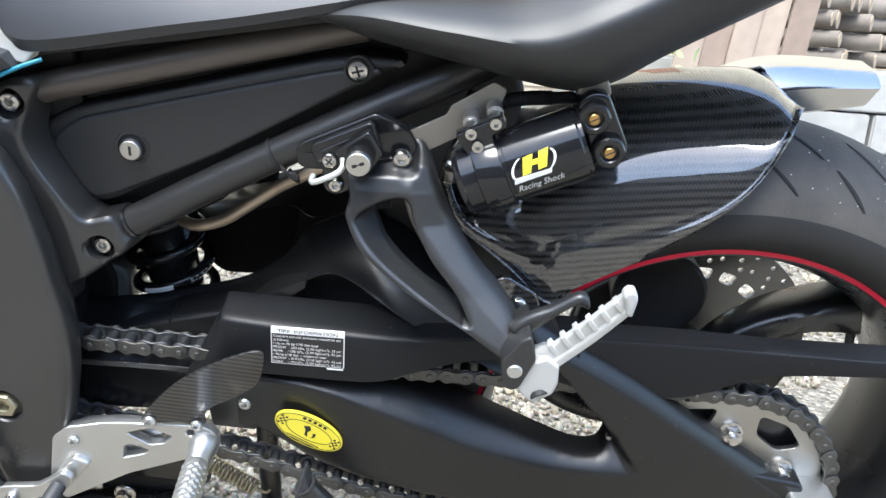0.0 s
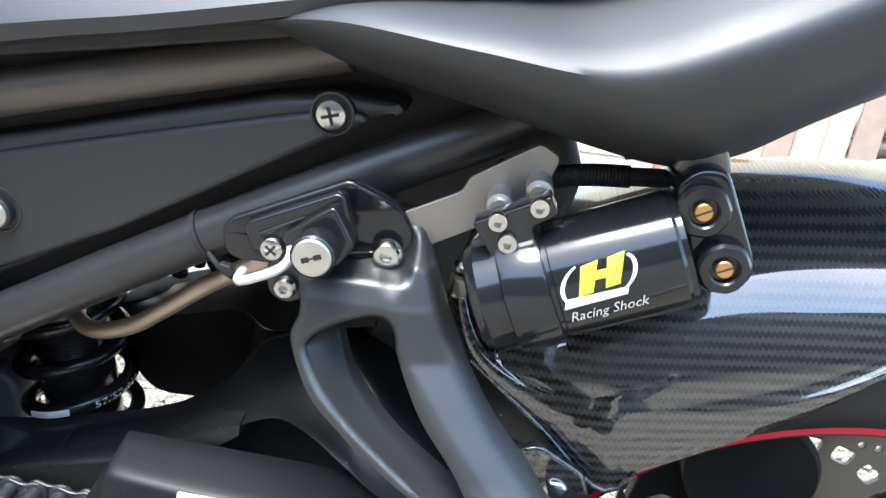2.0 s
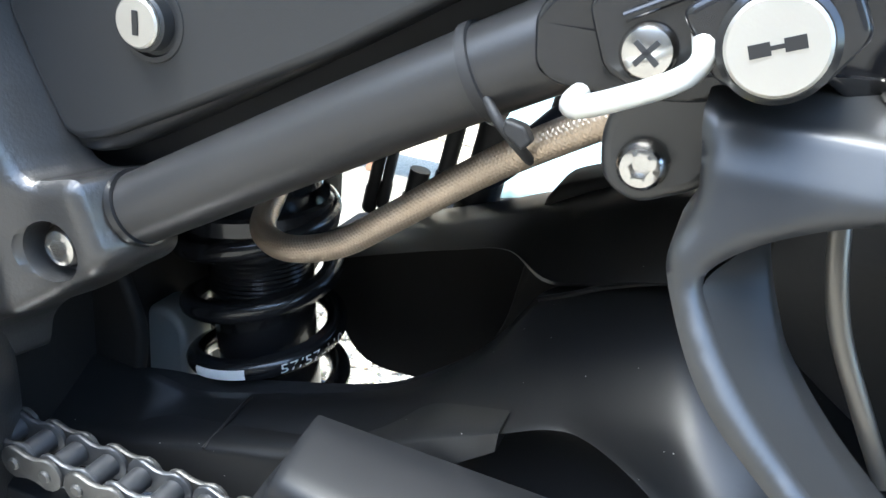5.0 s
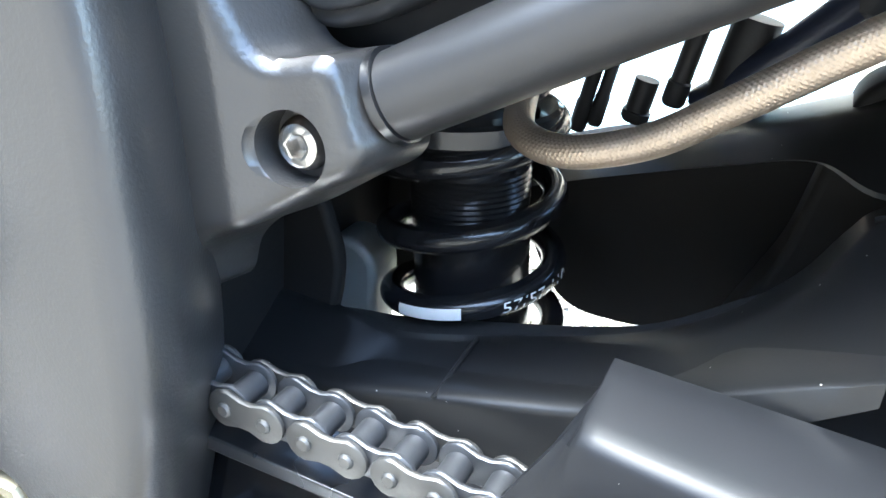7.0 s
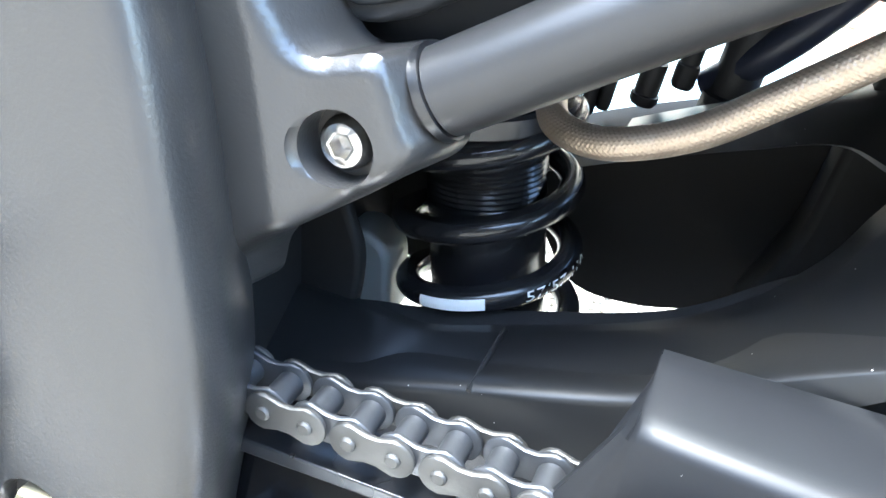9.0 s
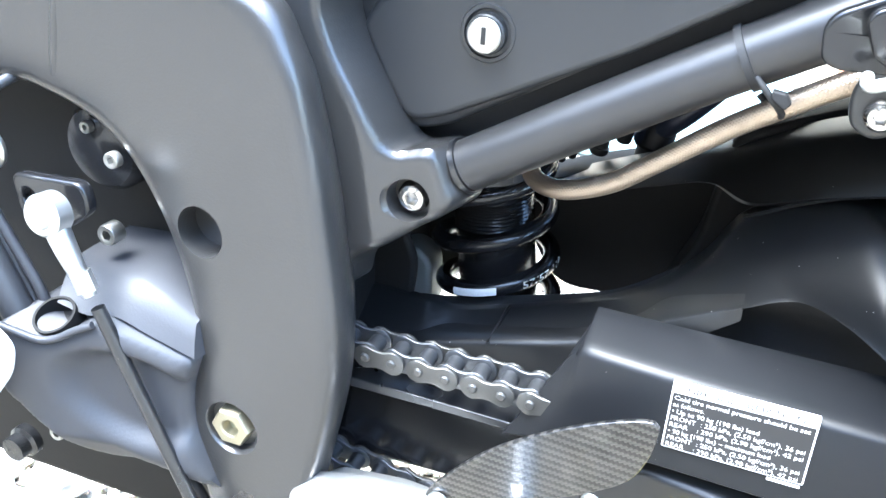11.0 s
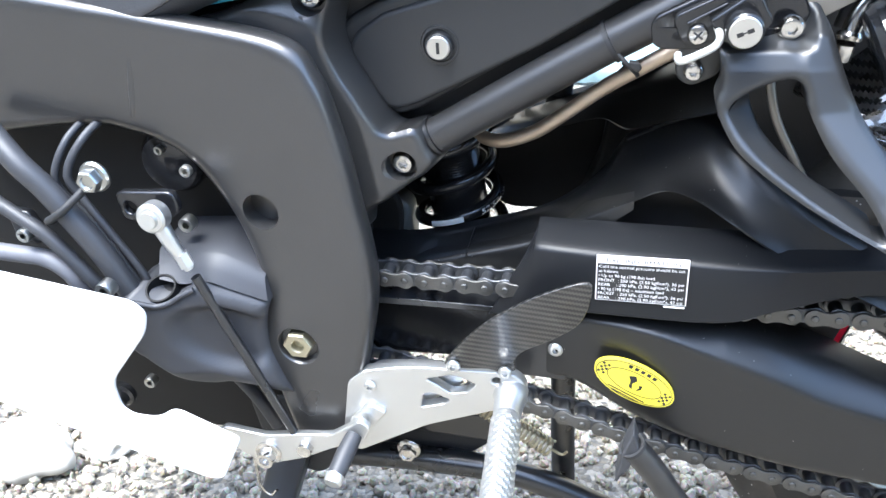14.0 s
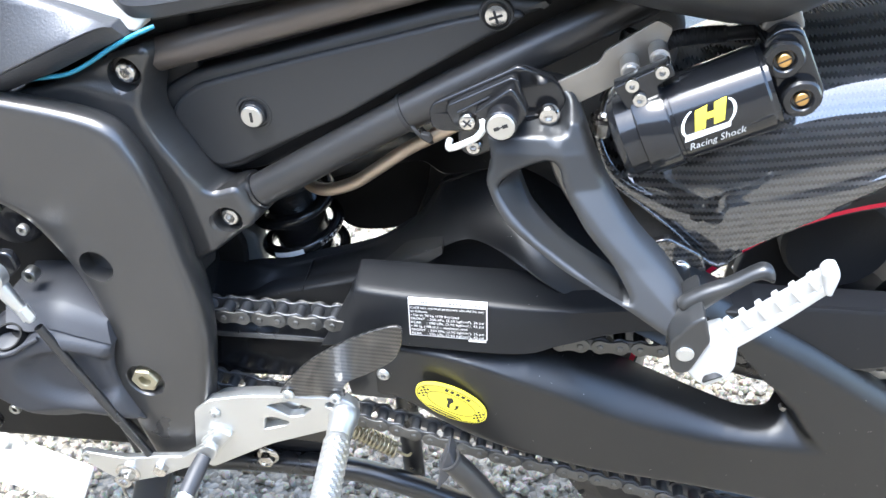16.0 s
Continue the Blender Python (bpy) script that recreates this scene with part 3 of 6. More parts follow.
for i in range(6):
    a = 2 * math.pi * i / 6 + 0.43
    at = (0.069 * math.cos(a), SPROCKET_V - 0.003, 0.069 * math.sin(a))
    lathe("sprocket_nut", [(0.0115, 0), (0.0115, 0.002), (0.0098, 0.003), (0.0095, 0.0105), (0.0083, 0.0115), (0.0055, 0.0115), (0.0055, 0.0142), (0.0045, 0.015), (0, 0.015)], at, STEEL, wheel, (0, -1, 0), "bright steel nut on stud", 24, (2, 3))

lathe("sprocket_carrier", [(0.102, 0), (0.104, 0.004), (0.098, 0.012), (0.06, 0.016), (0, 0.016)], (0, SPROCKET_V + 0.026, 0), SATIN, wheel, (0, -1, 0), "black sprocket carrier", 60)

# ---- swingarm ----
# Dull black for inner faces; the shade inside is put into its colour.
INNER = mat("inner_shade_black", (0.010, 0.0095, 0.009), 0.7, 0.0, 0.3, 300, 0.2, gloss=0.25)
arm = new("swingarm")
arm.parent = bike
low_top = [(-0.445, 0.404), (-0.411, 0.4085), (-0.36, 0.4085), (-0.2927, 0.3973), (-0.2509, 0.3814), (-0.199, 0.3618), (-0.1402, 0.3427), (-0.1064, 0.3404)]
low_fold = [(-0.447, 0.397), (-0.410, 0.4015), (-0.3595, 0.398), (-0.307, 0.380), (-0.270, 0.367), (-0.230, 0.350), (-0.160, 0.332), (-0.125, 0.329), (-0.085, 0.3275), (-0.058, 0.327)]
low_bot = [(-0.45, 0.335), (-0.418, 0.340), (-0.372, 0.317), (-0.33, 0.301), (-0.285, 0.291), (-0.24, 0.282), (-0.175, 0.274), (-0.125, 0.266), (-0.075, 0.256), (-0.03, 0.245)]
fold = np.array(curve_points(low_fold[:-1] + [(-0.060, 0.3275), (-0.03, 0.3275)], 80))
stay_top = [(-0.200, 0.492), (-0.183, 0.4865), (-0.1450, 0.4640), (-0.1075, 0.4435), (-0.0708, 0.4215), (-0.02, 0.3880), (0.0213, 0.3605), (0.0684, 0.3290), (0.105, 0.304)]
stay_line = np.array(stay_top)


def nearest(line, u, w):
    """Distance of (u, w) from a line, and on which side of it the point lies (1 left of its course, -1 right)."""
    a, d = line[:-1], np.diff(line, axis=0)
    p = np.array((u, w)) - a
    off = p - np.clip((p * d).sum(1) / (d * d).sum(1), 0, 1)[:, None] * d
    k = int(np.argmin((off * off).sum(1)))
    return float(np.hypot(*off[k])), 1 if d[k, 0] * p[k, 1] - d[k, 1] * p[k, 0] > 0 else -1


def beam_depth(u, w):
    """Flat outer face, a shelf that falls away above the fold and ends in a pocket, and a bevel along the stay."""
    v = float(np.interp(u, (-0.45, -0.41, -0.36, -0.307, -0.27, -0.06, 0.1), (-0.07, -0.078, -0.085, -0.0885, -0.0905, -0.0905, -0.0895)))
    g, hand = nearest(fold, u, w)
    if hand > 0:
        steep = float(np.interp(u, (-0.445, -0.41, -0.36, -0.307, -0.1), (2.2, 2.6, 2.2, 1.05, 0.95)))
        k = min(1.0, max(0.0, (-0.0565 - 0.85 * (w - 0.3275) - u) / 0.019))
        v = min(v + steep * g * (0.65 + g / 0.042) * k * k * (3 - 2 * k), -0.06)
    g, hand = nearest(stay_line, u, w)
    return v + 0.0105 * max(0.0, 1 - g / 0.0125)


beam_line = low_top + [(-0.0945, 0.3500), (-0.0910, 0.3620), (-0.0930, 0.3710), (-0.1075, 0.3842), (-0.1315, 0.3998), (-0.152, 0.4075), (-0.175, 0.422), (-0.200, 0.445)]
beam_line = curve_points(beam_line, 110) + curve_points(stay_top, 40) + [(0.105, 0.28), (0.105, 0.24)] + curve_points((low_bot[:-1] + [(-0.03, 0.243), (0.03, 0.236)])[::-1], 60)
relief("lower_beam", beam_line, beam_depth, 0.026, ARM, arm, 0.0022, 0.0032, (), "satin black welded swingarm beam with its stay", 60)
up_top = [(-0.63, 0.424), (-0.590, 0.4235), (-0.5745, 0.4225), (-0.5603, 0.4212), (-0.541, 0.4202), (-0.5084, 0.4298), (-0.4582, 0.4475), (-0.4278, 0.4625), (-0.4050, 0.4815), (-0.3930, 0.4990), (-0.3850, 0.5080), (-0.3600, 0.5225), (-0.336, 0.530), (-0.305, 0.520), (-0.26, 0.490), (-0.20, 0.462)]
up_bot = [(-0.63, 0.393), (-0.600, 0.402), (-0.575, 0.4075), (-0.558, 0.410), (-0.5455, 0.4131), (-0.5105, 0.4222), (-0.452, 0.4406), (-0.414, 0.4665), (-0.3795, 0.4875), (-0.362, 0.4975), (-0.3495, 0.4995), (-0.333, 0.4935), (-0.314, 0.482), (-0.29, 0.468), (-0.25, 0.448), (-0.20, 0.425)]
strip("bridge", up_top, up_bot, [(0.003, -0.03)] * 5 + [(0.003, -0.029), (0.002, -0.031), (0.0, -0.038), (0.003, -0.046), (0.010, -0.05), (0.018, -0.053), (0.016, -0.058), (0.008, -0.064), (-0.03, -0.07), (-0.058, -0.075), (-0.07, -0.08)],
      [0.009] * 7 + [0.014, 0.024, 0.032] + [0.035] * 6, ARM, arm, ((0, 0), (0, 0.8), (0.012, 0.9), (0.05, 0.97), (0.12, 1.0), (0.3, 1.0), (0.6, 1.0), (0.8, 1.005), (0.87, 1.025), (0.91, 1.03), (0.945, 1.015), (0.972, 0.975), (0.99, 0.9), (1, 0.78), (1, 0)), "satin black cast swingarm bridge", n=8)
strip("bridge_flank", [(u, w + 0.0035) for u, w in up_bot[:9]], [(u, w - d) for (u, w), d in zip(up_bot, (0.035, 0.035, 0.035, 0.035, 0.035, 0.035, 0.03, 0.016, 0.005))], [(-0.0302, -0.0315)] * 5 + [(-0.0292, -0.031), (-0.0315, -0.033), (-0.0385, -0.04), (-0.0465, -0.048)], 0.0, ARM, arm,
      ((0, 0), (0, 0.62), (0.01, 0.76), (0.03, 0.87), (0.06, 0.945), (0.1, 0.985), (0.15, 1.0), (0.95, 1.0), (1, 0.9), (1, 0)))
under = [(u, w + 0.002) for u, w in up_bot[1:]]
# Dark sheet standing in for the shaded hollow below the bridge.
strip("recess_shade", under[:-2], [(u, w - 0.1) for u, w in under[:-2]], -0.012, 0.03, DARK, arm)
brace_top = [(-0.53, 0.466), (-0.50, 0.4805), (-0.468, 0.497), (-0.43, 0.5155), (-0.40, 0.532), (-0.375, 0.546), (-0.35, 0.5595), (-0.31, 0.575)]
brace_low = [(-0.53, 0.458), (-0.498, 0.4735), (-0.466, 0.4885), (-0.437, 0.5025), (-0.409, 0.5145), (-0.386, 0.512), (-0.352, 0.528), (-0.31, 0.545)]
strip("brace", brace_top, brace_low, [(v + 0.012, v - 0.008) for v in (0.10, 0.09, 0.078, 0.064, 0.05, 0.032, 0.014, -0.004)], [0.14, 0.13, 0.118, 0.104, 0.09, 0.072, 0.06, 0.05], ARM, arm, ((0, 0), (0, 0.7), (0.04, 0.9), (0.12, 1.0), (0.5, 1.0), (0.9, 1.0), (0.97, 0.93), (1, 0.8), (1, 0)), "satin black swingarm brace over the opening", n=8)
strip("far_side", [(-0.53, 0.470), (-0.50, 0.482), (-0.464, 0.494), (-0.404, 0.512), (-0.36, 0.535)], [(-0.53, 0.44), (-0.505, 0.40), (-0.473, 0.394), (-0.434, 0.402), (-0.36, 0.42)], 0.11, 0.15, INNER, arm, ((0, 0), (0, 0.9), (0.02, 1.0), (0.98, 1.0), (1, 0.9), (1, 0)))
plate("inner_wall", rounded([(-0.40, 0.54), (-0.33, 0.57), (-0.28, 0.46), (-0.34, 0.40), (-0.43, 0.42), (-0.41, 0.47)], 0.01), 0.065, 0.1, INNER, arm, 0.004)
tube("weld_seam", [(-0.387, 0.022, 0.508), (-0.374, 0.019, 0.5155), (-0.360, 0.0165, 0.5235), (-0.338, 0.011, 0.534)], 0.0012, ARM, arm, "", 6)
plate("pivot_block", rounded([(-0.645, 0.475), (-0.585, 0.478), (-0.572, 0.445), (-0.5735, 0.424), (-0.58, 0.40), (-0.645, 0.38)], 0.008), 0.006, 0.014, INNER, arm, 0.003)
tube("weld_seam", [(-0.5078, 0.003, 0.4312), (-0.5084, -0.002, 0.4300), (-0.5095, -0.0158, 0.4262), (-0.5105, -0.0292, 0.4226)], 0.0011, ARM, arm, "", 6)
plate("linkage", rounded([(-0.617, 0.425), (-0.592, 0.436), (-0.577, 0.427), (-0.575, 0.385), (-0.617, 0.372)], 0.012), 0.045, 0.07, mat("link_cast", (0.3, 0.31, 0.3), 0.5, 0.4), arm, 0.004)
plate("axle_block", rounded([(-0.03, 0.35), (0.09, 0.33), (0.09, 0.25), (-0.04, 0.26)], 0.01), -0.088, -0.03, ARM, arm, 0.004)
plate("chain_adjuster", rounded([(0.075, 0.322), (0.118, 0.322), (0.118, 0.282), (0.075, 0.282)], 0.005), -0.098, -0.06, ALLOY, arm, 0.002, label="bright alloy chain adjuster block")
flange_bolt((0.098, -0.098, 0.303), 0.006, arm)

# ---- chain ----
chain = new("drive_chain")
chain.parent = bike
PITCH = 0.015875


def link_outline(k=1.0):
    pts = []
    for c, a0, a1 in ((-PITCH / 2, 90, 270), (PITCH / 2, -90, 90)):
        for i in range(9):
            a = radians(a0 + (a1 - a0) * i / 8)
            pts.append((c + 0.0073 * k * math.cos(a), 0.0073 * k * math.sin(a)))
    waist = 0.0055 * k
    return pts[:9] + [(-0.0022, -waist), (0.0022, -waist)] + pts[9:] + [(0.0022, waist), (-0.0022, waist)]


def link_mesh(outer):
    """A chain link, side plates with their pins or bushes, along x, its outer face towards -y."""
    bm = bmesh.new()

    def slab(line, y0, y1):
        ch = 0.0005
        mid = [(u * 0.95, w * 0.93) for u, w in line]
        rings = [[bm.verts.new((u, y, w)) for u, w in ln] for ln, y in ((mid, y0), (line, y0 + ch), (line, y1 - ch), (mid, y1))]
        for r0, r1 in zip(rings, rings[1:]):
            for i in range(len(r0)):
                bm.faces.new((r0[i], r0[(i + 1) % len(r0)], r1[(i + 1) % len(r1)], r1[i]))
        bm.faces.new(rings[0])
        bm.faces.new(rings[-1][::-1])
    k = 1.0 if outer else 1.06
    far = 0.0092 if outer else 0.0065
    for s in (-1, 1):
        slab(link_outline(k), *sorted((s * far, s * (far + 0.0024))))
    for c in (-PITCH / 2, PITCH / 2):
        if outer:
            n = lathe_mesh([(0.0028, 0), (0.0028, 0.0248), (0.002, 0.0255), (0, 0.0255)], (c, 0.0125, 0), seg=12)
        else:
            n = lathe_mesh([(0.0050, 0), (0.0050, 0.0126)], (c, 0.0063, 0), seg=16)
        tmp = bpy.data.meshes.new("tmp")
        n.to_mesh(tmp)
        n.free()
        bm.from_mesh(tmp)
        bpy.data.meshes.remove(tmp)
    bmesh.ops.recalc_face_normals(bm, faces=bm.faces)
    me = bpy.data.meshes.new("link")
    bm.to_mesh(me)
    bm.free()
    for f in me.polygons:
        f.use_smooth = True
    me.set_sharp_from_angle(angle=radians(40))
    me.materials.append(CHAIN if outer else CHAINDARK)
    return me


CHAIN_V = -0.0642
LINKS = link_mesh(True), link_mesh(False)
R_PIN = 0.1135
route = [(-0.74, 0.432), (-0.565, 0.4252), (-0.47, 0.423), (-0.3, 0.4172)]
route += [(AX[0] + R_PIN * math.cos(radians(a)), AX[2] + R_PIN * math.sin(radians(a))) for a in range(92, -99, -6)]
route += [(-0.12, 0.216), (-0.227, 0.25), (-0.34, 0.274), (-0.45, 0.306), (-0.6, 0.338), (-0.72, 0.362)]
RP = np.array(route)
RS = np.concatenate([[0], np.cumsum(np.linalg.norm(np.diff(RP, axis=0), axis=1))])
START = float(np.interp(-0.535, RP[:3, 0], RS[:3])) % (2 * PITCH)


def on_route(s):
    return Vector((np.interp(s, RS, RP[:, 0]), 0, np.interp(s, RS, RP[:, 1])))


for i in range(int((RS[-1] - START) / PITCH)):
    a, b = on_route(START + i * PITCH), on_route(START + (i + 1) * PITCH)
    ob = new("link", LINKS[i % 2])
    ob.parent = chain
    d = b - a
    ob.location = (a + b) / 2 + Vector((0, CHAIN_V, 0))
    ob.rotation_euler = (0, -math.atan2(d.z, d.x), 0)

# ---- chain guard with its notices ----
guard = strip("chain_guard", [(-0.4465, 0.4715), (-0.437, 0.472), (-0.33, 0.470), (-0.27, 0.470), (-0.22, 0.4715), (-0.138, 0.472)],
              [(-0.4855, 0.397), (-0.43, 0.4115), (-0.32, 0.4165), (-0.28, 0.431), (-0.2245, 0.448), (-0.138, 0.447)],
              [(-0.071, -0.074), (-0.0785, -0.083), (-0.0865, -0.0915), (-0.088, -0.0925), (-0.087, -0.09), (-0.082, -0.085)], -0.04, GUARD, bike,
              ((0.0, 0.14), (0.0, 0.24), (0.008, 0.32), (0.025, 0.42), (0.09, 0.78), (0.115, 0.89), (0.145, 0.965), (0.19, 1.0), (0.6, 1.0), (0.97, 1.0), (1, 0.96), (1, 0.9), (0.96, 0.9), (0.25, 0.88), (0.07, 0.45), (0.03, 0.14)), "satin black plastic chain guard", n=6)
tail_edge = [(-0.19, 0.4650), (-0.116, 0.4652), (-0.025, 0.4652), (0.06, 0.4642), (0.17, 0.4625)]
strip("guard_top", [(-0.19, 0.4740), (-0.116, 0.4700), (-0.050, 0.4693), (0.03, 0.4668), (0.17, 0.4672)], tail_edge, [(-0.052, -0.0745)] * 5, -0.05, GUARD, guard, ((0, 0), (0, 0.7), (0.1, 0.95), (0.25, 1.0), (0.8, 0.99), (0.94, 0.97), (1, 0.92), (1, 0)))
strip("guard_flank", [(u, w + 0.0012) for u, w in tail_edge], [(-0.19, 0.432), (-0.116, 0.412), (-0.04, 0.413), (0.033, 0.4430), (0.17, 0.4530)], [(-0.0735, -0.078)] * 5, -0.055, GUARD, guard, ((0, 0), (0, 0.93), (0.03, 0.985), (0.07, 1.0), (0.9, 1.0), (0.97, 0.97), (1, 0.85), (1, 0)))


def flat_text(body, size, u, w, v, material, parent, turn=0.0, width=None, name="lettering", shear=0.0, where=None):
    """Words in the built-in font on the machine's side; width: squeezed to that length; where: maps (x, y) to a place."""
    c = bpy.data.curves.new(name, "FONT")
    c.body, c.size, c.shear, c.resolution_u = body, size, shear, 2
    tmp = bpy.data.objects.new(name, c)
    me = bpy.data.meshes.new_from_object(tmp)
    bpy.data.objects.remove(tmp)
    bpy.data.curves.remove(c)
    long = max((q.co.x for q in me.vertices), default=1.0)
    k = width / long if width else 1.0
    for q in me.vertices:
        x, y = q.co.x * k, q.co.y
        q.co = where(x, y) if where else (u + x * math.cos(turn) - y * math.sin(turn), v, w + x * math.sin(turn) + y * math.cos(turn))
    me.materials.clear()
    me.materials.append(material)
    ob = new(name, me)
    ob.parent = parent
    return ob


INK_W = mat("white_print", (0.78, 0.78, 0.76), 0.4, 0, 0.03, 300, 0)
INK_K = mat("black_print", (0.015, 0.015, 0.016), 0.35, 0, 0.05, 300, 0)
INK_Y = mat("yellow_print", (0.78, 0.66, 0.05), 0.35, 0, 0.04, 300, 0, coat=0.3)


def lean_v(u, w, lift):
    """Depth of the guard's face under its notice."""
    return -0.0818 - 0.073 * (0.4633 - w) - 0.073 * (u + 0.4032) - lift


def on_notice(u, w):
    """Lays the notice, drawn square, onto the guard, where it sits a little askew."""
    return -0.4032 + 0.982 * (u + 0.4035), 0.4633 + 0.89 * (w - 0.467) + 0.037 * (u + 0.4035)


def notice_plate(name, pts, lift, ink, label=""):
    return plate(name, [on_notice(*p) for p in pts], -lift, 0.001, ink, guard, 0.00004, label=label, warp=lambda u, w: lean_v(u, w, 0))


def notice_line(words, size, u, w, width, ink):
    def where(x, y):
        a, b = on_notice(u + x, w + y)
        return a, lean_v(a, b, 0.0018), b
    flat_text(words, size, 0, 0, 0, ink, guard, width=width, where=where)


notice_plate("notice", rounded([(-0.4035, 0.467), (-0.3385, 0.467), (-0.3385, 0.4268), (-0.4035, 0.4268)], 0.0008), 0.0012, INK_W, "black and white printed tyre pressure notice")
notice_plate("notice_field", [(-0.4027, 0.4607), (-0.3393, 0.4607), (-0.3393, 0.4276), (-0.4027, 0.4276)], 0.0015, INK_K)
notice_line("TIRE  INFORMATION", 0.0052, -0.3975, 0.4622, 0.053, INK_K)
for k, (words, wide) in enumerate((("Cold tire normal pressure should be set", 0.0605), ("as follows.", 0.0145), ("• Up to 90 kg (198 lbs) load", 0.04), ("FRONT  : 250 kPa, (2.50 kgf/cm²), 36 psi", 0.0605), ("REAR    : 290 kPa, (2.90 kgf/cm²), 42 psi", 0.0605),
                                   ("• 90 kg (198 lbs) ~ maximum load", 0.047), ("FRONT  : 250 kPa, (2.50 kgf/cm²), 36 psi", 0.0605), ("REAR    : 290 kPa, (2.90 kgf/cm²), 42 psi", 0.0605))):
    notice_line(words, 0.0038, -0.4018, 0.4571 - 0.0041 * k, wide, INK_W)
notice_plate("notice_bar", [(-0.3540, 0.4242), (-0.3395, 0.4242), (-0.3395, 0.4253), (-0.3540, 0.4253)], 0.0012, INK_W)


def oval(u, w, a, b, turn, n=48):
    return [(u + a * math.cos(t) * math.cos(turn) - b * math.sin(t) * math.sin(turn), w + a * math.cos(t) * math.sin(turn) + b * math.sin(t) * math.cos(turn)) for t in (2 * math.pi * k / n for k in range(n))]


OU, OW, OT, OV = -0.371, 0.3562, radians(-29), -0.0905
badge = plate("badge", oval(OU, OW, 0.0335, 0.0168, OT), OV - 0.0006, OV + 0.003, INK_Y, arm, 0.0002, label="yellow and black oval maker's badge")
plate("badge_ring", oval(OU, OW, 0.0322, 0.0158, OT), OV - 0.0008, OV, INK_K, arm, 0.00005, [oval(OU, OW, 0.0316, 0.0153, OT)])
plate("badge_ring", oval(OU, OW, 0.0232, 0.0098, OT), OV - 0.0008, OV, INK_K, arm, 0.00005, [oval(OU, OW, 0.0225, 0.0092, OT)])


def on_badge(x, y):
    return OU + x * math.cos(OT) - y * math.sin(OT), OW + x * math.sin(OT) + y * math.cos(OT)


def badge_mark(pts):
    plate("badge_mark", [on_badge(*p) for p in pts], OV - 0.0008, OV, INK_K, arm, 0.00003)


for s in (-1, 1):
    for i in range(3):
        for j in range(-2, 3):
            if (i + j) % 2 == 0:
                x, y = s * (0.0245 + 0.0021 * i), 0.0021 * j
                badge_mark([(x - 0.001, y - 0.001), (x + 0.001, y - 0.001), (x + 0.001, y + 0.001), (x - 0.001, y + 0.001)])
for k in range(5):
    x = -0.0105 + 0.0052 * k
    y = 0.0113 - 0.00006 * (x * 1000) ** 2 * 0.09
    badge_mark([(x - 0.0016, y), (x + 0.0016, y), (x + 0.0016, y + 0.0028), (x - 0.0016, y + 0.0028)])
for x0, x1, y in ((-0.016, 0.016, -0.0125), (-0.012, 0.012, -0.0147)):
    badge_mark([(x0, y), (x1, y), (x1, y + 0.001), (x0, y + 0.001)])
badge_mark([(-0.007, 0.004), (-0.002, 0.0065), (0.001, 0.003), (-0.001, -0.001), (0.0015, -0.006), (-0.002, -0.005), (-0.0035, 0.0005)])
badge_mark([(0.004, 0.0), (0.007, 0.001), (0.0075, -0.003), (0.0045, -0.006), (0.0055, -0.0025)])
# ---- frame ----
spar_in = [(-0.92, 0.54), (-0.784, 0.5575), (-0.740, 0.5535), (-0.703, 0.5385), (-0.678, 0.508), (-0.6622, 0.470), (-0.6565, 0.43), (-0.6665, 0.373), (-0.659, 0.325), (-0.648, 0.27)]
spar_out = [(-0.92, 0.674), (-0.76, 0.650), (-0.697, 0.640), (-0.612, 0.6245), (-0.588, 0.5985), (-0.5765, 0.5575), (-0.569, 0.510), (-0.5625, 0.443), (-0.577, 0.369), (-0.601, 0.28)]
spar = strip("frame_spar", spar_in, spar_out, [(-0.102, -0.098), (-0.102, -0.1), (-0.102, -0.102), (-0.105, -0.106), (-0.108, -0.11), (-0.11, -0.112), (-0.112, -0.114), (-0.114, -0.116), (-0.114, -0.116), (-0.112, -0.114)],
             -0.055, FRAME, bike, ((0, 0), (0, 0.7), (0.02, 0.88), (0.06, 0.97), (0.12, 1.0), (0.3, 1.01), (0.6, 1.015), (0.88, 1.01), (0.93, 1.0), (0.962, 0.97), (0.985, 0.9), (0.995, 0.8), (0.99, 0.65), (0.8, 0.0)), "dark grey textured aluminium frame spar", n=8)
tube("weld_bead", [(-0.720, -0.092, 0.636), (-0.723, -0.0985, 0.61), (-0.730, -0.0992, 0.575), (-0.7345, -0.0965, 0.5605)], 0.004, FRAME, spar, "", 12)
bore(spar, [(0.0142, -0.02), (0.0142, 0.0), (0.0146, 0.0), (0.016, 0.0035), (0.017, 0.01), (0, 0.01)], (-0.643, -0.1145, 0.5003))
bore(spar, [(0.0155, -0.005), (0.0158, 0.0), (0.019, 0.0035), (0.02, 0.01), (0, 0.01)], (-0.6315, -0.1135, 0.383))
nut = lathe("pivot_nut", [(0.0125, 0), (0.0125, 0.006), (0.0115, 0.0075), (0.006, 0.0075), (0.0052, 0.0068), (0.005, 0.001), (0, 0.001)], (-0.6315, -0.1085, 0.383), OLIVE, spar, (0, -1, 0), "olive zinc-plated pivot nut with flats", 24, (0, 1, 2))
crease = np.array(curve_points(spar_out[2:], 60))


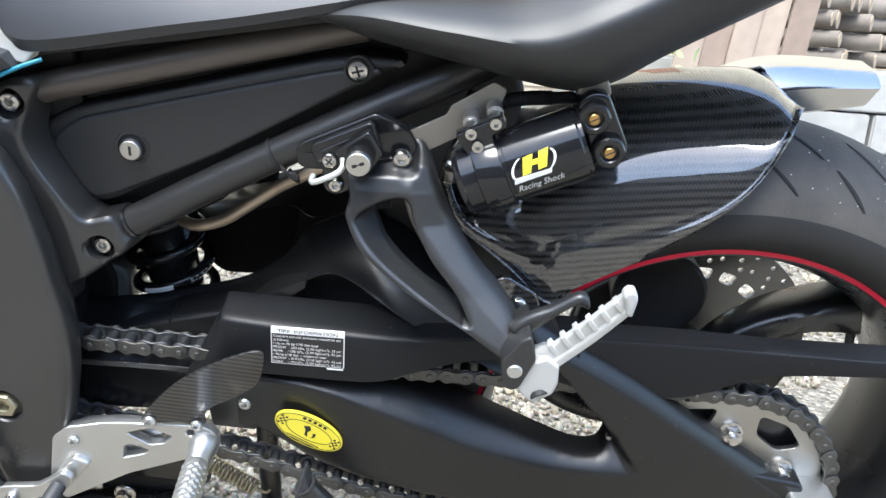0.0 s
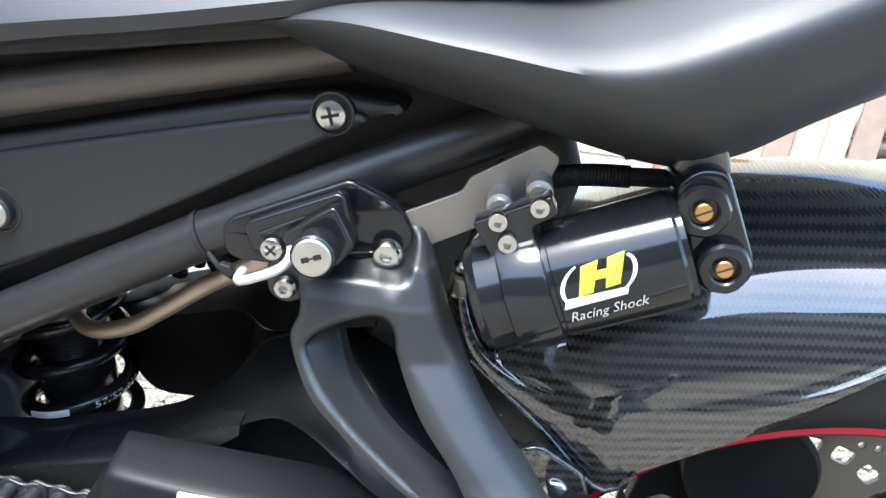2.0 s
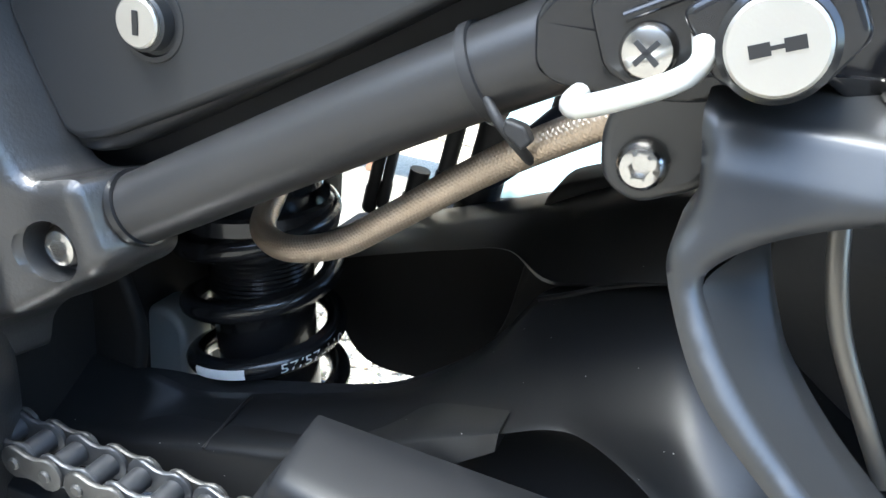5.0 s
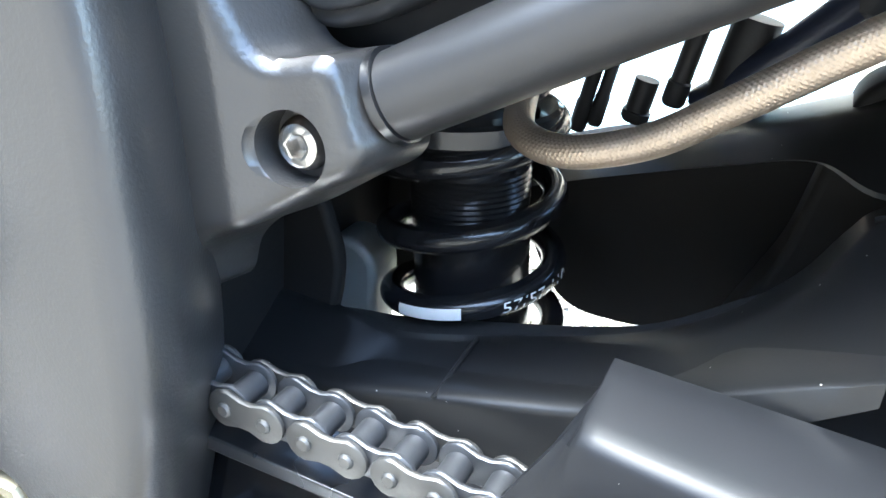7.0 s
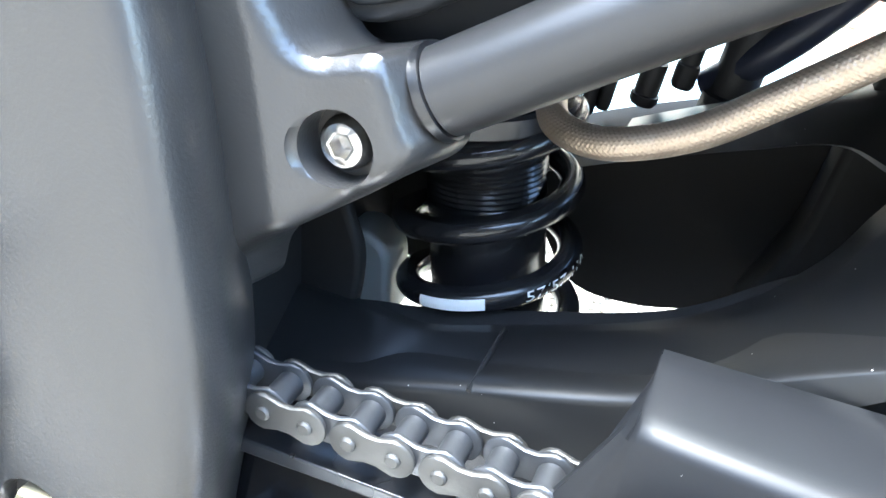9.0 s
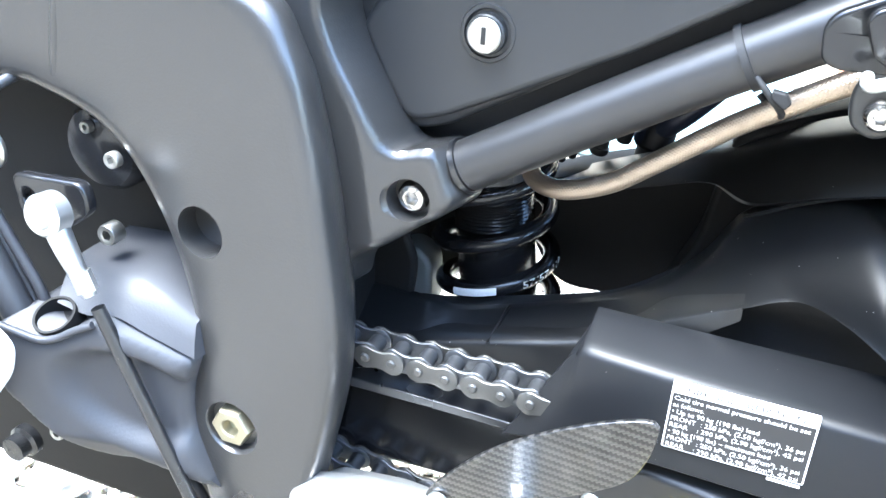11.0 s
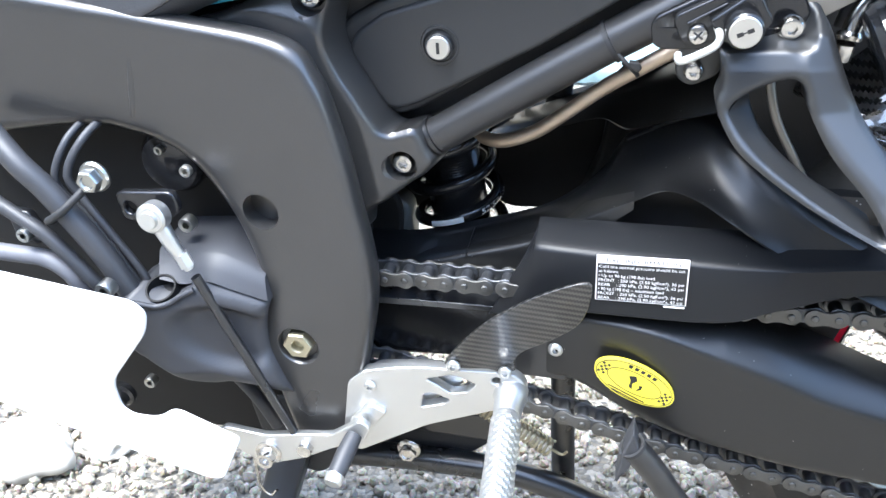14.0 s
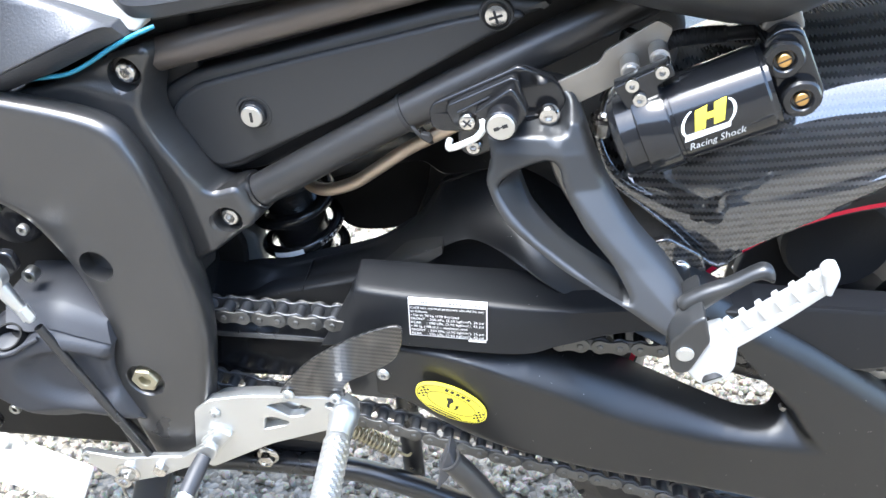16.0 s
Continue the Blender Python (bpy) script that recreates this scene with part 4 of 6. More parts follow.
def casting_depth(u, w):
    """Flat boss round the screws, swept up in a hollow curve into the wall of the spar."""
    g, hand = nearest(crease, u, w)
    g = g - 0.0035 if hand > 0 else 0.0
    return -0.0665 - 0.007 * math.exp(-(max(g, 0.0) / 0.0095) ** 1.4)


casting = relief("spar_casting", curve_points([(-0.70, 0.622), (-0.656, 0.6366), (-0.6132, 0.6547), (-0.5946, 0.661), (-0.5833, 0.6622), (-0.5800, 0.654), (-0.589, 0.634), (-0.5925, 0.614), (-0.5862, 0.593), (-0.5748, 0.573), (-0.5650, 0.5560), (-0.5600, 0.5475), (-0.5530, 0.5448), (-0.5420, 0.5475), (-0.536, 0.5480), (-0.5325, 0.5425),
                                               (-0.5285, 0.532), (-0.5245, 0.5225), (-0.5285, 0.5145), (-0.5400, 0.5065), (-0.5566, 0.4945), (-0.573, 0.4855), (-0.583, 0.4745), (-0.589, 0.458), (-0.61, 0.46), (-0.64, 0.52), (-0.67, 0.59)], 190, True), casting_depth, 0.03, FRAME, spar, 0.0018, 0.004, draft=(0.006, -0.001))


def sunk_bolt(u, w, v, r, owner):
    """A screw at the bottom of a flared hole."""
    bore(owner, [(r * 1.3, -0.0125), (r * 1.34, -0.0005), (r * 1.58, 0.0015), (r * 1.72, 0.006), (r * 1.9, 0.03), (0, 0.03)], (u, v, w))
    button_bolt((u, v + 0.0125, w), r, spar, h=r * 0.9)


sunk_bolt(-0.6004, 0.6427, -0.0705, 0.0092, casting)
sunk_bolt(-0.547, 0.5201, -0.0685, 0.0088, casting)

# rails
rail = tube("lower_rail", [(-0.5235, -0.045, 0.5362), (-0.40, -0.045, 0.6075), (-0.268, -0.045, 0.6785), (-0.15, -0.04, 0.74)], 0.0136, RAILDARK, bike, "black painted tubular subframe rail", 32)
lathe("rail_collar", [(0.0125, 0), (0.0125, 0.02), (0.0148, 0.021), (0.0148, 0.024), (0, 0.024)], (-0.545, -0.045, 0.5245), SATIN, rail, (0.87, 0, 0.49))
tube("upper_rail", [(-0.583, -0.045, 0.649), (-0.479, -0.045, 0.6775), (-0.33, -0.045, 0.716)], 0.0122, RAIL, bike, "dark bronze-black painted tubular seat rail", 28)
tube("rail_stub", [(-0.605, -0.04, 0.645), (-0.58, -0.043, 0.65)], 0.0115, DARK, bike)
# strap round rail and hose
RD = Vector((0.135, 0, 0.0735)).normalized()
strap = lathe("cable_tie", [(0.0136, 0), (0.0149, 0.0002), (0.0149, 0.0034), (0.0136, 0.0036)], (-0.4025, -0.045, 0.6061), DARK, bike, RD, "black nylon cable tie", 36)
tube("tie_loop", [(-0.396, -0.056, 0.602), (-0.389, -0.058, 0.595), (-0.383, -0.052, 0.587), (-0.385, -0.04, 0.583), (-0.393, -0.036, 0.590)], 0.0016, DARK, strap, "", 8)
plate("tie_head", rounded([(-0.3885, 0.5985), (-0.3825, 0.5975), (-0.380, 0.5935), (-0.3825, 0.5905), (-0.3885, 0.5945)], 0.001), -0.061, -0.056, DARK, strap, 0.001)

# ---- side cover ----
def cover_lean(u, w):
    """The cover stands out further towards the tail."""
    return -0.0628 * (u + 0.516)


cover = plate("side_cover", rounded([(-0.601, 0.6015), (-0.588, 0.619), (-0.561, 0.633), (-0.486, 0.653), (-0.3668, 0.687), (-0.3325, 0.6935), (-0.3030, 0.6935), (-0.2975, 0.6900), (-0.3236, 0.679), (-0.366, 0.655), (-0.447, 0.605), (-0.5065, 0.5705), (-0.5378, 0.553), (-0.553, 0.5485), (-0.5635, 0.550), (-0.582, 0.577)], 0.005), -0.041, -0.01, PLASTIC, bike, 0.005, label="matt black plastic side cover", warp=cover_lean)
plate("raised_panel", rounded([(-0.586, 0.599), (-0.579, 0.611), (-0.5584, 0.6245), (-0.486, 0.6455), (-0.3668, 0.6785), (-0.333, 0.6868), (-0.3190, 0.6872), (-0.3150, 0.6835), (-0.3266, 0.6765), (-0.369, 0.6515), (-0.449, 0.6035), (-0.5085, 0.5735), (-0.5394, 0.5585), (-0.5535, 0.5545), (-0.5610, 0.5560), (-0.5720, 0.573)], 0.005), -0.0455, -0.03, PLASTIC, cover, 0.0035, warp=cover_lean)
lock = lathe("cover_lock", [(0.0145, -0.001), (0.0135, 0.0012), (0.0118, 0.0012), (0.0108, -0.0008), (0.0098, -0.001), (0.0096, 0.0052), (0.0088, 0.006), (0, 0.006)], (-0.5172, -0.0455, 0.6038), PLASTIC, cover, seg=40)
face = lathe("lock_face", [(0.0083, 0), (0.0083, 0.0016), (0.0076, 0.0022), (0, 0.0022)], (-0.5172, -0.051, 0.6038), MATTALLOY, cover, (0, -1, 0), "bright key lock face", 36)
plate("key_slot", rounded([(-0.5183, 0.5998), (-0.5161, 0.5998), (-0.5161, 0.6078), (-0.5183, 0.6078)], 0.0004), -0.0536, -0.0525, INK_K, cover, 0.0001)


def cross_screw(u, v, w, r, parent, turn=0.4):
    lathe("screw", [(r, 0), (r, r * 0.2), (r * 0.85, r * 0.42), (r * 0.5, r * 0.55), (0, r * 0.6)], (u, v, w), STEEL, parent, (0, -1, 0), "bright cross-head screw", 28)
    for a in (turn, turn + math.pi / 2):
        c, s = math.cos(a), math.sin(a)
        pts = [(u + x * c - y * s, w + x * s + y * c) for x, y in ((-r * 0.55, -r * 0.1), (r * 0.55, -r * 0.1), (r * 0.55, r * 0.1), (-r * 0.55, r * 0.1))]
        plate("screw_slot", pts, v - r * 0.63, v - r * 0.4, DARK, parent, 0.00005)


lathe("screw_seat", [(0.0115, -0.002), (0.011, 0.0012), (0.0098, 0.0014), (0.009, 0), (0, 0)], (-0.3341, -0.0570, 0.6850), PLASTIC, cover, seg=32)
cross_screw(-0.3341, -0.0575, 0.6850, 0.0083, cover, 0.3)

# dark slab in place of the shaded hollow behind the cover and under the seat
plate("hollow_shade", rounded([(-0.64, 0.60), (-0.62, 0.72), (-0.2, 0.80), (-0.14, 0.75), (-0.28, 0.668), (-0.42, 0.597), (-0.53, 0.54), (-0.57, 0.535)], 0.01), -0.02, 0.14, DARK, bike, 0.005)
plate("cover_tab", rounded([(-0.585, 0.562), (-0.545, 0.566), (-0.543, 0.545), (-0.575, 0.543)], 0.002), -0.018, -0.012, mat("pale_plastic_tab", (0.4, 0.4, 0.37), 0.5), bike, 0.001)

# ---- seat and tail ----
strip("seat", [(-0.602, 0.79), (-0.590, 0.79), (-0.562, 0.79), (-0.46, 0.79), (-0.38, 0.80), (-0.15, 0.84)], [(-0.5930, 0.702), (-0.5860, 0.6890), (-0.5640, 0.6818), (-0.464, 0.7035), (-0.382, 0.7205), (-0.15, 0.775)], [(-0.05, -0.082), (-0.048, -0.086), (-0.04, -0.088), (-0.028, -0.092), (-0.025, -0.094), (-0.025, -0.094)], 0.12, SEAT, bike,
      ((0, 0), (0, 0.9), (0.2, 0.96), (0.45, 0.99), (0.7, 1.0), (0.86, 0.99), (0.95, 0.95), (0.985, 0.88), (1, 0.78), (1, 0)), "dark grey vinyl rider seat")
plate("seat_base", rounded([(-0.575, 0.679), (-0.46, 0.699), (-0.34, 0.722), (-0.34, 0.73), (-0.46, 0.71), (-0.575, 0.69)], 0.003), -0.06, 0.1, DARK, bike, 0.002)
tail = strip("tail_cowl", [(-0.385, 0.728), (-0.33, 0.752), (-0.27, 0.757), (-0.225, 0.765), (-0.17, 0.79), (-0.08, 0.83), (0.1, 0.9)],
             [(-0.362, 0.721), (-0.325, 0.707), (-0.261, 0.696), (-0.178, 0.680), (-0.145, 0.687), (-0.095, 0.715), (0.08, 0.81)],
             [-0.068, -0.092, -0.112, -0.12, -0.12, -0.105, -0.075], [0.02, 0.06, 0.08, 0.1, 0.1, 0.1, 0.1], PLASTIC, bike,
             ((0, 0), (0, 0.5), (0.06, 0.74), (0.16, 0.84), (0.28, 0.93), (0.36, 0.985), (0.41, 1.0), (0.47, 1.0), (0.62, 0.975), (0.8, 0.9), (0.92, 0.8), (0.98, 0.68), (1, 0.55), (1, 0)), "matt black plastic tail cowl", n=8)

# Mostly unseen dark panel, added to darken what the hugger's crown reflects.
strip("undertail", [(-0.19, 0.735), (-0.08, 0.795), (0.1, 0.875), (0.3, 0.95)], [(-0.18, 0.725), (-0.08, 0.782), (0.1, 0.86), (0.3, 0.935)], -0.005, 0.22, DARK, bike)

# ---- passenger peg bracket ----
bracket = new("peg_bracket")
bracket.parent = bike


def lean_out(w):
    """Depth of the bracket's outer face, which leans out towards its foot and tucks in under the lock at its head."""
    return float(np.interp(w, (0.49, 0.54, 0.585, 0.608, 0.629, 0.645), (-0.166, -0.135, -0.112, -0.1055, -0.095, -0.089)))


def bracket_depth(u, w):
    """Outer face with a leaf-shaped hollow under the upper screw and a right limb that falls away from its crest."""
    v = lean_out(w)
    t = (w - 0.6075) / 0.03
    if t > 0:
        middle, half = -0.2895 - 0.0085 * min(t, 1.0), 0.0118 * math.sqrt(min(t, 1.0))
        k = min(1.0, max(0.0, (half - abs(u - middle)) / 0.0065))
        sunk = -0.1055 + 0.0215 * min(1.0, t * 1.2) ** 1.4
        v += (max(v, sunk) - v) * k * k * (3 - 2 * k)
        tuck = min(1.0, max(0.0, (-0.283 - u) / 0.007)) * min(1.0, max(0.0, (w - 0.618) / 0.016))
        v += (-0.066 - v) * tuck
        v += (-0.075 - v) * min(1.0, max(0.0, (w - 0.626) / 0.016))
    crest = float(np.interp(w, (0.51, 0.534, 0.561, 0.586, 0.61), (-0.2035, -0.2315, -0.2595, -0.281, -0.290)))
    return v + 0.28 * max(0.0, u - crest - 0.002)


body_line = curve_points([(-0.330, 0.646), (-0.3365, 0.622), (-0.3345, 0.608), (-0.3338, 0.600), (-0.3368, 0.5905), (-0.3340, 0.5815), (-0.3245, 0.5665), (-0.3110, 0.5550), (-0.2825, 0.5370), (-0.2427, 0.5180), (-0.2150, 0.5035), (-0.2030, 0.4985),
                         (-0.1945, 0.506), (-0.1985, 0.5175), (-0.2125, 0.5350), (-0.2355, 0.5570), (-0.2540, 0.581), (-0.2660, 0.604), (-0.2730, 0.621), (-0.2785, 0.633), (-0.288, 0.641)], 150, True)
eye_line = curve_points([(-0.3286, 0.585), (-0.3240, 0.5775), (-0.3175, 0.5695), (-0.3045, 0.5575), (-0.286, 0.5445), (-0.2627, 0.5305), (-0.2460, 0.5222), (-0.2385, 0.5202), (-0.2385, 0.5240), (-0.2498, 0.5410), (-0.2705, 0.5630),
                        (-0.2845, 0.5860), (-0.2880, 0.5975), (-0.2940, 0.6035), (-0.3050, 0.6018), (-0.3180, 0.5962), (-0.3265, 0.5900)], 120, True)
relief("bracket_body", body_line, bracket_depth, 0.022, BRACKET, bracket, 0.0013, 0.0024, [eye_line], "satin black cast peg bracket")
facet_a = [(-0.3215, 0.5945), (-0.3283, 0.5850), (-0.3240, 0.5775), (-0.3175, 0.5695), (-0.3045, 0.5575), (-0.286, 0.5445), (-0.2627, 0.5305), (-0.246, 0.5215)]
facet_b = [(-0.3170, 0.591), (-0.3150, 0.5835), (-0.3110, 0.574), (-0.3060, 0.5655), (-0.2925, 0.552), (-0.2770, 0.541), (-0.2570, 0.5315), (-0.2440, 0.5245)]
strip("bracket_facet", facet_a, facet_b, [(lean_out(a[1]) + 0.0036, lean_out(b[1]) + 0.020) for a, b in zip(facet_a, facet_b)], [lean_out(a[1]) + 0.03 for a in facet_a], BRACKET, bracket,
      ((0, 0), (0, 1.0), (0.5, 1.0), (0.93, 1.0), (0.98, 0.93), (1, 0.8), (1, 0)), n=8)
button_bolt((-0.2974, -0.084, 0.6280), 0.0077, bracket, h=0.006)
plate("mount_tab", curve_points([(-0.3600, 0.5985), (-0.3575, 0.5910), (-0.3500, 0.5870), (-0.3420, 0.5895), (-0.3330, 0.5960), (-0.3310, 0.6120), (-0.3400, 0.6220), (-0.3540, 0.6160), (-0.3595, 0.6070)], 50, True), -0.0725, -0.0655, BRACKET, bracket, 0.003)
button_bolt((-0.3488, -0.073, 0.5976), 0.0064, bracket, h=0.0058)
FOOT = (0.005, 0.0165, -0.0105)
clevis = plate("clevis", rounded([(-0.2185, 0.520), (-0.2150, 0.4965), (-0.2090, 0.4930), (-0.2025, 0.4955), (-0.1925, 0.523), (-0.1985, 0.5435), (-0.206, 0.538)], 0.003), -0.187, -0.140, BRACKET, bracket, 0.002)
pivot = lathe("pivot_pin", [(0.0058, 0), (0.0058, 0.0012), (0.005, 0.002), (0, 0.0022)], (-0.2075, -0.1867, 0.5120), ALLOY, bracket, (0, -1, 0), "bright pivot pin", 28)
hook = plate("hook", curve_points([(-0.2130, 0.536), (-0.201, 0.548), (-0.1844, 0.557), (-0.170, 0.5675), (-0.164, 0.5700), (-0.1585, 0.5675), (-0.1560, 0.5605), (-0.1575, 0.5575), (-0.1610, 0.5590), (-0.168, 0.5590), (-0.1830, 0.5462), (-0.1944, 0.5346), (-0.202, 0.526)], 80, True), -0.170, -0.158, BRACKET, bracket, 0.0045)
for ob in (clevis, pivot, hook):
    ob.location = FOOT
peg = strip("passenger_peg", [(-0.1902, 0.5181), (-0.1805, 0.5288), (-0.1583, 0.5588), (-0.1446, 0.5796), (-0.1406, 0.5866)], [(-0.1790, 0.5062), (-0.1735, 0.5147), (-0.1523, 0.5449), (-0.1375, 0.5687), (-0.1340, 0.5747)],
            [-0.178, -0.182, -0.19, -0.196, -0.198], [-0.171, -0.175, -0.183, -0.189, -0.191], CAST, bike, ((0, 0), (0, 0.4), (0.05, 0.5), (0.42, 0.55), (0.5, 0.85), (0.56, 0.97), (0.65, 1.0), (0.9, 0.98), (0.97, 0.85), (1, 0.6), (1, 0)), "folded cast alloy passenger footpeg with ridged tread")
peg.location = FOOT
strip("peg_core", [(-0.1923, 0.5174), (-0.1827, 0.5302), (-0.1606, 0.5607), (-0.1459, 0.5826), (-0.1415, 0.5892)], [(-0.1790, 0.5062), (-0.1735, 0.5147), (-0.1523, 0.5449), (-0.1375, 0.5687), (-0.1340, 0.5747)],
      [-0.176, -0.180, -0.188, -0.194, -0.196], [-0.171, -0.175, -0.183, -0.189, -0.191], CAST, peg)
for k in range(6):
    t = k / 5
    u, v, w = -0.1812 + 0.0380 * t, -0.1810 - 0.015 * t, 0.5270 + 0.0500 * t
    plate("tread_ridge", rounded([(u - 0.0040, w + 0.0042), (u - 0.0012, w + 0.0076), (u + 0.0062, w - 0.0008), (u + 0.0036, w - 0.0044)], 0.0009), v, v + 0.009, CAST, peg, 0.0009)
plate("peg_tip", rounded([(-0.1430, 0.5910), (-0.1402, 0.5958), (-0.1345, 0.5962), (-0.1316, 0.5894), (-0.1335, 0.5746), (-0.1375, 0.5752), (-0.1400, 0.5852)], 0.003), -0.2015, -0.190, CAST, peg, 0.003)
plate("peg_root", rounded([(-0.2050, 0.4945), (-0.1985, 0.4860), (-0.1900, 0.4800), (-0.1765, 0.4900), (-0.1735, 0.5000), (-0.1745, 0.516), (-0.184, 0.523), (-0.196, 0.517)], 0.002), -0.184, -0.16, CAST, peg, 0.002)
lathe("peg_bung", [(0.0078, -0.003), (0.0078, 0.0005), (0.0065, 0.0012), (0.005, 0.0002), (0, 0.0002)], (-0.1855, -0.1815, 0.4865), DARK, peg, (0.35, -0.75, -0.6), "dark rubber bung", 28)

# ---- helmet lock ----
hl = plate("helmet_lock", rounded([(-0.3755, 0.6185), (-0.3770, 0.6305), (-0.3735, 0.6360), (-0.3180, 0.6632), (-0.3130, 0.6620), (-0.2935, 0.6500), (-0.2850, 0.6335), (-0.2868, 0.6200), (-0.2960, 0.6150), (-0.3075, 0.6200), (-0.3160, 0.6270), (-0.338, 0.617), (-0.3518, 0.6155), (-0.3695, 0.6155)], [0.003, 0.003, 0.003, 0.004, 0.004, 0.01, 0.008, 0.008, 0.008, 0.008, 0.004, 0.004, 0.004, 0.003]), -0.0895, -0.083, GLOSS, bike, 0.002, label="black helmet lock on its bracket", warp=lambda u, w: 0.62 * max(0.0, min(0.02, u + 0.314)))
plate("lock_base", rounded([(-0.3640, 0.6345), (-0.3625, 0.6385), (-0.3215, 0.6585), (-0.3180, 0.6575), (-0.3120, 0.6390), (-0.3150, 0.6330), (-0.3320, 0.6255), (-0.3530, 0.6195), (-0.3590, 0.6225)], 0.002), -0.0965, -0.087, GLOSS, hl, 0.0015)
plate("lock_block", rounded([(-0.345, 0.637), (-0.3205, 0.6555), (-0.3100, 0.6375), (-0.317, 0.626), (-0.335, 0.624)], 0.003), -0.105, -0.09, GLOSS, hl, 0.002)
tube("lock_rib", [(-0.356, -0.097, 0.6335), (-0.335, -0.097, 0.645)], 0.0012, GLOSS, hl, "", 8)
lathe("lock_barrel", [(0.0098, 0), (0.0098, 0.020), (0.0103, 0.0205), (0.0103, 0.0295), (0.0092, 0.0305), (0, 0.0305)], (-0.3263, -0.088, 0.6349), GLOSS, hl, seg=40)
lathe("lock_face", [(0.0089, 0), (0.0089, 0.001), (0.0083, 0.0016), (0, 0.0016)], (-0.3263, -0.1178, 0.6349), MATTALLOY, hl, (0, -1, 0), "bright key lock face", 40)
for du, dw, a, b in ((0, 0, 0.0012, 0.0004), (-0.0027, -0.0011, 0.0018, 0.0012), (0.0027, 0.0011, 0.0018, 0.0012)):
    c, s = math.cos(0.38), math.sin(0.38)
    plate("key_slot", [(-0.3263 + du + x * c - y * s, 0.6349 + dw + x * s + y * c) for x, y in ((-a, -b), (a, -b), (a, b), (-a, b))], -0.1197, -0.1188, INK_K, hl, 0.00005)
tube("lock_wire", [(-0.3400, -0.1, 0.6335), (-0.3385, -0.109, 0.629), (-0.342, -0.115, 0.6255), (-0.352, -0.1165, 0.6205), (-0.3592, -0.116, 0.6176), (-0.3608, -0.113, 0.6178), (-0.3606, -0.107, 0.6185)], 0.0023, mat("zinc_wire", (0.72, 0.73, 0.7), 0.35, 0.6), hl, "pale zinc-plated wire hook", 12)
cross_screw(-0.3499, -0.0970, 0.6275, 0.0060, hl, 0.9)

# ---- shock reservoir ----
DULL = mat("dull_alloy", (0.36, 0.34, 0.31), 0.5, 1.0, 0.08, 900, 0.1)
BRONZE = mat("dull_bronze_metal", (0.2, 0.19, 0.175), 0.4, 0.7)
res = new("shock_reservoir")
res.parent = bike
RA = Vector((0.9092, 0, 0.4163))
RB = Vector((-0.4163, 0, 0.9092))
R0 = Vector((-0.2494, -0.094, 0.6169))
RR = 0.0272
lathe("canister", [(0, -0.003), (0.021, -0.003), (0.0245, -0.0015), (0.0255, 0.001), (RR, 0.003), (RR, 0.0135), (RR - 0.0006, 0.014), (RR - 0.0006, 0.036), (RR, 0.0365), (RR, 0.0905), (RR - 0.001, 0.092), (RR - 0.001, 0.0945), (0, 0.0945)], R0, ANOD, res, RA, "gloss black anodised reservoir canister", 72, smooth=25)
lathe("clamp_band", [(RR + 0.0002, 0.0138), (RR + 0.0022, 0.0142), (RR + 0.0024, 0.015), (RR + 0.0024, 0.0325), (RR + 0.002, 0.0335), (RR + 0.0002, 0.034)], R0, ANOD, res, RA, "", 64, smooth=25)
plate("clamp_arm", rounded([(-0.2585, 0.6575), (-0.2265, 0.6745), (-0.2222, 0.667), (-0.2325, 0.6595), (-0.2303, 0.6535), (-0.2201, 0.634), (-0.2378, 0.6244), (-0.2475, 0.6421), (-0.2535, 0.6505)], 0.0015), -0.1075, -0.0945, ANOD, res, 0.0008)
for u, w in ((-0.2307, 0.6695), (-0.2476, 0.6606), (-0.2421, 0.6513)):
    cap_bolt((u, -0.1072, w), 0.0044, res, h=0.0038)
for u, w in ((-0.2307, 0.6695), (-0.2476, 0.6606)):
    lathe("spacer", [(0.0046, 0), (0.0046, 0.004), (0.0062, 0.0045), (0.0062, 0.022), (0.0058, 0.0225), (0, 0.0225)], (u, -0.0935, w), MATTALLOY, res, (0, 1, 0), "brushed alloy spacer", 28)
plate("mount_plate", rounded([(-0.303, 0.640), (-0.266, 0.6605), (-0.2635, 0.6675), (-0.2325, 0.6885), (-0.2225, 0.683), (-0.2285, 0.663), (-0.257, 0.643), (-0.283, 0.628)], 0.003), -0.0735, -0.0705, DULL, res, 0.0006, label="brushed alloy mounting plate")
head = plate("reservoir_head", rounded([(-0.1745, 0.684), (-0.167, 0.694), (-0.1535, 0.6945), (-0.1325, 0.6545), (-0.1345, 0.642), (-0.146, 0.636), (-0.1605, 0.648)], 0.006), -0.1, -0.058, ANOD, res, 0.003)
plate("head_bracket", rounded([(-0.1755, 0.689), (-0.170, 0.701), (-0.154, 0.702), (-0.149, 0.690), (-0.16, 0.684)], 0.003), -0.09, -0.07, BRONZE, res, 0.002, label="dull bronze-grey alloy bracket")


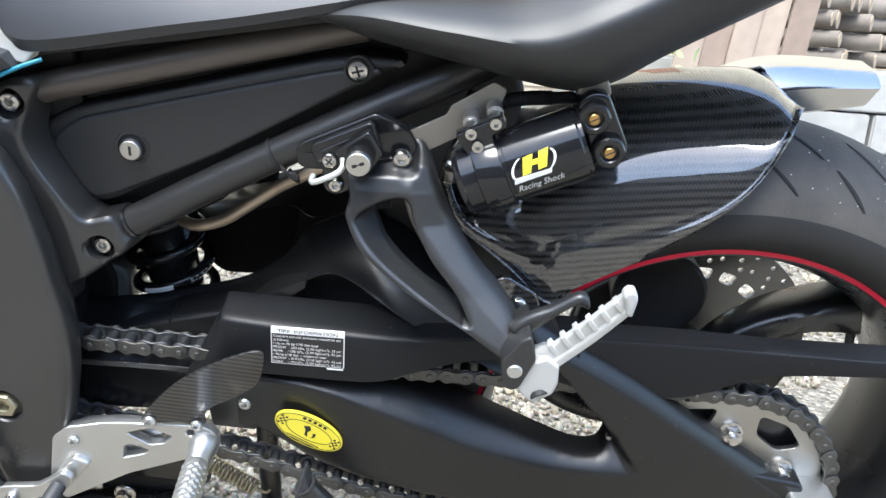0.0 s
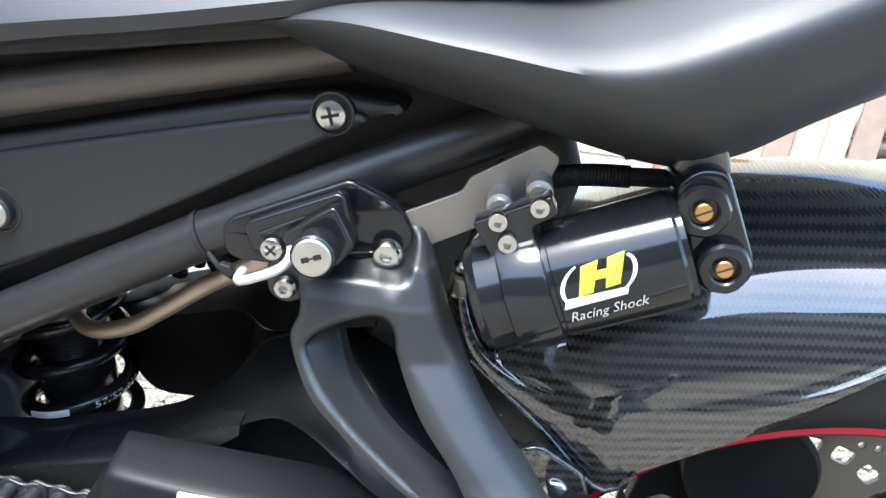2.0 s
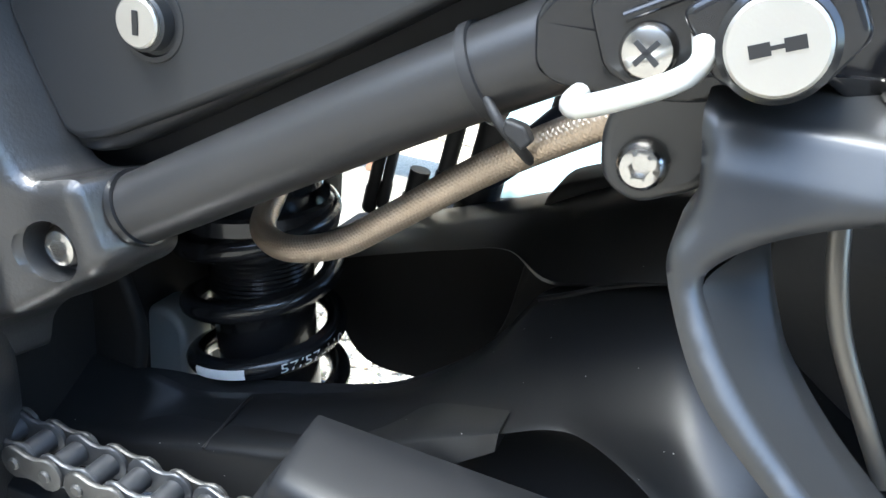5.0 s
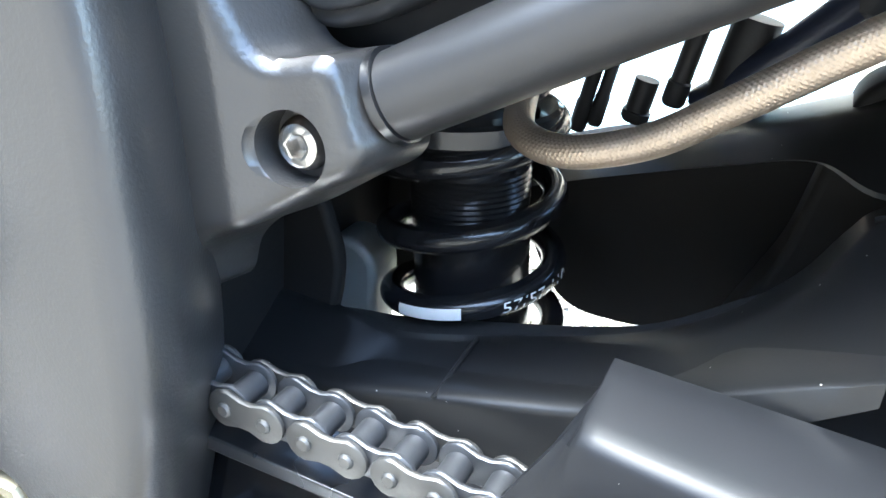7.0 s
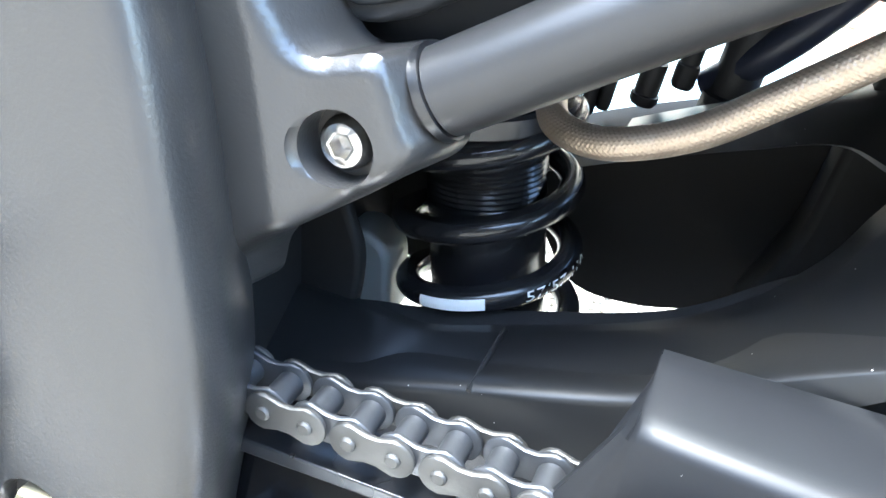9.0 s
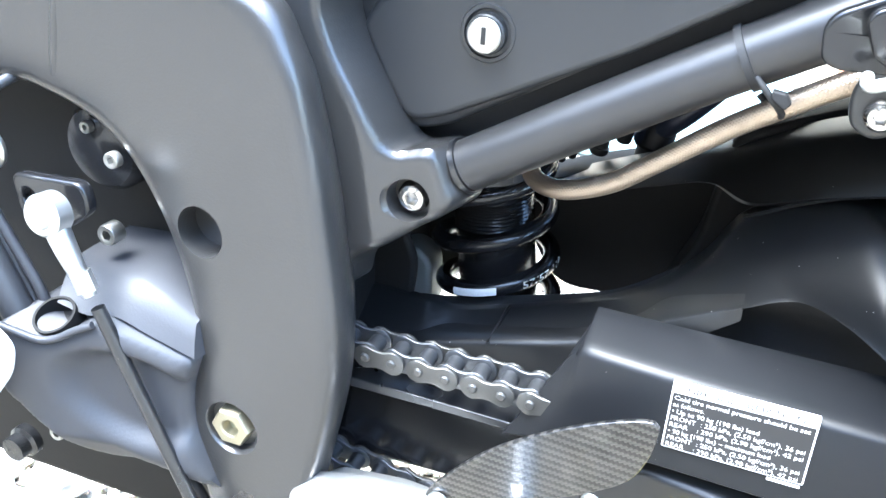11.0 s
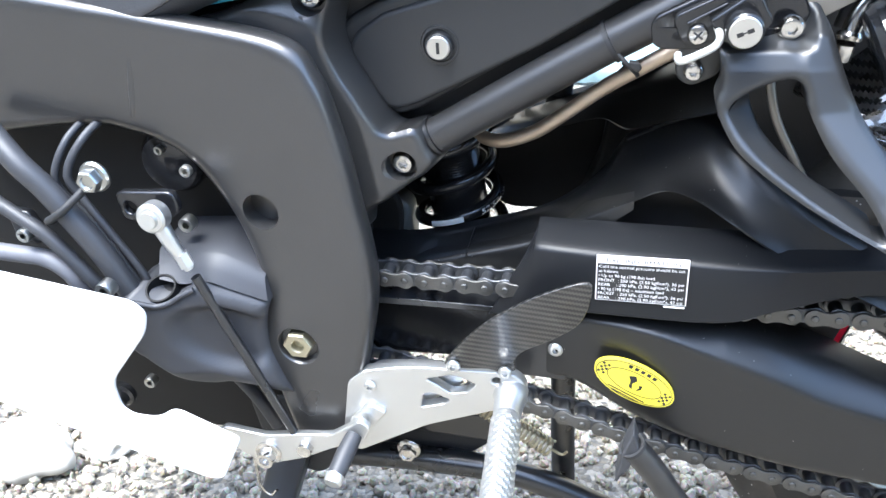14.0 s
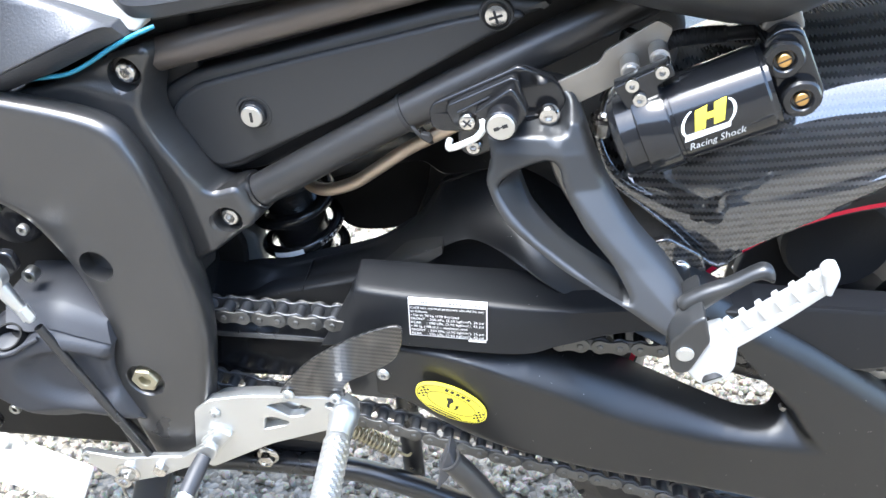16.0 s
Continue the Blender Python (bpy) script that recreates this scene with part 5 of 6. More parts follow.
def adjuster(u, w):
    bm = bmesh.new()
    prof = ((0.0112, 0), (0.0119, 0.0015), (0.0119, 0.006), (0.0106, 0.0078), (0.0070, 0.0084), (0.0062, 0.0076), (0.0058, 0.005), (0.0, 0.0048))
    rings = []
    for r, h in prof:
        if r == 0:
            rings.append([bm.verts.new((u, -0.1 - h, w))] * 48)
            continue
        rings.append([bm.verts.new((u + r * q * math.cos(a), -0.1 - h, w + r * q * math.sin(a))) for a, q in
                      ((2 * math.pi * i / 48, 1.0 - (0.03 if r > 0.009 and (i % 8) in (3, 4, 5) else 0.0)) for i in range(48))])
    for r0, r1 in zip(rings, rings[1:]):
        for i in range(48):
            vs = [r0[i], r0[(i + 1) % 48], r1[(i + 1) % 48], r1[i]]
            bm.faces.new(vs if r1[0] is not r1[1] else vs[:3])
    knob = part("adjuster_knob", bm, GLOSS, res, "gloss black fluted adjuster knob", 30)
    lathe("adjuster_screw", [(0.0042, 0), (0.0042, 0.0022), (0.0036, 0.0028), (0, 0.0028)], (u, -0.1048, w), BRASS, res, (0, -1, 0), "brass slotted adjuster screw", 28)
    c, s = math.cos(0.5), math.sin(0.5)
    plate("screw_slot", [(u + x * c - y * s, w + x * s + y * c) for x, y in ((-0.0039, -0.0004), (0.0039, -0.0004), (0.0039, 0.0004), (-0.0039, 0.0004))], -0.10795, -0.1065, INK_K, res, 0.00003)


adjuster(-0.1620, 0.6768)
adjuster(-0.1475, 0.6525)


def on_can(s, y, lift=0.0003):
    t = y / RR
    return R0 + RA * s + (Vector((0, -1, 0)) * math.cos(t) + RB * math.sin(t)) * (RR + lift)


def can_patch(name, pts, material, lift=0.0004, cuts=5):
    """A printed shape (polygon in distance along and round the canister) wrapped on it."""
    bm = bmesh.new()
    f = bm.faces.new([bm.verts.new((s, y, 0)) for s, y in pts])
    bmesh.ops.triangulate(bm, faces=[f])
    for _ in range(2):
        bmesh.ops.subdivide_edges(bm, edges=[e for e in bm.edges if e.calc_length() > 0.003], cuts=2)
        bmesh.ops.triangulate(bm, faces=bm.faces)
    for v in bm.verts:
        v.co = on_can((v.co.x - 0.066) * 1.04 + 0.0555 + 0.4 * (v.co.y - 0.004), (v.co.y - 0.007) * 1.0 + 0.0078, lift)
    return part(name, bm, material, res, "", 60)


for pts in ([(0.0575, 0.0), (0.0635, 0.0005), (0.0635, 0.0135), (0.0565, 0.0125)], [(0.0685, 0.001), (0.0745, 0.0015), (0.0745, 0.0145), (0.0675, 0.0135)], [(0.0635, 0.0055), (0.0685, 0.0055), (0.0685, 0.0092), (0.0635, 0.0092)]):
    can_patch("label_emblem", pts, INK_Y)
for sgn, c in ((-1, 0.0575), (1, 0.0725)):
    arc = [(c + sgn * 0.0085 * math.sin(a), 0.0055 + 0.0085 * math.cos(a)) for a in (radians(25 + 130 * k / 10) for k in range(11))]
    arc2 = [(c + sgn * 0.0064 * math.sin(a) + sgn * 0.0003, 0.0055 + 0.0078 * math.cos(a)) for a in (radians(25 + 130 * k / 10) for k in range(11))]
    can_patch("label_arc", arc + arc2[::-1], INK_W)
can_patch("label_bar", [(0.052, -0.0046), (0.0785, -0.0040), (0.0785, -0.0006), (0.052, 0.0)], INK_W)
flat_text("Racing Shock", 0.0078, 0, 0, 0, INK_W, res, width=0.035, shear=0.35, where=lambda x, y: on_can(0.0385 + x, -0.0112 + y, 0.0005))
fitting = tube("banjo_fitting", [(-0.2475, -0.052, 0.640), (-0.2545, -0.055, 0.628), (-0.259, -0.058, 0.615)], [0.0058, 0.0062, 0.0058], STEEL, res, "chromed hose fitting", 16)
lathe("fitting_nut", [(0.0068, 0), (0.0068, 0.009), (0.006, 0.0105), (0, 0.0105)], (-0.2605, -0.059, 0.611), STEEL, res, (-0.1, 0.1, -1), "chromed hexagon nut", 24, (0, 1))
lathe("fitting_ring", [(0.0072, -0.0025), (0.0082, 0), (0.0072, 0.0025)], (-0.2590, -0.0575, 0.6145), STEEL, res, (-0.2, -0.3, -1))
hose_line = [(-0.235, -0.06, 0.664), (-0.2197, -0.06, 0.6706), (-0.205, -0.06, 0.6735), (-0.188, -0.06, 0.675), (-0.171, -0.06, 0.6765), (-0.155, -0.06, 0.6765)]
ribbed = curve_points(hose_line[:4], 60)
tube("reservoir_hose", hose_line, 0.0046, HOSE, res, "grey rubber hose", 16)
tube("hose_sleeve", ribbed, [0.0054 + 0.0003 * (k % 2) for k in range(len(ribbed))], DARK, res, "black ribbed rubber sleeve", 18)
tube("hose_sleeve", [(-0.193, -0.0595, 0.6885), (-0.17, -0.065, 0.696)], 0.0058, mat("bronze_sleeve", (0.12, 0.105, 0.09), 0.4, 0.6), res, "", 16)
plate("shock_mount", rounded([(-0.63, 0.56), (-0.532, 0.56), (-0.530, 0.47), (-0.555, 0.415), (-0.58, 0.395), (-0.64, 0.39)], 0.01), 0.1, 0.13, INNER, bike, 0.004)
tube("mount_rod", [(-0.257, -0.03, 0.612), (-0.245, -0.03, 0.665)], 0.006, SATIN, res)

plate("undertray", rounded([(-0.325, 0.47), (-0.315, 0.62), (-0.29, 0.665), (-0.225, 0.70), (-0.20, 0.65), (-0.225, 0.52), (-0.25, 0.46)], 0.01), 0.02, 0.11, DARK, bike, 0.006)
# ---- braided hose ----
def braid(pts, r, rings=900, seg=84):
    Q = curve_points(pts, rings)
    bm, rows, side = bmesh.new(), [], None
    step = 0.0
    for k, q in enumerate(Q):
        p = Vector(q)
        d = (Vector(Q[min(k + 1, rings - 1)]) - Vector(Q[max(k - 1, 0)])).normalized()
        side = d.orthogonal().normalized() if side is None else (side - d * side.dot(d)).normalized()
        up = d.cross(side)
        row = []
        for i in range(seg):
            a = 2 * math.pi * i / seg
            rr = r * (1 + 0.026 * max(math.cos(14 * a + 1.05 * k), math.cos(14 * a - 1.05 * k)))
            row.append(bm.verts.new(p + (side * math.cos(a) + up * math.sin(a)) * rr))
        rows.append(row)
    for r0, r1 in zip(rows, rows[1:]):
        for i in range(seg):
            bm.faces.new((r0[i], r0[(i + 1) % seg], r1[(i + 1) % seg], r1[i]))
    bm.faces.new(rows[0])
    bm.faces.new(rows[-1])
    return bm


BRAID = mat("braided_steel_sleeve", (0.46, 0.37, 0.28), 0.33, 0.8, 0.15, 1500, 0.3)
part("braided_hose", braid([(-0.508, 0.03, 0.538), (-0.506, 0.015, 0.527), (-0.499, -0.004, 0.5198), (-0.4805, -0.016, 0.5203), (-0.4555, -0.022, 0.5305), (-0.4335, -0.028, 0.5475), (-0.405, -0.035, 0.571), (-0.382, -0.045, 0.5885), (-0.354, -0.05, 0.606), (-0.33, -0.05, 0.615)], 0.0052), BRAID, bike, "bronze-tinted braided steel hose", 60)
tube("brake_hose", [(-0.305, -0.02, 0.61), (-0.2975, -0.025, 0.585), (-0.2935, -0.03, 0.565), (-0.287, -0.03, 0.546), (-0.274, -0.03, 0.522), (-0.262, -0.025, 0.50)], 0.0032, BRONZE, bike, "grey brake hose")

# ---- rear shock ----
shock = new("rear_shock")
shock.parent = bike
S0, S1 = Vector((-0.527, 0.058, 0.375)), Vector((-0.546, 0.058, 0.53))
SD = (S1 - S0).normalized()
lathe("shock_body", [(0, 0), (0.012, 0), (0.012, 0.02), (0.026, 0.022), (0.0262, 0.085), (0.0265, 0.086)] + [(0.0265 - 0.0008 * (k % 2), 0.087 + 0.0012 * k) for k in range(16)] + [(0.0265, 0.108), (0.0265, 0.16), (0, 0.16)], S0, GLOSS, shock, SD, "gloss black shock body", 40)
lathe("spring_perch", [(0.0255, 0), (0.037, 0), (0.039, 0.002), (0.039, 0.009), (0.037, 0.0105), (0.0255, 0.0105)], S0 + SD * 0.121, GLOSS, shock, SD, "", 48)
lathe("shock_cap", [(0.03, 0), (0.034, 0.003), (0.034, 0.02), (0.026, 0.028), (0, 0.028)], S0 + SD * 0.135, ANOD, shock, SD, "", 40)
SX = Vector((1, 0, 0)) - SD * SD.x
SX.normalize()
SY = SD.cross(SX)
coil = []
for k in range(26 * 4 + 1):
    a = 2 * math.pi * k / 26
    h = 0.0045 + 0.031 * a / (2 * math.pi)
    coil.append(tuple(S0 + SD * h + (SX * math.cos(a + 1.2) + SY * math.sin(a + 1.2)) * 0.0368))
spring = tube("coil_spring", coil, 0.0056, GLOSS, shock, "gloss black coil spring with white lettering", 14, 260)


def on_coil(a, y):
    """A point on the outer face of the spring wire: a the turn in radians, y the height on the wire."""
    h = 0.0045 + 0.031 * a / (2 * math.pi)
    t = y / 0.0056
    out = SX * math.cos(a + 1.2) + SY * math.sin(a + 1.2)
    return S0 + SD * h + out * 0.0368 + (out * math.cos(t) + SD * math.sin(t)) * 0.00585


def coil_text(words, a0, size, width):
    flat_text(words, size, 0, 0, 0, INK_W, shock, width=width, where=lambda x, y: on_coil(a0 + x / 0.0424, y - size * 0.38))


front = math.atan2(-SY.y * 1.0, -SX.y if abs(SX.y) > 1e-6 else 1e-6)
A_FRONT = (math.pi * 1.5 if SY.y > 0 else math.pi * 0.5) - 1.2
coil_text("57/57-110", A_FRONT + 2 * math.pi + 0.7, 0.0068, 0.04)
bar = bmesh.new()
rows = []
for k in range(12):
    a = A_FRONT + 2 * math.pi - 0.42 + 0.72 * k / 11
    rows.append([bar.verts.new(on_coil(a, y)) for y in (-0.0028, -0.001, 0.001, 0.0026)])
for r0, r1 in zip(rows, rows[1:]):
    for i in range(3):
        bar.faces.new((r0[i], r0[i + 1], r1[i + 1], r1[i]))
part("spring_mark", bar, INK_W, shock, "white printed bar", 60)
# plugs and cables seen through the gap behind the shock
for u, w, r, h in ((-0.5145, 0.482, 0.0042, 0.06), (-0.5065, 0.486, 0.0036, 0.06), (-0.488, 0.492, 0.0068, 0.021), (-0.472, 0.503, 0.0055, 0.045), (-0.452, 0.488, 0.0125, 0.06), (-0.405, 0.555, 0.014, 0.05)):
    lathe("cable_plug", [(r * 0.8, 0), (r, 0.002), (r, h * 0.25), (r * 0.85, h * 0.27), (r * 0.85, h), (0, h)], (u, 0.13, w), DARK, bike, (0.15, 0, 1), "", 20)
tube("loom", [(-0.53, 0.13, 0.54), (-0.47, 0.13, 0.585), (-0.40, 0.135, 0.62), (-0.3, 0.13, 0.655)], 0.009, DARK, bike)
tube("loom", [(-0.46, 0.135, 0.505), (-0.43, 0.12, 0.535), (-0.39, 0.13, 0.58)], 0.008, mat("loom_navy", (0.02, 0.025, 0.045), 0.4), bike)
tube("far_rail", [(-0.545, 0.155, 0.525), (-0.40, 0.155, 0.607), (-0.268, 0.155, 0.675), (-0.15, 0.15, 0.735)], 0.0145, RAIL, bike, "", 20)

# ---- carbon hugger ----
def on_axle(deg, r):
    return r * math.cos(radians(deg)), 0.305 + r * math.sin(radians(deg))


hug_edge = [(-0.268, 0.575, 0.0), (-0.250, 0.5415, -0.02), (-0.205, 0.514, -0.038), (-0.167, 0.484, -0.046), (-0.148, 0.498, -0.046), (-0.088, 0.5365, -0.046), (-0.046, 0.569, -0.046), (-0.0155, 0.6005, -0.044), (0.006, 0.6375, -0.03), (0.026, 0.658, 0.01)]
hug_line = [(-0.265, 0.59, 0.0), (-0.246, 0.551, -0.018), (-0.207, 0.535, -0.036), (-0.172, 0.536, -0.045), (-0.150, 0.540, -0.046), (-0.095, 0.555, -0.046), (-0.053, 0.5735, -0.046), (-0.0185, 0.6015, -0.043), (0.0065, 0.6385, -0.028), (0.030, 0.659, 0.012)]
hug_top = [on_axle(a, r) for a, r in ((140, 0.356), (137, 0.36), (131, 0.366), (124, 0.37), (120, 0.371), (110, 0.3695), (102, 0.3655), (94.5, 0.363), (88, 0.36), (84, 0.349))]
WV = 0.065
stations = knots([(*e, *c, *t) for e, c, t in zip(hug_edge, hug_line, hug_top)], 8)
hb, rows = bmesh.new(), []
for eu, ew, ev, cu, cw, cv, tu, tw in stations:
    row = [(eu, ev + 0.003, ew), (eu, ev, ew), (eu + (cu - eu) * 0.3, ev - 0.0015, ew + (cw - ew) * 0.3), (eu + (cu - eu) * 0.7, ev + (cv - ev) * 0.7 - 0.002, ew + (cw - ew) * 0.7), (cu + (eu - cu) * 0.06, cv - 0.001, cw + (ew - cw) * 0.06), (cu, cv, cw)]
    # rounded back from the crease up to the crown
    for i in range(1, 25):
        a = radians(11 + 79 * i / 24)
        k = (math.sin(a) - math.sin(radians(11))) / (1 - math.sin(radians(11)))
        row.append((cu + (tu - cu) * k, WV - (WV - cv) * math.cos(a) / math.cos(radians(11)), cw + (tw - cw) * k))
    row.pop()
    full = row + [(u, 2 * WV - v, w) for u, v, w in row[::-1]]
    rows.append([hb.verts.new(p) for p in full])
for r0, r1 in zip(rows, rows[1:]):
    for i in range(len(r0) - 1):
        hb.faces.new((r0[i], r0[i + 1], r1[i + 1], r1[i]))
hugger = part("hugger", hb, CARBON_BIG, bike, "glossy carbon fibre rear wheel hugger", 75)
solid = hugger.modifiers.new("thickness", "SOLIDIFY")
solid.thickness, solid.offset = 0.0022, -1
rimline = [(e[0], e[2] - 0.0008, e[1]) for e in (hug_edge[1:5])]
tube("hugger_lip", [(u, v, w) for u, v, w in rimline], 0.0018, CARBON_BIG, hugger, "", 8)
plate("hugger_mount", rounded([(-0.222, 0.505), (-0.205, 0.512), (-0.178, 0.497), (-0.172, 0.482), (-0.196, 0.474), (-0.214, 0.487)], 0.004), -0.054, -0.046, CARBON_BIG, hugger, 0.002)
button_bolt((-0.1930, -0.0545, 0.4850), 0.008, hugger, STEEL, 0.005)

# ---- rider's rear set ----
def set_lean(u, w):
    """The rear set's plates stand out further towards the front."""
    return 0.15 * (u + 0.5745)


rearset = new("rear_set")
rearset.parent = bike
holes = [rounded([(-0.5305, 0.3565), (-0.5095, 0.3605), (-0.4915, 0.3505), (-0.4995, 0.3425), (-0.512, 0.3415)], 0.0025), rounded([(-0.534, 0.3405), (-0.528, 0.343), (-0.513, 0.335), (-0.517, 0.331), (-0.5365, 0.327)], 0.0022), disc(-0.476, 0.354, 0.0036, 18)]
plate("heel_plate", rounded([(-0.602, 0.300), (-0.5925, 0.354), (-0.5795, 0.365), (-0.55, 0.3685), (-0.527, 0.3675), (-0.4635, 0.3615), (-0.452, 0.349), (-0.4545, 0.330), (-0.48, 0.323), (-0.533, 0.308), (-0.592, 0.279)], [0.003, 0.004, 0.004, 0.004, 0.004, 0.008, 0.008, 0.006, 0.005, 0.004, 0.006]), -0.116, -0.106, ALLOY, rearset, 0.0012, holes, "machined alloy rear set plate", warp=set_lean)
plate("rear_plate", rounded([(-0.597, 0.31), (-0.586, 0.350), (-0.572, 0.360), (-0.535, 0.360), (-0.500, 0.352), (-0.51, 0.335), (-0.56, 0.31)], 0.005), -0.104, -0.094, ALLOY, rearset, 0.001, warp=set_lean)
for u, v, w, r in ((-0.5745, -0.1165, 0.3506, 0.0052), (-0.5072, -0.1105, 0.3738, 0.0056), (-0.4681, -0.1045, 0.3672, 0.0054)):
    button_bolt((u, v, w), r, rearset, ALLOY, 0.0038)
lathe("pivot_boss", [(0.009, 0), (0.009, 0.004), (0.0075, 0.005), (0.0072, 0.014), (0.0055, 0.0155), (0, 0.0155)], (-0.5865, -0.115, 0.3115), ALLOY, rearset, seg=32)
plate("boss_arm", rounded([(-0.594, 0.318), (-0.576, 0.334), (-0.562, 0.327), (-0.580, 0.304)], 0.004), -0.121, -0.114, ALLOY, rearset, 0.002)
heel = plate("heel_guard", curve_points([(-0.5145, 0.3745), (-0.4955, 0.4025), (-0.4735, 0.4245), (-0.445, 0.4435), (-0.421, 0.4545), (-0.407, 0.457), (-0.4045, 0.4505), (-0.4075, 0.430), (-0.4156, 0.413), (-0.4355, 0.398), (-0.453, 0.388), (-0.461, 0.377), (-0.461, 0.366), (-0.470, 0.3625), (-0.482, 0.3675), (-0.503, 0.3685)], 70, True), -0.1085, -0.1052, CARBON_HEEL, rearset, 0.001, label="glossy carbon fibre heel guard", warp=lambda u, w: 0.15 * (u + 0.507) - 0.2 * (w - 0.372))
lathe("peg_root", [(0.0135, -0.004), (0.0135, 0.006), (0.012, 0.0085), (0.011, 0.0215), (0.0105, 0.024), (0, 0.024)], (-0.465, -0.0985, 0.341), ALLOY, rearset, (0, -1, -0.12), "", 36)


def knurled(p0, p1, r):
    bm = bmesh.new()
    d = Vector(p1) - Vector(p0)
    L = d.length
    d.normalize()
    x = d.orthogonal().normalized()
    y = d.cross(x)
    rows = []
    n = int(L / 0.0011)
    for k in range(n + 1):
        h = L * k / n
        row = []
        for i in range(48):
            a = 2 * math.pi * i / 48
            edge = min(1.0, min(h, L - h) / 0.004)
            rr = r * (0.86 + 0.1 * edge) + (0.0008 * ((k // 3 + i // 3) % 2) if 0.006 < h < L - 0.006 else 0)
            row.append(bm.verts.new(Vector(p0) + d * h + (x * math.cos(a) + y * math.sin(a)) * rr))
        rows.append(row)
    for r0, r1 in zip(rows, rows[1:]):
        for i in range(48):
            bm.faces.new((r0[i], r0[(i + 1) % 48], r1[(i + 1) % 48], r1[i]))
    bm.faces.new(rows[0])
    bm.faces.new(rows[-1])
    return bm


part("footpeg", knurled((-0.465, -0.1215, 0.3385), (-0.461, -0.21, 0.3285), 0.0115), ALLOY, rearset, "knurled machined alloy footpeg", 30)
lever = new("gear_lever")
lever.parent = bike
plate("lever_arm", rounded([(-0.7125, 0.294), (-0.705, 0.302), (-0.668, 0.297), (-0.635, 0.303), (-0.609, 0.306), (-0.583, 0.325), (-0.574, 0.318), (-0.579, 0.306), (-0.615, 0.288), (-0.636, 0.276), (-0.672, 0.263), (-0.69, 0.272)], 0.004), -0.131, -0.124, ALLOY, lever, 0.0015, [disc(-0.7045, 0.2945, 0.0022, 12)], "machined alloy gear lever arm")
lathe("lever_bolt", [(0.0115, 0), (0.0115, 0.002), (0.0088, 0.003), (0.0085, 0.010), (0.0075, 0.0115), (0.0045, 0.0115), (0.0042, 0.008), (0, 0.008)], (-0.668, -0.131, 0.2785), STEEL, lever, (0, -1, 0), "bright lever bolt", 32, (2, 3))
lathe("lever_bolt", [(0.0072, 0), (0.0072, 0.004), (0.006, 0.006), (0.0036, 0.006), (0, 0.005)], (-0.633, -0.131, 0.2895), STEEL, lever, (0, -1, 0), "bright lever bolt", 28, (0, 1))
tube("toe_peg", [(-0.589, -0.13, 0.308), (-0.592, -0.145, 0.303), (-0.5955, -0.166, 0.2955)], [0.0068, 0.0076, 0.0072], HOSE, lever, "black ribbed rubber toe peg", 16)
lathe("toe_peg_end", [(0.0074, -0.004), (0.0074, 0.002), (0.0064, 0.004), (0, 0.004)], (-0.5957, -0.167, 0.2952), ALLOY, lever, (-0.14, -0.94, -0.32), "bright peg end", 20)
rod = tube("shift_rod", [(-0.690, -0.1385, 0.459), (-0.665, -0.132, 0.374), (-0.6435, -0.127, 0.302)], 0.0038, SATIN, bike, "black shift rod with bright rod end", 14)
lathe("rod_nut", [(0.0055, 0), (0.0055, 0.011), (0, 0.011)], (-0.6965, -0.14, 0.4795), ALLOY, rod, (0.28, 0.03, -0.95), "bright lock nut", 18, (0, 1))
tube("rod_end", [(-0.708, -0.1405, 0.5075), (-0.7015, -0.1405, 0.489), (-0.693, -0.139, 0.466)], [0.0066, 0.0058, 0.0036], ALLOY, rod, "bright rod end", 16)
lathe("rod_eye", [(0.0112, -0.005), (0.0112, 0.004), (0.0095, 0.006), (0.0068, 0.006), (0.006, 0.0085), (0.003, 0.0085), (0, 0.007)], (-0.7095, -0.141, 0.5095), ALLOY, rod, (0, -1, 0.1), "bright spherical joint", 32)

# ---- engine side ----
ZINC = mat("zinc_plated_steel", (0.42, 0.42, 0.4), 0.32, 1.0, 0.12, 500, 0.1)
engine = new("engine")
engine.parent = bike
plate("crankcase", rounded([(-0.98, 0.60), (-0.66, 0.60), (-0.60, 0.50), (-0.60, 0.30), (-0.70, 0.22), (-0.98, 0.22)], 0.02), -0.055, 0.12, INNER, engine, 0.01, label="dull black engine casing")
cover_top = [(-0.741, 0.4461), (-0.7312, 0.4419), (-0.7212, 0.4384), (-0.7118, 0.4400), (-0.7019, 0.4456), (-0.6923, 0.4497), (-0.6824, 0.4452), (-0.6650, 0.4370), (-0.6496, 0.4291)]


def cover_plane(u):
    return max(-0.158, min(-0.124, -0.127 + 0.32 * (u + 0.647)))


def cover_depth(u, w):
    """Cover that stands out towards the front, with an oval hollow and a lower flange that falls back."""
    c, q = math.cos(-0.5), math.sin(-0.5)
    x, y = (u + 0.6785) * c + (w - 0.4) * q, -(u + 0.6785) * q + (w - 0.4) * c
    k = min(1.0, max(0.0, 1.35 - math.hypot(x / 0.036, y / 0.023)) / 0.5)
    low = float(np.interp(u, (-0.7429, -0.7241, -0.6926, -0.6436), (0.393, 0.3745, 0.3705, 0.347)))
    return cover_plane(u) + 0.010 * k * k * (3 - 2 * k) + 0.55 * max(0.0, low - w)


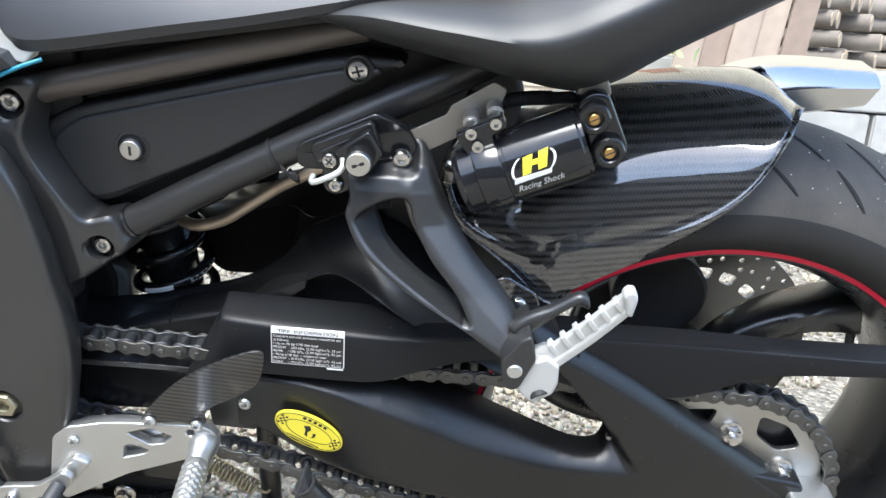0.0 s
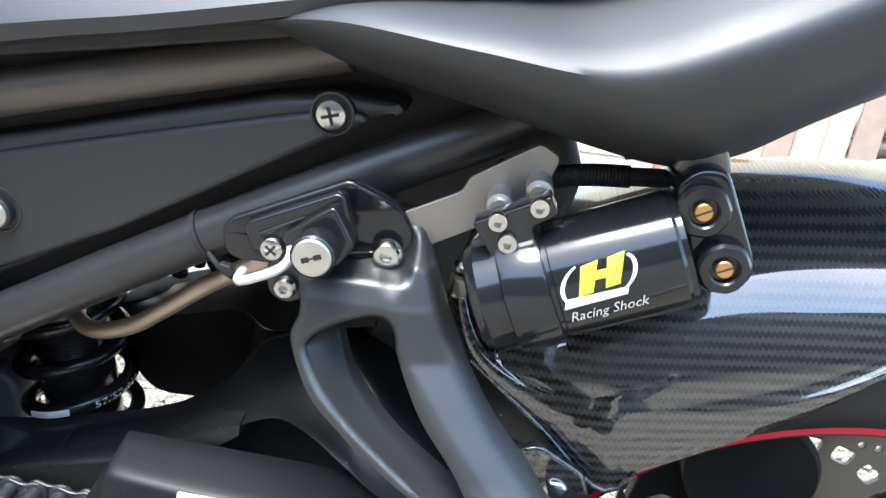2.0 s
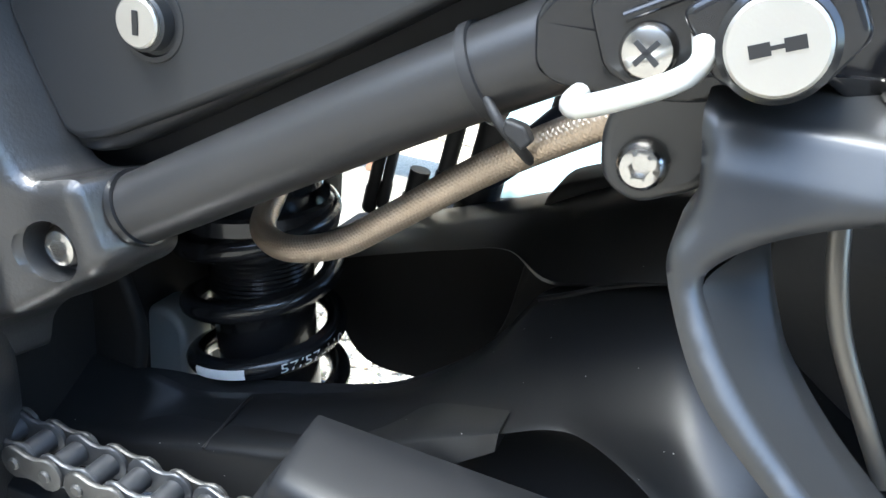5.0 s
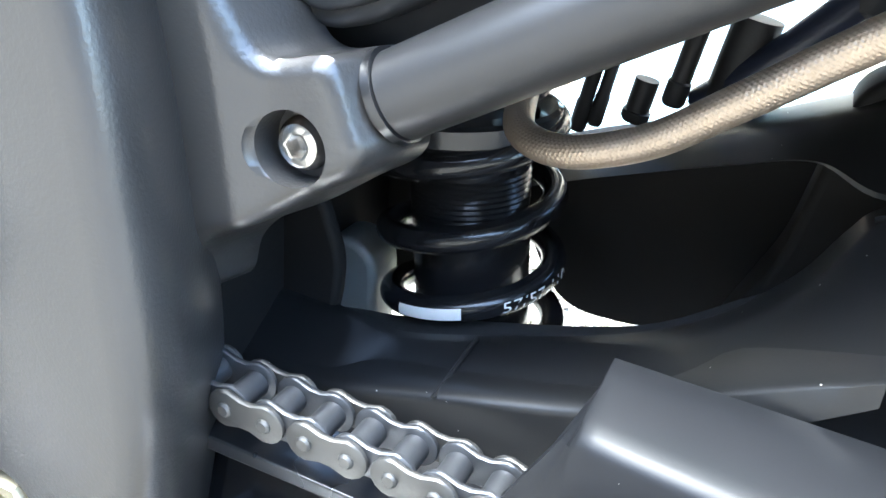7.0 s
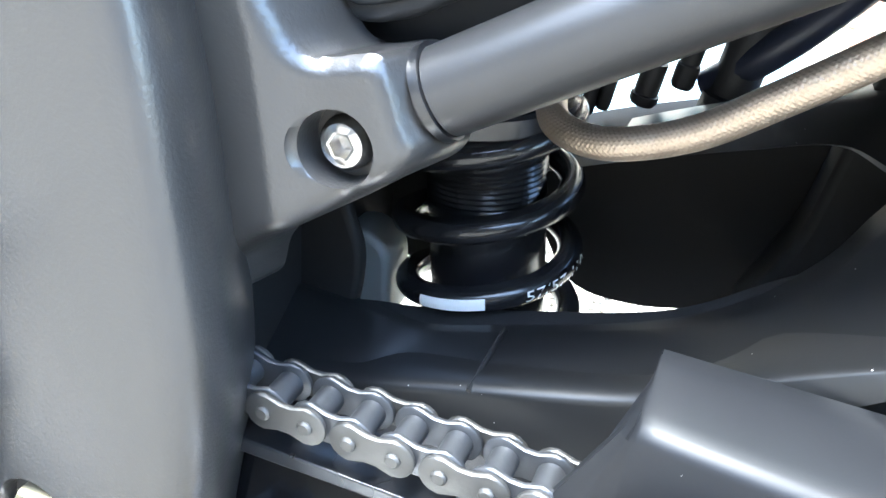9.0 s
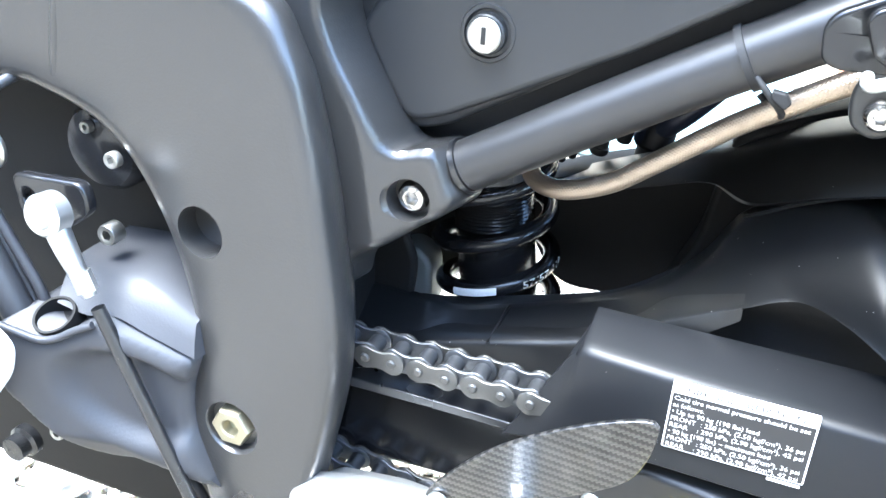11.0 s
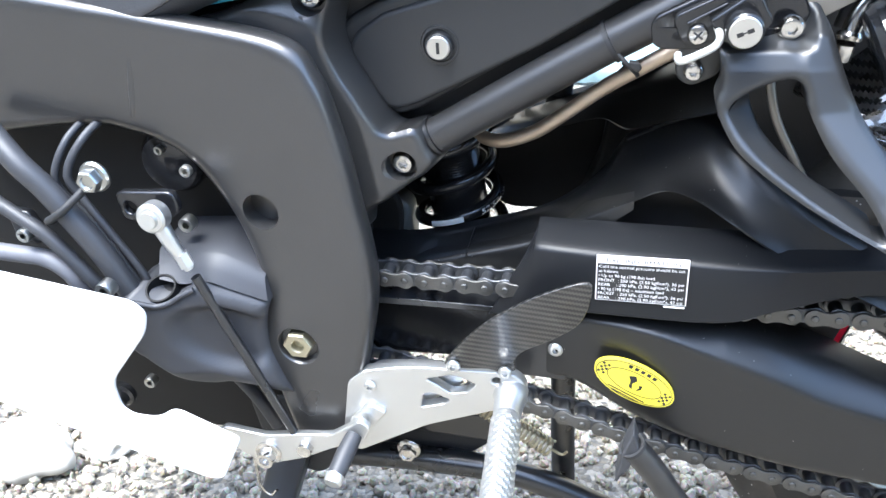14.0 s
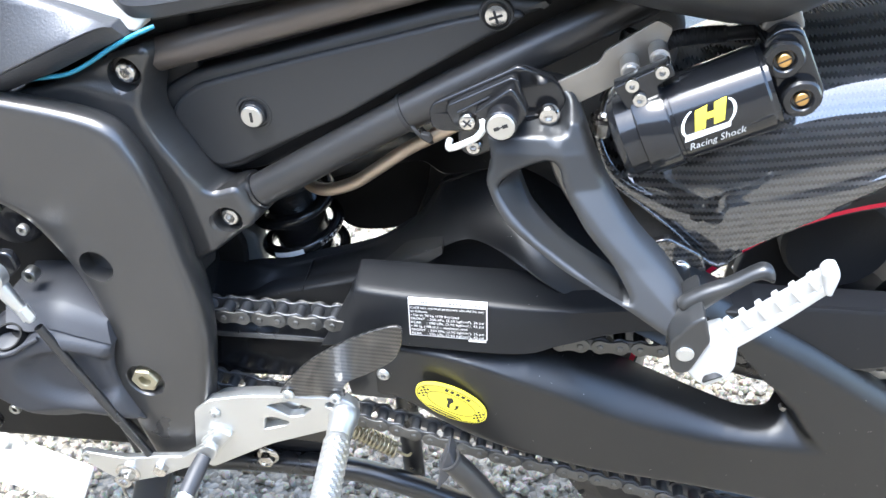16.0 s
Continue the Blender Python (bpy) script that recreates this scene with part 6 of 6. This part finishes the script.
relief("sprocket_cover", curve_points(cover_top, 60) + curve_points([(-0.6465, 0.427), (-0.6540, 0.405), (-0.6550, 0.379), (-0.6480, 0.352), (-0.6400, 0.330)], 30) + curve_points([(-0.6572, 0.3399), (-0.6821, 0.3501), (-0.705, 0.3497), (-0.7259, 0.3616), (-0.7421, 0.389), (-0.752, 0.402), (-0.7566, 0.4223), (-0.750, 0.441)], 50),
       cover_depth, 0.05, COVER, engine, 0.0024, 0.004, (), "satin grey-black sprocket cover", 60)
strip("cover_shelf", [(-0.735, 0.4640), (-0.7115, 0.4658), (-0.6852, 0.4666), (-0.6677, 0.4606), (-0.6483, 0.4489)], [(-0.725, 0.4470), (-0.7060, 0.4440), (-0.6880, 0.4470), (-0.6700, 0.4390), (-0.6450, 0.4270)], [(-0.108, -0.135), (-0.112, -0.135), (-0.114, -0.133), (-0.114, -0.130), (-0.114, -0.124)], -0.06, COVER, engine)
tube("cover_lip", [(u, cover_plane(u) - 0.0006, w) for u, w in cover_top[:6]], 0.0021, COVER, engine, "", 8)
lathe("hose_seat", [(0.012, -0.01), (0.012, 0.003), (0.0105, 0.003), (0.01, -0.008), (0, -0.008)], (-0.722, -0.137, 0.4440), INNER, engine, (0, -0.45, 0.85), "", 32)
lathe("clutch_boss", [(0.026, 0), (0.026, 0.014), (0.022, 0.02), (0.012, 0.022), (0, 0.022)], (-0.722, -0.068, 0.525), GLOSS, engine, seg=36)
lathe("drain_plug", [(0.012, 0), (0.012, 0.006), (0.0095, 0.008), (0.009, 0.016), (0, 0.016)], (-0.830, -0.085, 0.286), SATIN, engine, (0, -1, 0), "", 28)
cap_bolt((-0.795, -0.085, 0.3063), 0.0055, engine, ZINC, 0.008)
tube("drain_pipe", [(-0.745, -0.07, 0.335), (-0.72, -0.075, 0.315), (-0.70, -0.075, 0.285), (-0.69, -0.07, 0.25)], 0.006, HOSE, engine, "black drain pipe", 14)
plate("clutch_arm", rounded([(-0.747, 0.52), (-0.70, 0.522), (-0.697, 0.506), (-0.715, 0.493), (-0.745, 0.497)], 0.006), -0.127, -0.119, GLOSS, engine, 0.002, [disc(-0.737, 0.5075, 0.005, 16)], "gloss black selector arm")
flange_bolt((-0.7572, -0.127, 0.5325), 0.0088, engine, ZINC, 0.012)
cap_bolt((-0.7105, -0.096, 0.4815), 0.0062, engine, ZINC, 0.009)
cap_bolt((-0.7525, -0.153, 0.4562), 0.0068, engine, ZINC, 0.01)
cap_bolt((-0.8188, -0.1385, 0.49), 0.0055, engine, ZINC, 0.009)
cap_bolt((-0.725, -0.09, 0.538), 0.0035, engine, ZINC, 0.004)
cap_bolt((-0.7, -0.1, 0.527), 0.0045, engine, MATTALLOY, 0.005)
tube("coolant_hose", [(-0.845, -0.12, 0.573), (-0.8123, -0.135, 0.5456), (-0.7947, -0.137, 0.5265), (-0.7757, -0.138, 0.497), (-0.7597, -0.138, 0.4677), (-0.7480, -0.137, 0.4364), (-0.744, -0.13, 0.415)], 0.0088, HOSE, engine, "dark rubber coolant hose", 22)
tube("breather_pipe", [(-0.770, -0.03, 0.585), (-0.776, -0.08, 0.566), (-0.7831, -0.112, 0.5545), (-0.7927, -0.125, 0.5315), (-0.7894, -0.125, 0.5152), (-0.7758, -0.125, 0.4998), (-0.7621, -0.126, 0.4753), (-0.7500, -0.126, 0.4456), (-0.742, -0.126, 0.425)], 0.0028, HOSE, engine, "black breather pipe", 12)
tube("breather_pipe", [(-0.756, -0.03, 0.585), (-0.762, -0.08, 0.566), (-0.7695, -0.112, 0.5555), (-0.7819, -0.125, 0.5328), (-0.7761, -0.125, 0.5135), (-0.7599, -0.126, 0.4846), (-0.7440, -0.126, 0.454), (-0.737, -0.126, 0.4318)], 0.0031, HOSE, engine, "black breather pipe", 12)
tube("coolant_hose", [(-0.85, -0.135, 0.517), (-0.8146, -0.14, 0.4969), (-0.8017, -0.141, 0.4866), (-0.7871, -0.141, 0.4674), (-0.7743, -0.14, 0.4476), (-0.765, -0.13, 0.425)], 0.0056, HOSE, engine, "dark rubber coolant hose", 18)
tube("coolant_hose", [(-0.87, -0.14, 0.472), (-0.8314, -0.14, 0.4694), (-0.8114, -0.14, 0.4671), (-0.796, -0.14, 0.4568), (-0.7901, -0.138, 0.441), (-0.789, -0.13, 0.42)], 0.0068, mat("pale_hose", (0.12, 0.12, 0.13), 0.5), engine, "grey rubber coolant hose", 18)
plate("hose_bracket", rounded([(-0.834, 0.508), (-0.815, 0.506), (-0.806, 0.488), (-0.815, 0.478), (-0.832, 0.486)], 0.003), -0.1385, -0.132, SATIN, engine, 0.0012)
tube("hose_strap", [(-0.797, -0.135, 0.4985), (-0.7935, -0.1455, 0.5035), (-0.7810, -0.1475, 0.511), (-0.7710, -0.1400, 0.519), (-0.764, -0.131, 0.526)], 0.003, DARK, engine, "", 8)
plate("swingarm_cover", rounded([(-0.62, 0.402), (-0.49, 0.399), (-0.46, 0.38), (-0.47, 0.335), (-0.62, 0.33)], 0.006), -0.05, 0.0, GLOSS, engine, 0.004)
plate("slider", rounded([(-0.60, 0.405), (-0.48, 0.403), (-0.48, 0.398), (-0.60, 0.398)], 0.001), -0.07, -0.05, SATIN, engine, 0.001)
plate("rear_guard_plate", rounded([(-0.47, 0.385), (-0.43, 0.40), (-0.4225, 0.345), (-0.424, 0.336), (-0.465, 0.338)], 0.003), -0.072, -0.066, SATIN, engine, 0.002)
button_bolt((-0.4325, -0.0725, 0.3685), 0.0062, engine, ALLOY, 0.004)

# ---- fairing, tank, wire ----
plate("belly_fairing", rounded([(-1.02, 0.508), (-0.8116, 0.4725), (-0.7234, 0.4578), (-0.7140, 0.4480), (-0.7195, 0.4300), (-0.7615, 0.3795), (-0.7605, 0.3540), (-0.7525, 0.3475), (-0.7310, 0.3465), (-0.7140, 0.3590), (-0.6640, 0.3340), (-0.6870, 0.2886), (-0.7000, 0.2872), (-0.8591, 0.3406), (-1.02, 0.40)], [0.01, 0.01, 0.008, 0.008, 0.012, 0.016, 0.012, 0.008, 0.01, 0.008, 0.005, 0.006, 0.012, 0.03, 0.01]), -0.1745, -0.1705, WHITE, bike, 0.0012, label="gloss white belly fairing panel")
TANK = mat("tank_cover_plastic", (0.034, 0.035, 0.039), 0.4, 0.0, 0.1, 600, 0.35, gloss=0.7)
ridge = [(-0.90, 0.575), (-0.735, 0.628), (-0.6700, 0.6562), (-0.6320, 0.6722), (-0.5960, 0.6860), (-0.5875, 0.6858)]
tank = strip("tank_cover", [(-0.90, 0.76), (-0.70, 0.7185), (-0.6434, 0.7024), (-0.6199, 0.6962), (-0.5956, 0.6885), (-0.588, 0.6864)], ridge, [(-0.08, -0.098), (-0.082, -0.1), (-0.083, -0.102), (-0.084, -0.102), (-0.086, -0.094), (-0.087, -0.089)], -0.02, TANK, bike,
             ((0, 0), (0, 0.9), (0.02, 0.96), (0.06, 0.99), (0.12, 1.0), (0.5, 1.005), (0.9, 1.01), (0.97, 1.0), (1, 0.985), (1, 0)), "dark textured tank side cover", n=8)
strip("cover_facet", ridge, [(-0.90, 0.55), (-0.74, 0.613), (-0.6709, 0.6394), (-0.6414, 0.6503), (-0.6068, 0.6656), (-0.5824, 0.6763)], [(-0.097, -0.084), (-0.099, -0.084), (-0.101, -0.085), (-0.101, -0.085), (-0.093, -0.084), (-0.088, -0.083)], -0.02, TANK, tank,
      ((0, 0), (0, 0.985), (0.05, 1.0), (0.5, 1.0), (0.93, 0.99), (0.98, 0.95), (1, 0.85), (1, 0)), n=8)
plate("tank_trim", rounded([(-0.66, 0.706), (-0.6261, 0.690), (-0.6067, 0.684), (-0.5989, 0.680), (-0.578, 0.6765), (-0.565, 0.690), (-0.570, 0.712), (-0.66, 0.722)], 0.003), -0.074, -0.03, mat("pale_trim", (0.62, 0.61, 0.57), 0.4), bike, 0.002, label="pale cream tank edge above its dark cover")
# Dark plate added in the gap under the tank to stand in for shade.
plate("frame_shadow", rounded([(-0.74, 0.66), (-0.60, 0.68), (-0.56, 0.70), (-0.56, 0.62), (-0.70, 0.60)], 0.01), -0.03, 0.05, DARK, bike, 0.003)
tube("blue_wire", [(-0.6700, -0.078, 0.6420), (-0.6522, -0.082, 0.6456), (-0.6334, -0.083, 0.6491), (-0.6151, -0.083, 0.6572), (-0.5945, -0.083, 0.669), (-0.5769, -0.082, 0.6774), (-0.5640, -0.075, 0.6815)], 0.0016, mat("blue_sleeve", (0.03, 0.22, 0.32), 0.4), bike, "blue sleeved cable", 8)

# ---- stands and lower parts ----
cs = tube("centre_stand", [(-0.66, -0.03, 0.182), (-0.596, -0.03, 0.186), (-0.536, -0.03, 0.186), (-0.48, -0.03, 0.182), (-0.435, -0.03, 0.168), (-0.39, -0.025, 0.142), (-0.33, -0.02, 0.11)], 0.0125, SATIN, bike, "black tubular centre stand, folded up", 18)
tube("stand_lever", [(-0.369, -0.12, 0.318), (-0.352, -0.118, 0.293), (-0.335, -0.115, 0.262), (-0.31, -0.1, 0.215), (-0.30, -0.07, 0.16), (-0.31, -0.03, 0.12)], 0.0105, SATIN, cs, "black stand lever with open tube end", 18)
plate("lever_pad", rounded([(-0.3695, 0.339), (-0.3775, 0.315), (-0.3815, 0.286), (-0.372, 0.300), (-0.364, 0.32)], 0.003), -0.128, -0.108, HOSE, cs, 0.002)
lathe("lever_mouth", [(0.0108, 0), (0.0108, 0.003), (0.0085, 0.003), (0.0085, -0.004), (0, -0.004)], (-0.369, -0.12, 0.318), DARK, cs, (-0.5, -0.15, 0.8))
plate("stand_bracket", rounded([(-0.61, 0.225), (-0.52, 0.235), (-0.50, 0.205), (-0.53, 0.18), (-0.61, 0.175)], 0.006), -0.02, 0.02, DARK, cs, 0.003)
flange_bolt((-0.573, -0.044, 0.212), 0.0085, cs, STEEL, 0.01)
button_bolt((-0.585, -0.03, 0.236), 0.007, cs, STEEL, 0.005)
plate("link_arm", rounded([(-0.60, 0.245), (-0.50, 0.25), (-0.485, 0.235), (-0.49, 0.218), (-0.60, 0.225)], 0.005), -0.03, -0.022, SATIN, cs, 0.002)


def coil_spring(p0, p1, r, wire, turns, name, material, label):
    a, b = Vector(p0), Vector(p1)
    d = (b - a)
    x = d.orthogonal().normalized()
    y = d.normalized().cross(x)
    pts = [tuple(a + d * (k / (12 * turns)) + (x * math.cos(2 * math.pi * k / 12) + y * math.sin(2 * math.pi * k / 12)) * r) for k in range(12 * turns + 1)]
    return tube(name, pts, wire, material, bike, label, 8, 18 * turns)


coil_spring((-0.505, -0.035, 0.268), (-0.44, -0.03, 0.218), 0.0078, 0.0014, 17, "stand_spring", OLIVE, "bronze zinc-plated coil spring")
tube("spring_hook", [(-0.44, -0.03, 0.218), (-0.43, -0.03, 0.212), (-0.425, -0.03, 0.216)], 0.0014, OLIVE, bike, "", 8)
tube("link_post", [(-0.432, 0.0, 0.345), (-0.432, 0.0, 0.24), (-0.43, 0.0, 0.13)], 0.0115, SATIN, bike, "", 18)
side = strip("side_stand", [(-0.705, 0.215), (-0.715, 0.16), (-0.735, 0.07)], [(-0.665, 0.215), (-0.68, 0.16), (-0.70, 0.07)], [-0.07, -0.12, -0.235], [-0.04, -0.09, -0.2], SATIN, bike, label="black side stand holding the machine up")
plate("stand_foot", rounded([(-0.755, 0.072), (-0.685, 0.072), (-0.69, 0.058), (-0.75, 0.058)], 0.005), -0.26, -0.19, SATIN, side, 0.003)
plate("stand_hanger", rounded([(-0.72, 0.27), (-0.64, 0.28), (-0.62, 0.22), (-0.66, 0.18), (-0.71, 0.19)], 0.008), -0.06, -0.02, DARK, side, 0.004)
tube("stand_wire", [(-0.69, -0.12, 0.262), (-0.694, -0.115, 0.235), (-0.697, -0.11, 0.21), (-0.69, -0.108, 0.198), (-0.682, -0.11, 0.208)], 0.0014, STEEL, side, "", 8)

# ---- silencer on the off side ----
tube("hanger_tube", [(-0.172, 0.12, 0.652), (-0.1589, 0.12, 0.6619), (-0.1435, 0.12, 0.6738)], 0.0042, MATTALLOY, bike, "pale metal tube of the silencer hanger", 16)
strip("silencer", [(-0.16, 0.555), (0.0, 0.603), (0.085, 0.632), (0.185, 0.634), (0.192, 0.632)], [(-0.16, 0.49), (0.02, 0.54), (0.08, 0.572), (0.165, 0.592), (0.172, 0.593)], [0.2, 0.19, 0.19, 0.2, 0.203], 0.27,
            mat("polished_silencer", (0.62, 0.61, 0.59), 0.2, 1.0, 0.05, 300, 0.03), bike, ((0, 0), (0, 0.5), (0.03, 0.62), (0.2, 0.96), (0.25, 1.0), (0.72, 1.0), (0.77, 0.97), (0.97, 0.55), (1, 0.45), (1, 0)), "bright polished metal silencer")
# ---- surroundings ----
WOOD_PALE = mat("weathered_pale_board", (0.31, 0.24, 0.185), 0.8, 0, 0.3, 90, 0.5)
WOOD_GREY = mat("weathered_grey_board", (0.23, 0.17, 0.13), 0.85, 0, 0.3, 90, 0.5)
WOOD_BROWN = mat("brown_stained_post", (0.34, 0.16, 0.09), 0.7, 0, 0.2, 60, 0.3)
BARK = mat("grey_pole_bark", (0.2, 0.17, 0.14), 0.85, 0, 0.35, 60, 0.6)
PITH = mat("cut_wood_end", (0.42, 0.32, 0.22), 0.8, 0, 0.3, 80, 0.3)
CREAM = mat("cream_siding", (0.6, 0.52, 0.39), 0.6, 0, 0.06, 40, 0.1)
TARP = mat("pale_blue_sheet", (0.42, 0.6, 0.64), 0.5, 0, 0.15, 30, 0.3)
LEAF = mat("young_leaf", (0.3, 0.37, 0.16), 0.5, 0, 0.35, 60, 0.1)


def pole(p0, p1, r, label):
    d = Vector(p1) - Vector(p0)
    bm = tube_mesh([tuple(Vector(p0) + d * (k / 6) + Vector((0, 0.006 * math.sin(5 * k), 0.006 * math.cos(3 * k)))) for k in range(7)], r, 18, 14)
    ob = part("pole", bm, BARK, None, "", 50)
    cut = lathe("cut_end", [(0, 0), (r * 0.93, 0), (r * 0.9, 0.006), (0, 0.007)], p1, PITH, ob, d, "", 18)
    return tagged(ob, label, "log", "stacked poles")


rng = random.Random(8)
for row in range(4):
    for k in range(4):
        r = rng.uniform(0.036, 0.054)
        z = 0.645 + 0.095 * row
        end = 1.72 + 0.16 * k + rng.uniform(-0.1, 0.14)
        y = 4.3 + 0.13 * k + rng.uniform(-0.02, 0.02)
        pole((end - 0.75, y + 0.5, z + 0.02), (end, y, z), r, "weathered grey pole with a pale cut end in a stack")
        pole((end + 0.25, y + 0.9, z + 0.02), (end + 2.2, y + 0.3, z), r * 1.05, "weathered grey pole with a pale cut end in a stack")


def block_bm(x, y, z, a, b, c):
    bm = bmesh.new()
    bmesh.ops.create_cube(bm, size=1.0)
    for v in bm.verts:
        v.co = Vector((x + v.co.x * a, y + v.co.y * b, z + v.co.z * c))
    bmesh.ops.bevel(bm, geom=bm.edges[:], offset=0.008, segments=2, affect="EDGES")
    return bm


CONCRETE = mat("pale_concrete", (0.38, 0.37, 0.345), 0.85, 0, 0.25, 70, 0.5)
for k in range(7):
    for row in range(3):
        ob = part("concrete_block", block_bm(1.12 + 0.48 * k + 0.2 * (row % 2), 4.75, 0.1 + 0.2 * row, 0.46, 1.0, 0.19), CONCRETE, None, "", 40)
        tagged(ob, "pale grey concrete block under the stacked poles", "concrete block", "blocks under the poles")
for k in range(5):
    x = 0.86 + 0.112 * k
    bm = bmesh.new()
    bmesh.ops.create_cube(bm, size=1.0)
    bmesh.ops.subdivide_edges(bm, edges=bm.edges, cuts=2)
    for v in bm.verts:
        v.co = Vector((v.co.x * 0.108, v.co.y * 0.02, v.co.z * (1.15 + 0.12 * rng.random()) + 0.59))
        v.co += Vector((0.003, 0.003, 0.002)) * noise.noise(v.co * 9 + Vector((k, 0, 0)))
    bmesh.ops.bevel(bm, geom=bm.edges[:], offset=0.002, segments=1, affect="EDGES")
    ob = part("board", bm, (WOOD_PALE, WOOD_GREY, WOOD_PALE)[k % 3], None, "", 40)
    ob.matrix_basis = pose(x, 3.7 + 0.01 * (k % 2), 0.0, -9, 9 + rng.uniform(-1, 1), 0)
    tagged(ob, "weathered upright wooden board leaning in the yard", "board", "leaning boards")


def leaf_clump(x, y, h, count, seed, spread):
    q = random.Random(seed)
    V, F = [], []
    for _ in range(count):
        a, r = q.uniform(0, 6.28), spread * q.random() ** 0.6
        c = Vector((x + r * math.cos(a), y + r * math.sin(a), q.uniform(0.02, h) * (1 - 0.5 * r / spread)))
        d = Vector((q.uniform(-1, 1), q.uniform(-1, 1), q.uniform(0.1, 1.2))).normalized()
        s = d.orthogonal().normalized()
        n = d.cross(s)
        L, w = q.uniform(0.04, 0.1), q.uniform(0.008, 0.022)
        b = len(V)
        for t, k, lift in ((0, 0.1, 0), (0.35, 1, 0.05), (0.7, 0.8, 0.04), (1, 0.02, -0.04)):
            for e in (-1, 1):
                V.append(tuple(c + d * L * t + s * w * k * e + n * L * (lift + 0.08 * abs(e))))
        for i in range(3):
            F.append((b + 2 * i, b + 2 * i + 1, b + 2 * i + 3, b + 2 * i + 2))
    me = bpy.data.meshes.new("weeds")
    me.from_pydata(V, [], F)
    me.materials.append(LEAF)
    return tagged(new("weeds", me), "low clump of fresh green leafy weeds", "weeds", kind="stuff")


leaf_clump(0.62, 3.25, 0.42, 400, 1, 0.3)
leaf_clump(0.95, 3.3, 0.42, 500, 2, 0.25)
leaf_clump(0.86, 3.45, 0.7, 200, 5, 0.22)
leaf_clump(1.15, 4.32, 1.5, 420, 7, 0.26)

# building behind
wall = bmesh.new()
for k in range(40):
    z0 = 0.15 + 0.16 * k
    vs = [wall.verts.new(p) for p in ((-5.0, 5.95, z0), (7.0, 5.95, z0), (7.0, 5.965, z0 + 0.16), (-5.0, 5.965, z0 + 0.16), (-5.0, 6.2, z0), (7.0, 6.2, z0), (7.0, 6.2, z0 + 0.16), (-5.0, 6.2, z0 + 0.16))]
    for f in ((0, 1, 2, 3), (1, 5, 6, 2), (4, 0, 3, 7), (5, 4, 7, 6), (0, 4, 5, 1), (3, 2, 6, 7)):
        wall.faces.new([vs[i] for i in f])
tagged(part("wall_back", wall, CREAM, None, "", 20), "cream painted board siding of a building", "wall", kind="structure")
for x, broad in ((0.33, 0.1), (1.15, 0.3), (-2.4, 0.1)):
    bm = bmesh.new()
    bmesh.ops.create_cube(bm, size=1.0)
    for v in bm.verts:
        v.co = Vector((x + v.co.x * broad, 5.88 + v.co.y * 0.1, 1.8 + v.co.z * 3.6))
    bmesh.ops.bevel(bm, geom=bm.edges[:], offset=0.006, segments=2, affect="EDGES")
    tagged(part("post", bm, WOOD_BROWN, None, "", 40), "red-brown stained timber post against the siding", "post")
sheet = bmesh.new()
grid = [[sheet.verts.new((-1.55 + 1.6 * i / 40, 5.9 + 0.03 * math.sin(i * 0.9) + 0.012 * math.sin(i * 2.3 + j * 0.4), 0.015 + 2.1 * j / 20)) for i in range(41)] for j in range(21)]
for j in range(20):
    for i in range(40):
        sheet.faces.new((grid[j][i], grid[j][i + 1], grid[j + 1][i + 1], grid[j + 1][i]))
tarp = part("tarpaulin", sheet, TARP, None, "", 60)
tarp.modifiers.new("thickness", "SOLIDIFY").thickness = 0.002
tagged(tarp, "pale blue sheet hanging in folds against the siding to the ground", "sheet")

# Unseen boards behind the camera, added to darken reflections and block low sky.
unseen_wall = bmesh.new()
for k in range(60):
    x = -7.0 + 0.25 * k
    q = bmesh.ops.create_cube(unseen_wall, size=1.0)["verts"]
    for v in q:
        v.co = Vector((x + v.co.x * 0.2495, -3.4 + v.co.y * (0.04 + 0.012 * (k % 2)), 1.1 + v.co.z * 2.2))
tagged(part("unseen_wall_front", unseen_wall, mat("dark_unseen_boards", (0.16, 0.14, 0.12), 0.75, 0, 0.3, 60, 0.3), None, "", 20), "dark brown upright boards behind the camera, unseen, added to darken reflections", "wall", kind="structure")

side = bmesh.new()
for k in range(18):
    q = bmesh.ops.create_cube(side, size=1.0)["verts"]
    for v in q:
        v.co = Vector((-3.6 + v.co.x * 0.05, 1.3 + v.co.y * 9.2, 0.08 + 0.16 * k + v.co.z * 0.152))
tagged(part("wall_side", side, CREAM, None, "", 20), "cream painted board siding", "wall", kind="structure")
